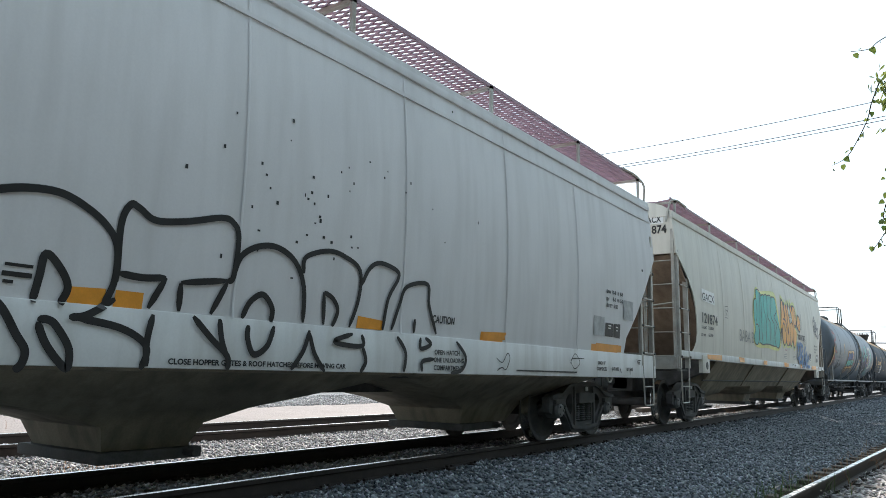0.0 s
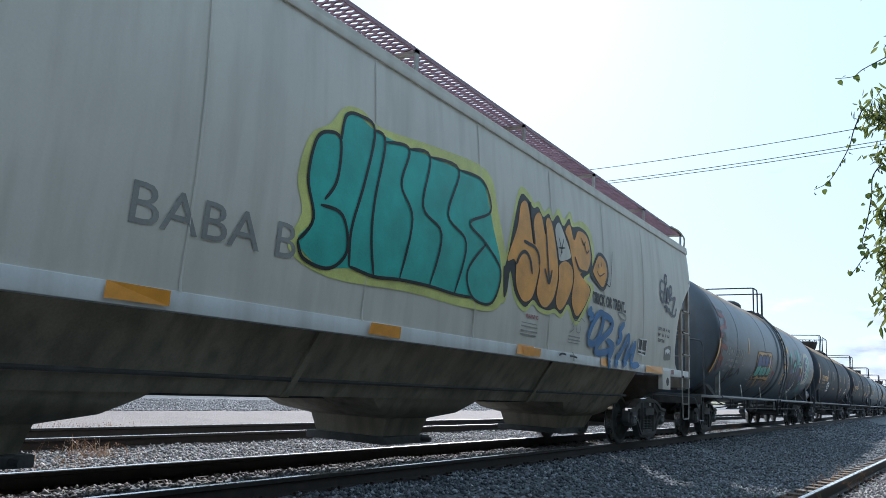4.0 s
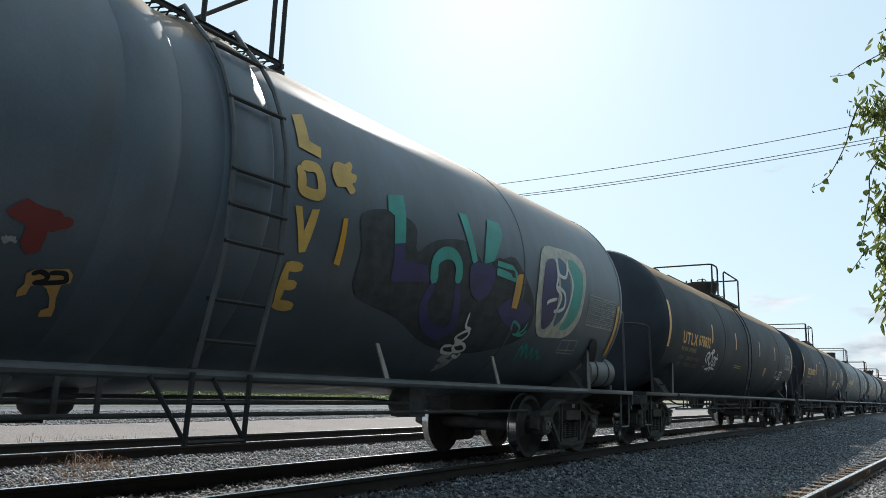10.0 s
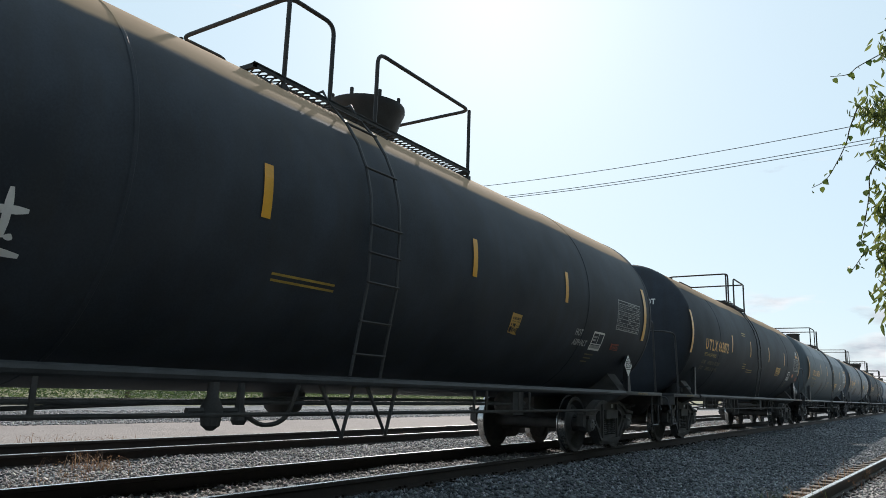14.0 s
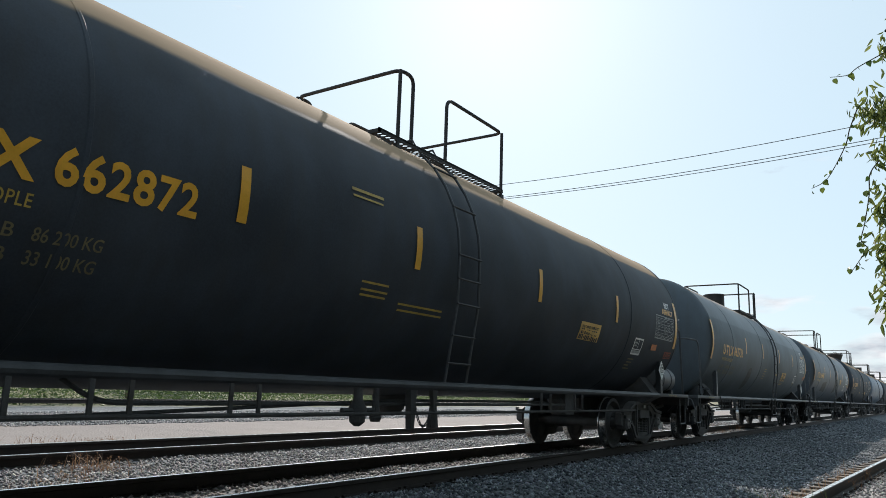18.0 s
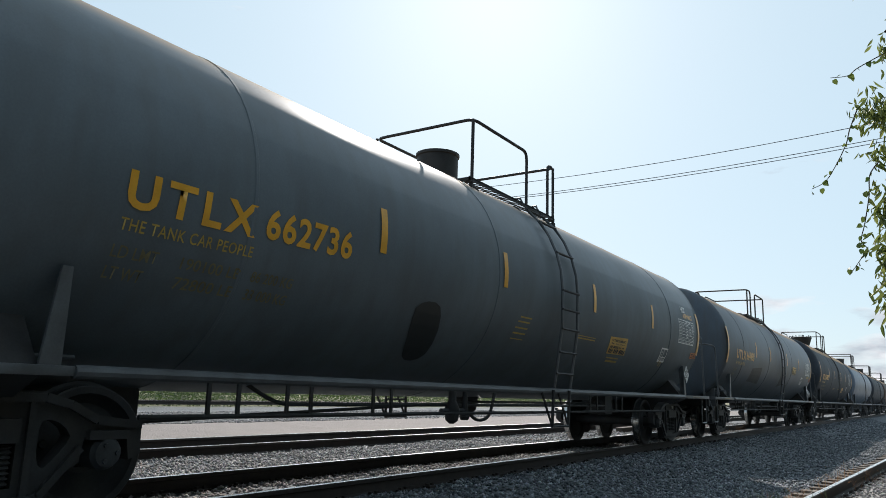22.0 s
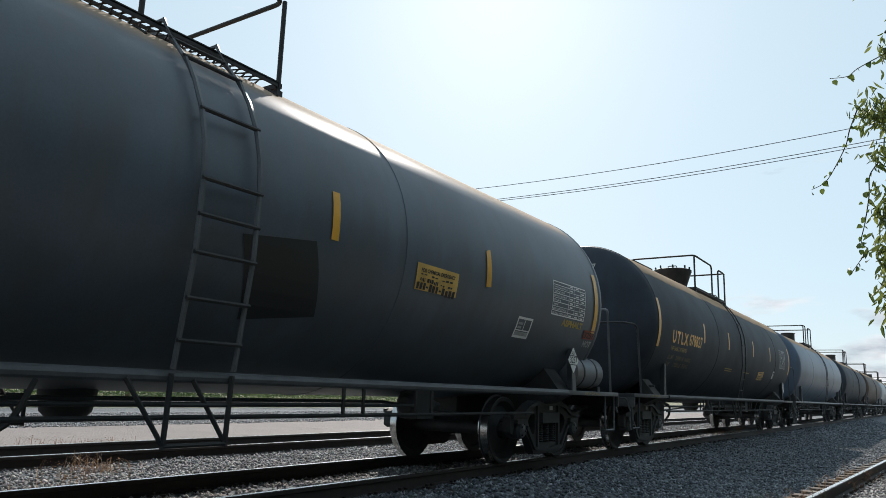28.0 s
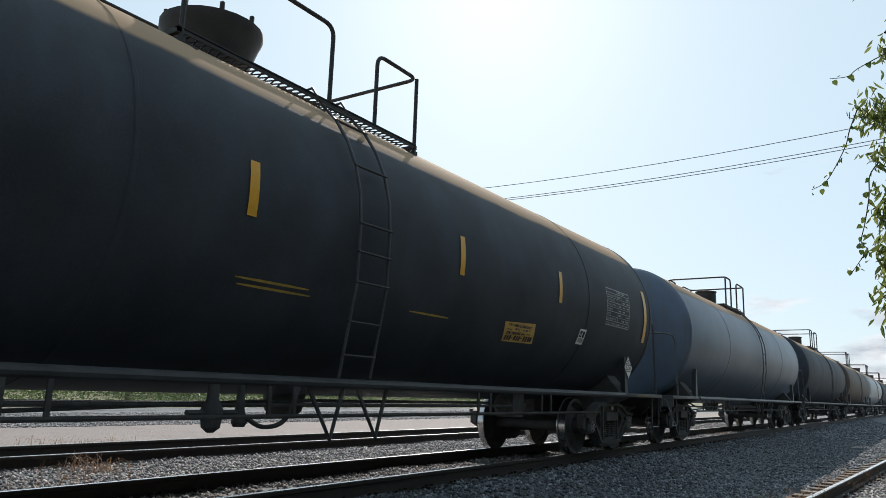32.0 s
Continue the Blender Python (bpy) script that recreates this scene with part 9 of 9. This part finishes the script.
# ---- distance ----
def ridge(name, x0, y0, x1, y1, h, seed, label):
    """A far wooded ridge, a long low landform."""
    rng = random.Random(seed)
    bm = bmesh.new()
    n = 60
    d = Vector((x1 - x0, y1 - y0, 0))
    side = Vector((-d.y, d.x, 0)).normalized()
    rows = []
    for i in range(n + 1):
        t = i / n
        p = Vector((x0, y0, 0)) + d * t
        hh = h * (0.45 + 0.55 * noise.noise((t * 4.1, seed, 0)) * 0.9 + 0.12 * noise.noise((t * 23, seed, 3))) * math.sin(math.pi * min(1, max(0.02, t))) ** 0.4
        rows.append([bm.verts.new(p + side * w + Vector((0, 0, z))) for w, z in ((-h * 3, -3), (-h, hh * 0.6), (0, hh), (h, hh * 0.6), (h * 3, -3))])
    for a, b in zip(rows, rows[1:]):
        for k in range(4):
            bm.faces.new((a[k], a[k + 1], b[k + 1], b[k]))
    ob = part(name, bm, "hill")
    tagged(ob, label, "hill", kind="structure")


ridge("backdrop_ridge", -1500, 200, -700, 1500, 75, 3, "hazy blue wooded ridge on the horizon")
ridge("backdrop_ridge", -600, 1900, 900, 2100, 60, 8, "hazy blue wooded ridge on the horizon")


def stump(x, y):
    b = part("concrete_block", boxes((-0.25, 0.25, -0.3, 0.3, 0, 0.42), bevel=0.03), "concrete")
    b.matrix_basis = pose(x, y, -0.2, 0, 0, 12)
    tagged(b, "small pale concrete block between the tracks", "block")


stump(-2.75, 27.5)


def loose_timber():
    for i, (x, y, a, l) in enumerate([(-2.7, 24.5, 3, 2.2), (-2.35, 25.2, -2, 1.8), (-6.4, 30, 2, 3.0)]):
        b = part("timber", boxes((-0.11, 0.11, -l / 2, l / 2, 0, 0.18), bevel=0.015), "tie")
        b.matrix_basis = pose(x, y, -0.2, 0, 0, a)
        tagged(b, "old grey timber tie lying on the ballast", "timber", group="loose ties")


loose_timber()

build_stones()


# ---- the train rolls by ----
RUN = [(0, -0.05), (2, 8.25), (3.5, 14.48), (5.5, 22.74), (7, 28.88), (9, 37.12), (11, 45.25), (12, 49.44), (13.5, 55.97), (15.5, 64.54), (17, 70.83), (19, 79.06), (21, 87.56), (22.5, 93.92),
       (24, 100.18), (26, 108.28), (28.5, 118.51), (30, 124.66), (32, 132.72)]


def travelled(t):
    """Metres that the train has rolled since the start, as a soft curve through RUN."""
    i = max(k for k in range(len(RUN) - 1) if RUN[k][0] <= t or k == 0)
    (t0, s0), (t1, s1) = RUN[i], RUN[i + 1]
    def slope(k):
        a, b = RUN[max(0, k - 1)], RUN[min(len(RUN) - 1, k + 1)]
        return (b[1] - a[1]) / (b[0] - a[0])
    h, u = t1 - t0, (t - t0) / (t1 - t0)
    return s0 * (1 + 2 * u) * (1 - u) ** 2 + s1 * u * u * (3 - 2 * u) + h * (slope(i) * u * (1 - u) ** 2 - slope(i + 1) * u * u * (1 - u))


def motions():
    for car, y in MOVERS:
        walk(car, [(t / 2, pose(0, y - travelled(t / 2), 0)) for t in range(65)])
    for ws, y in SPINNERS:
        walk(ws, [(min(32.0, k * 4 / 30), pose(0, y, WHEEL_R, math.degrees(travelled(min(32.0, k * 4 / 30)) / WHEEL_R) % 360)) for k in range(241)])


motions()
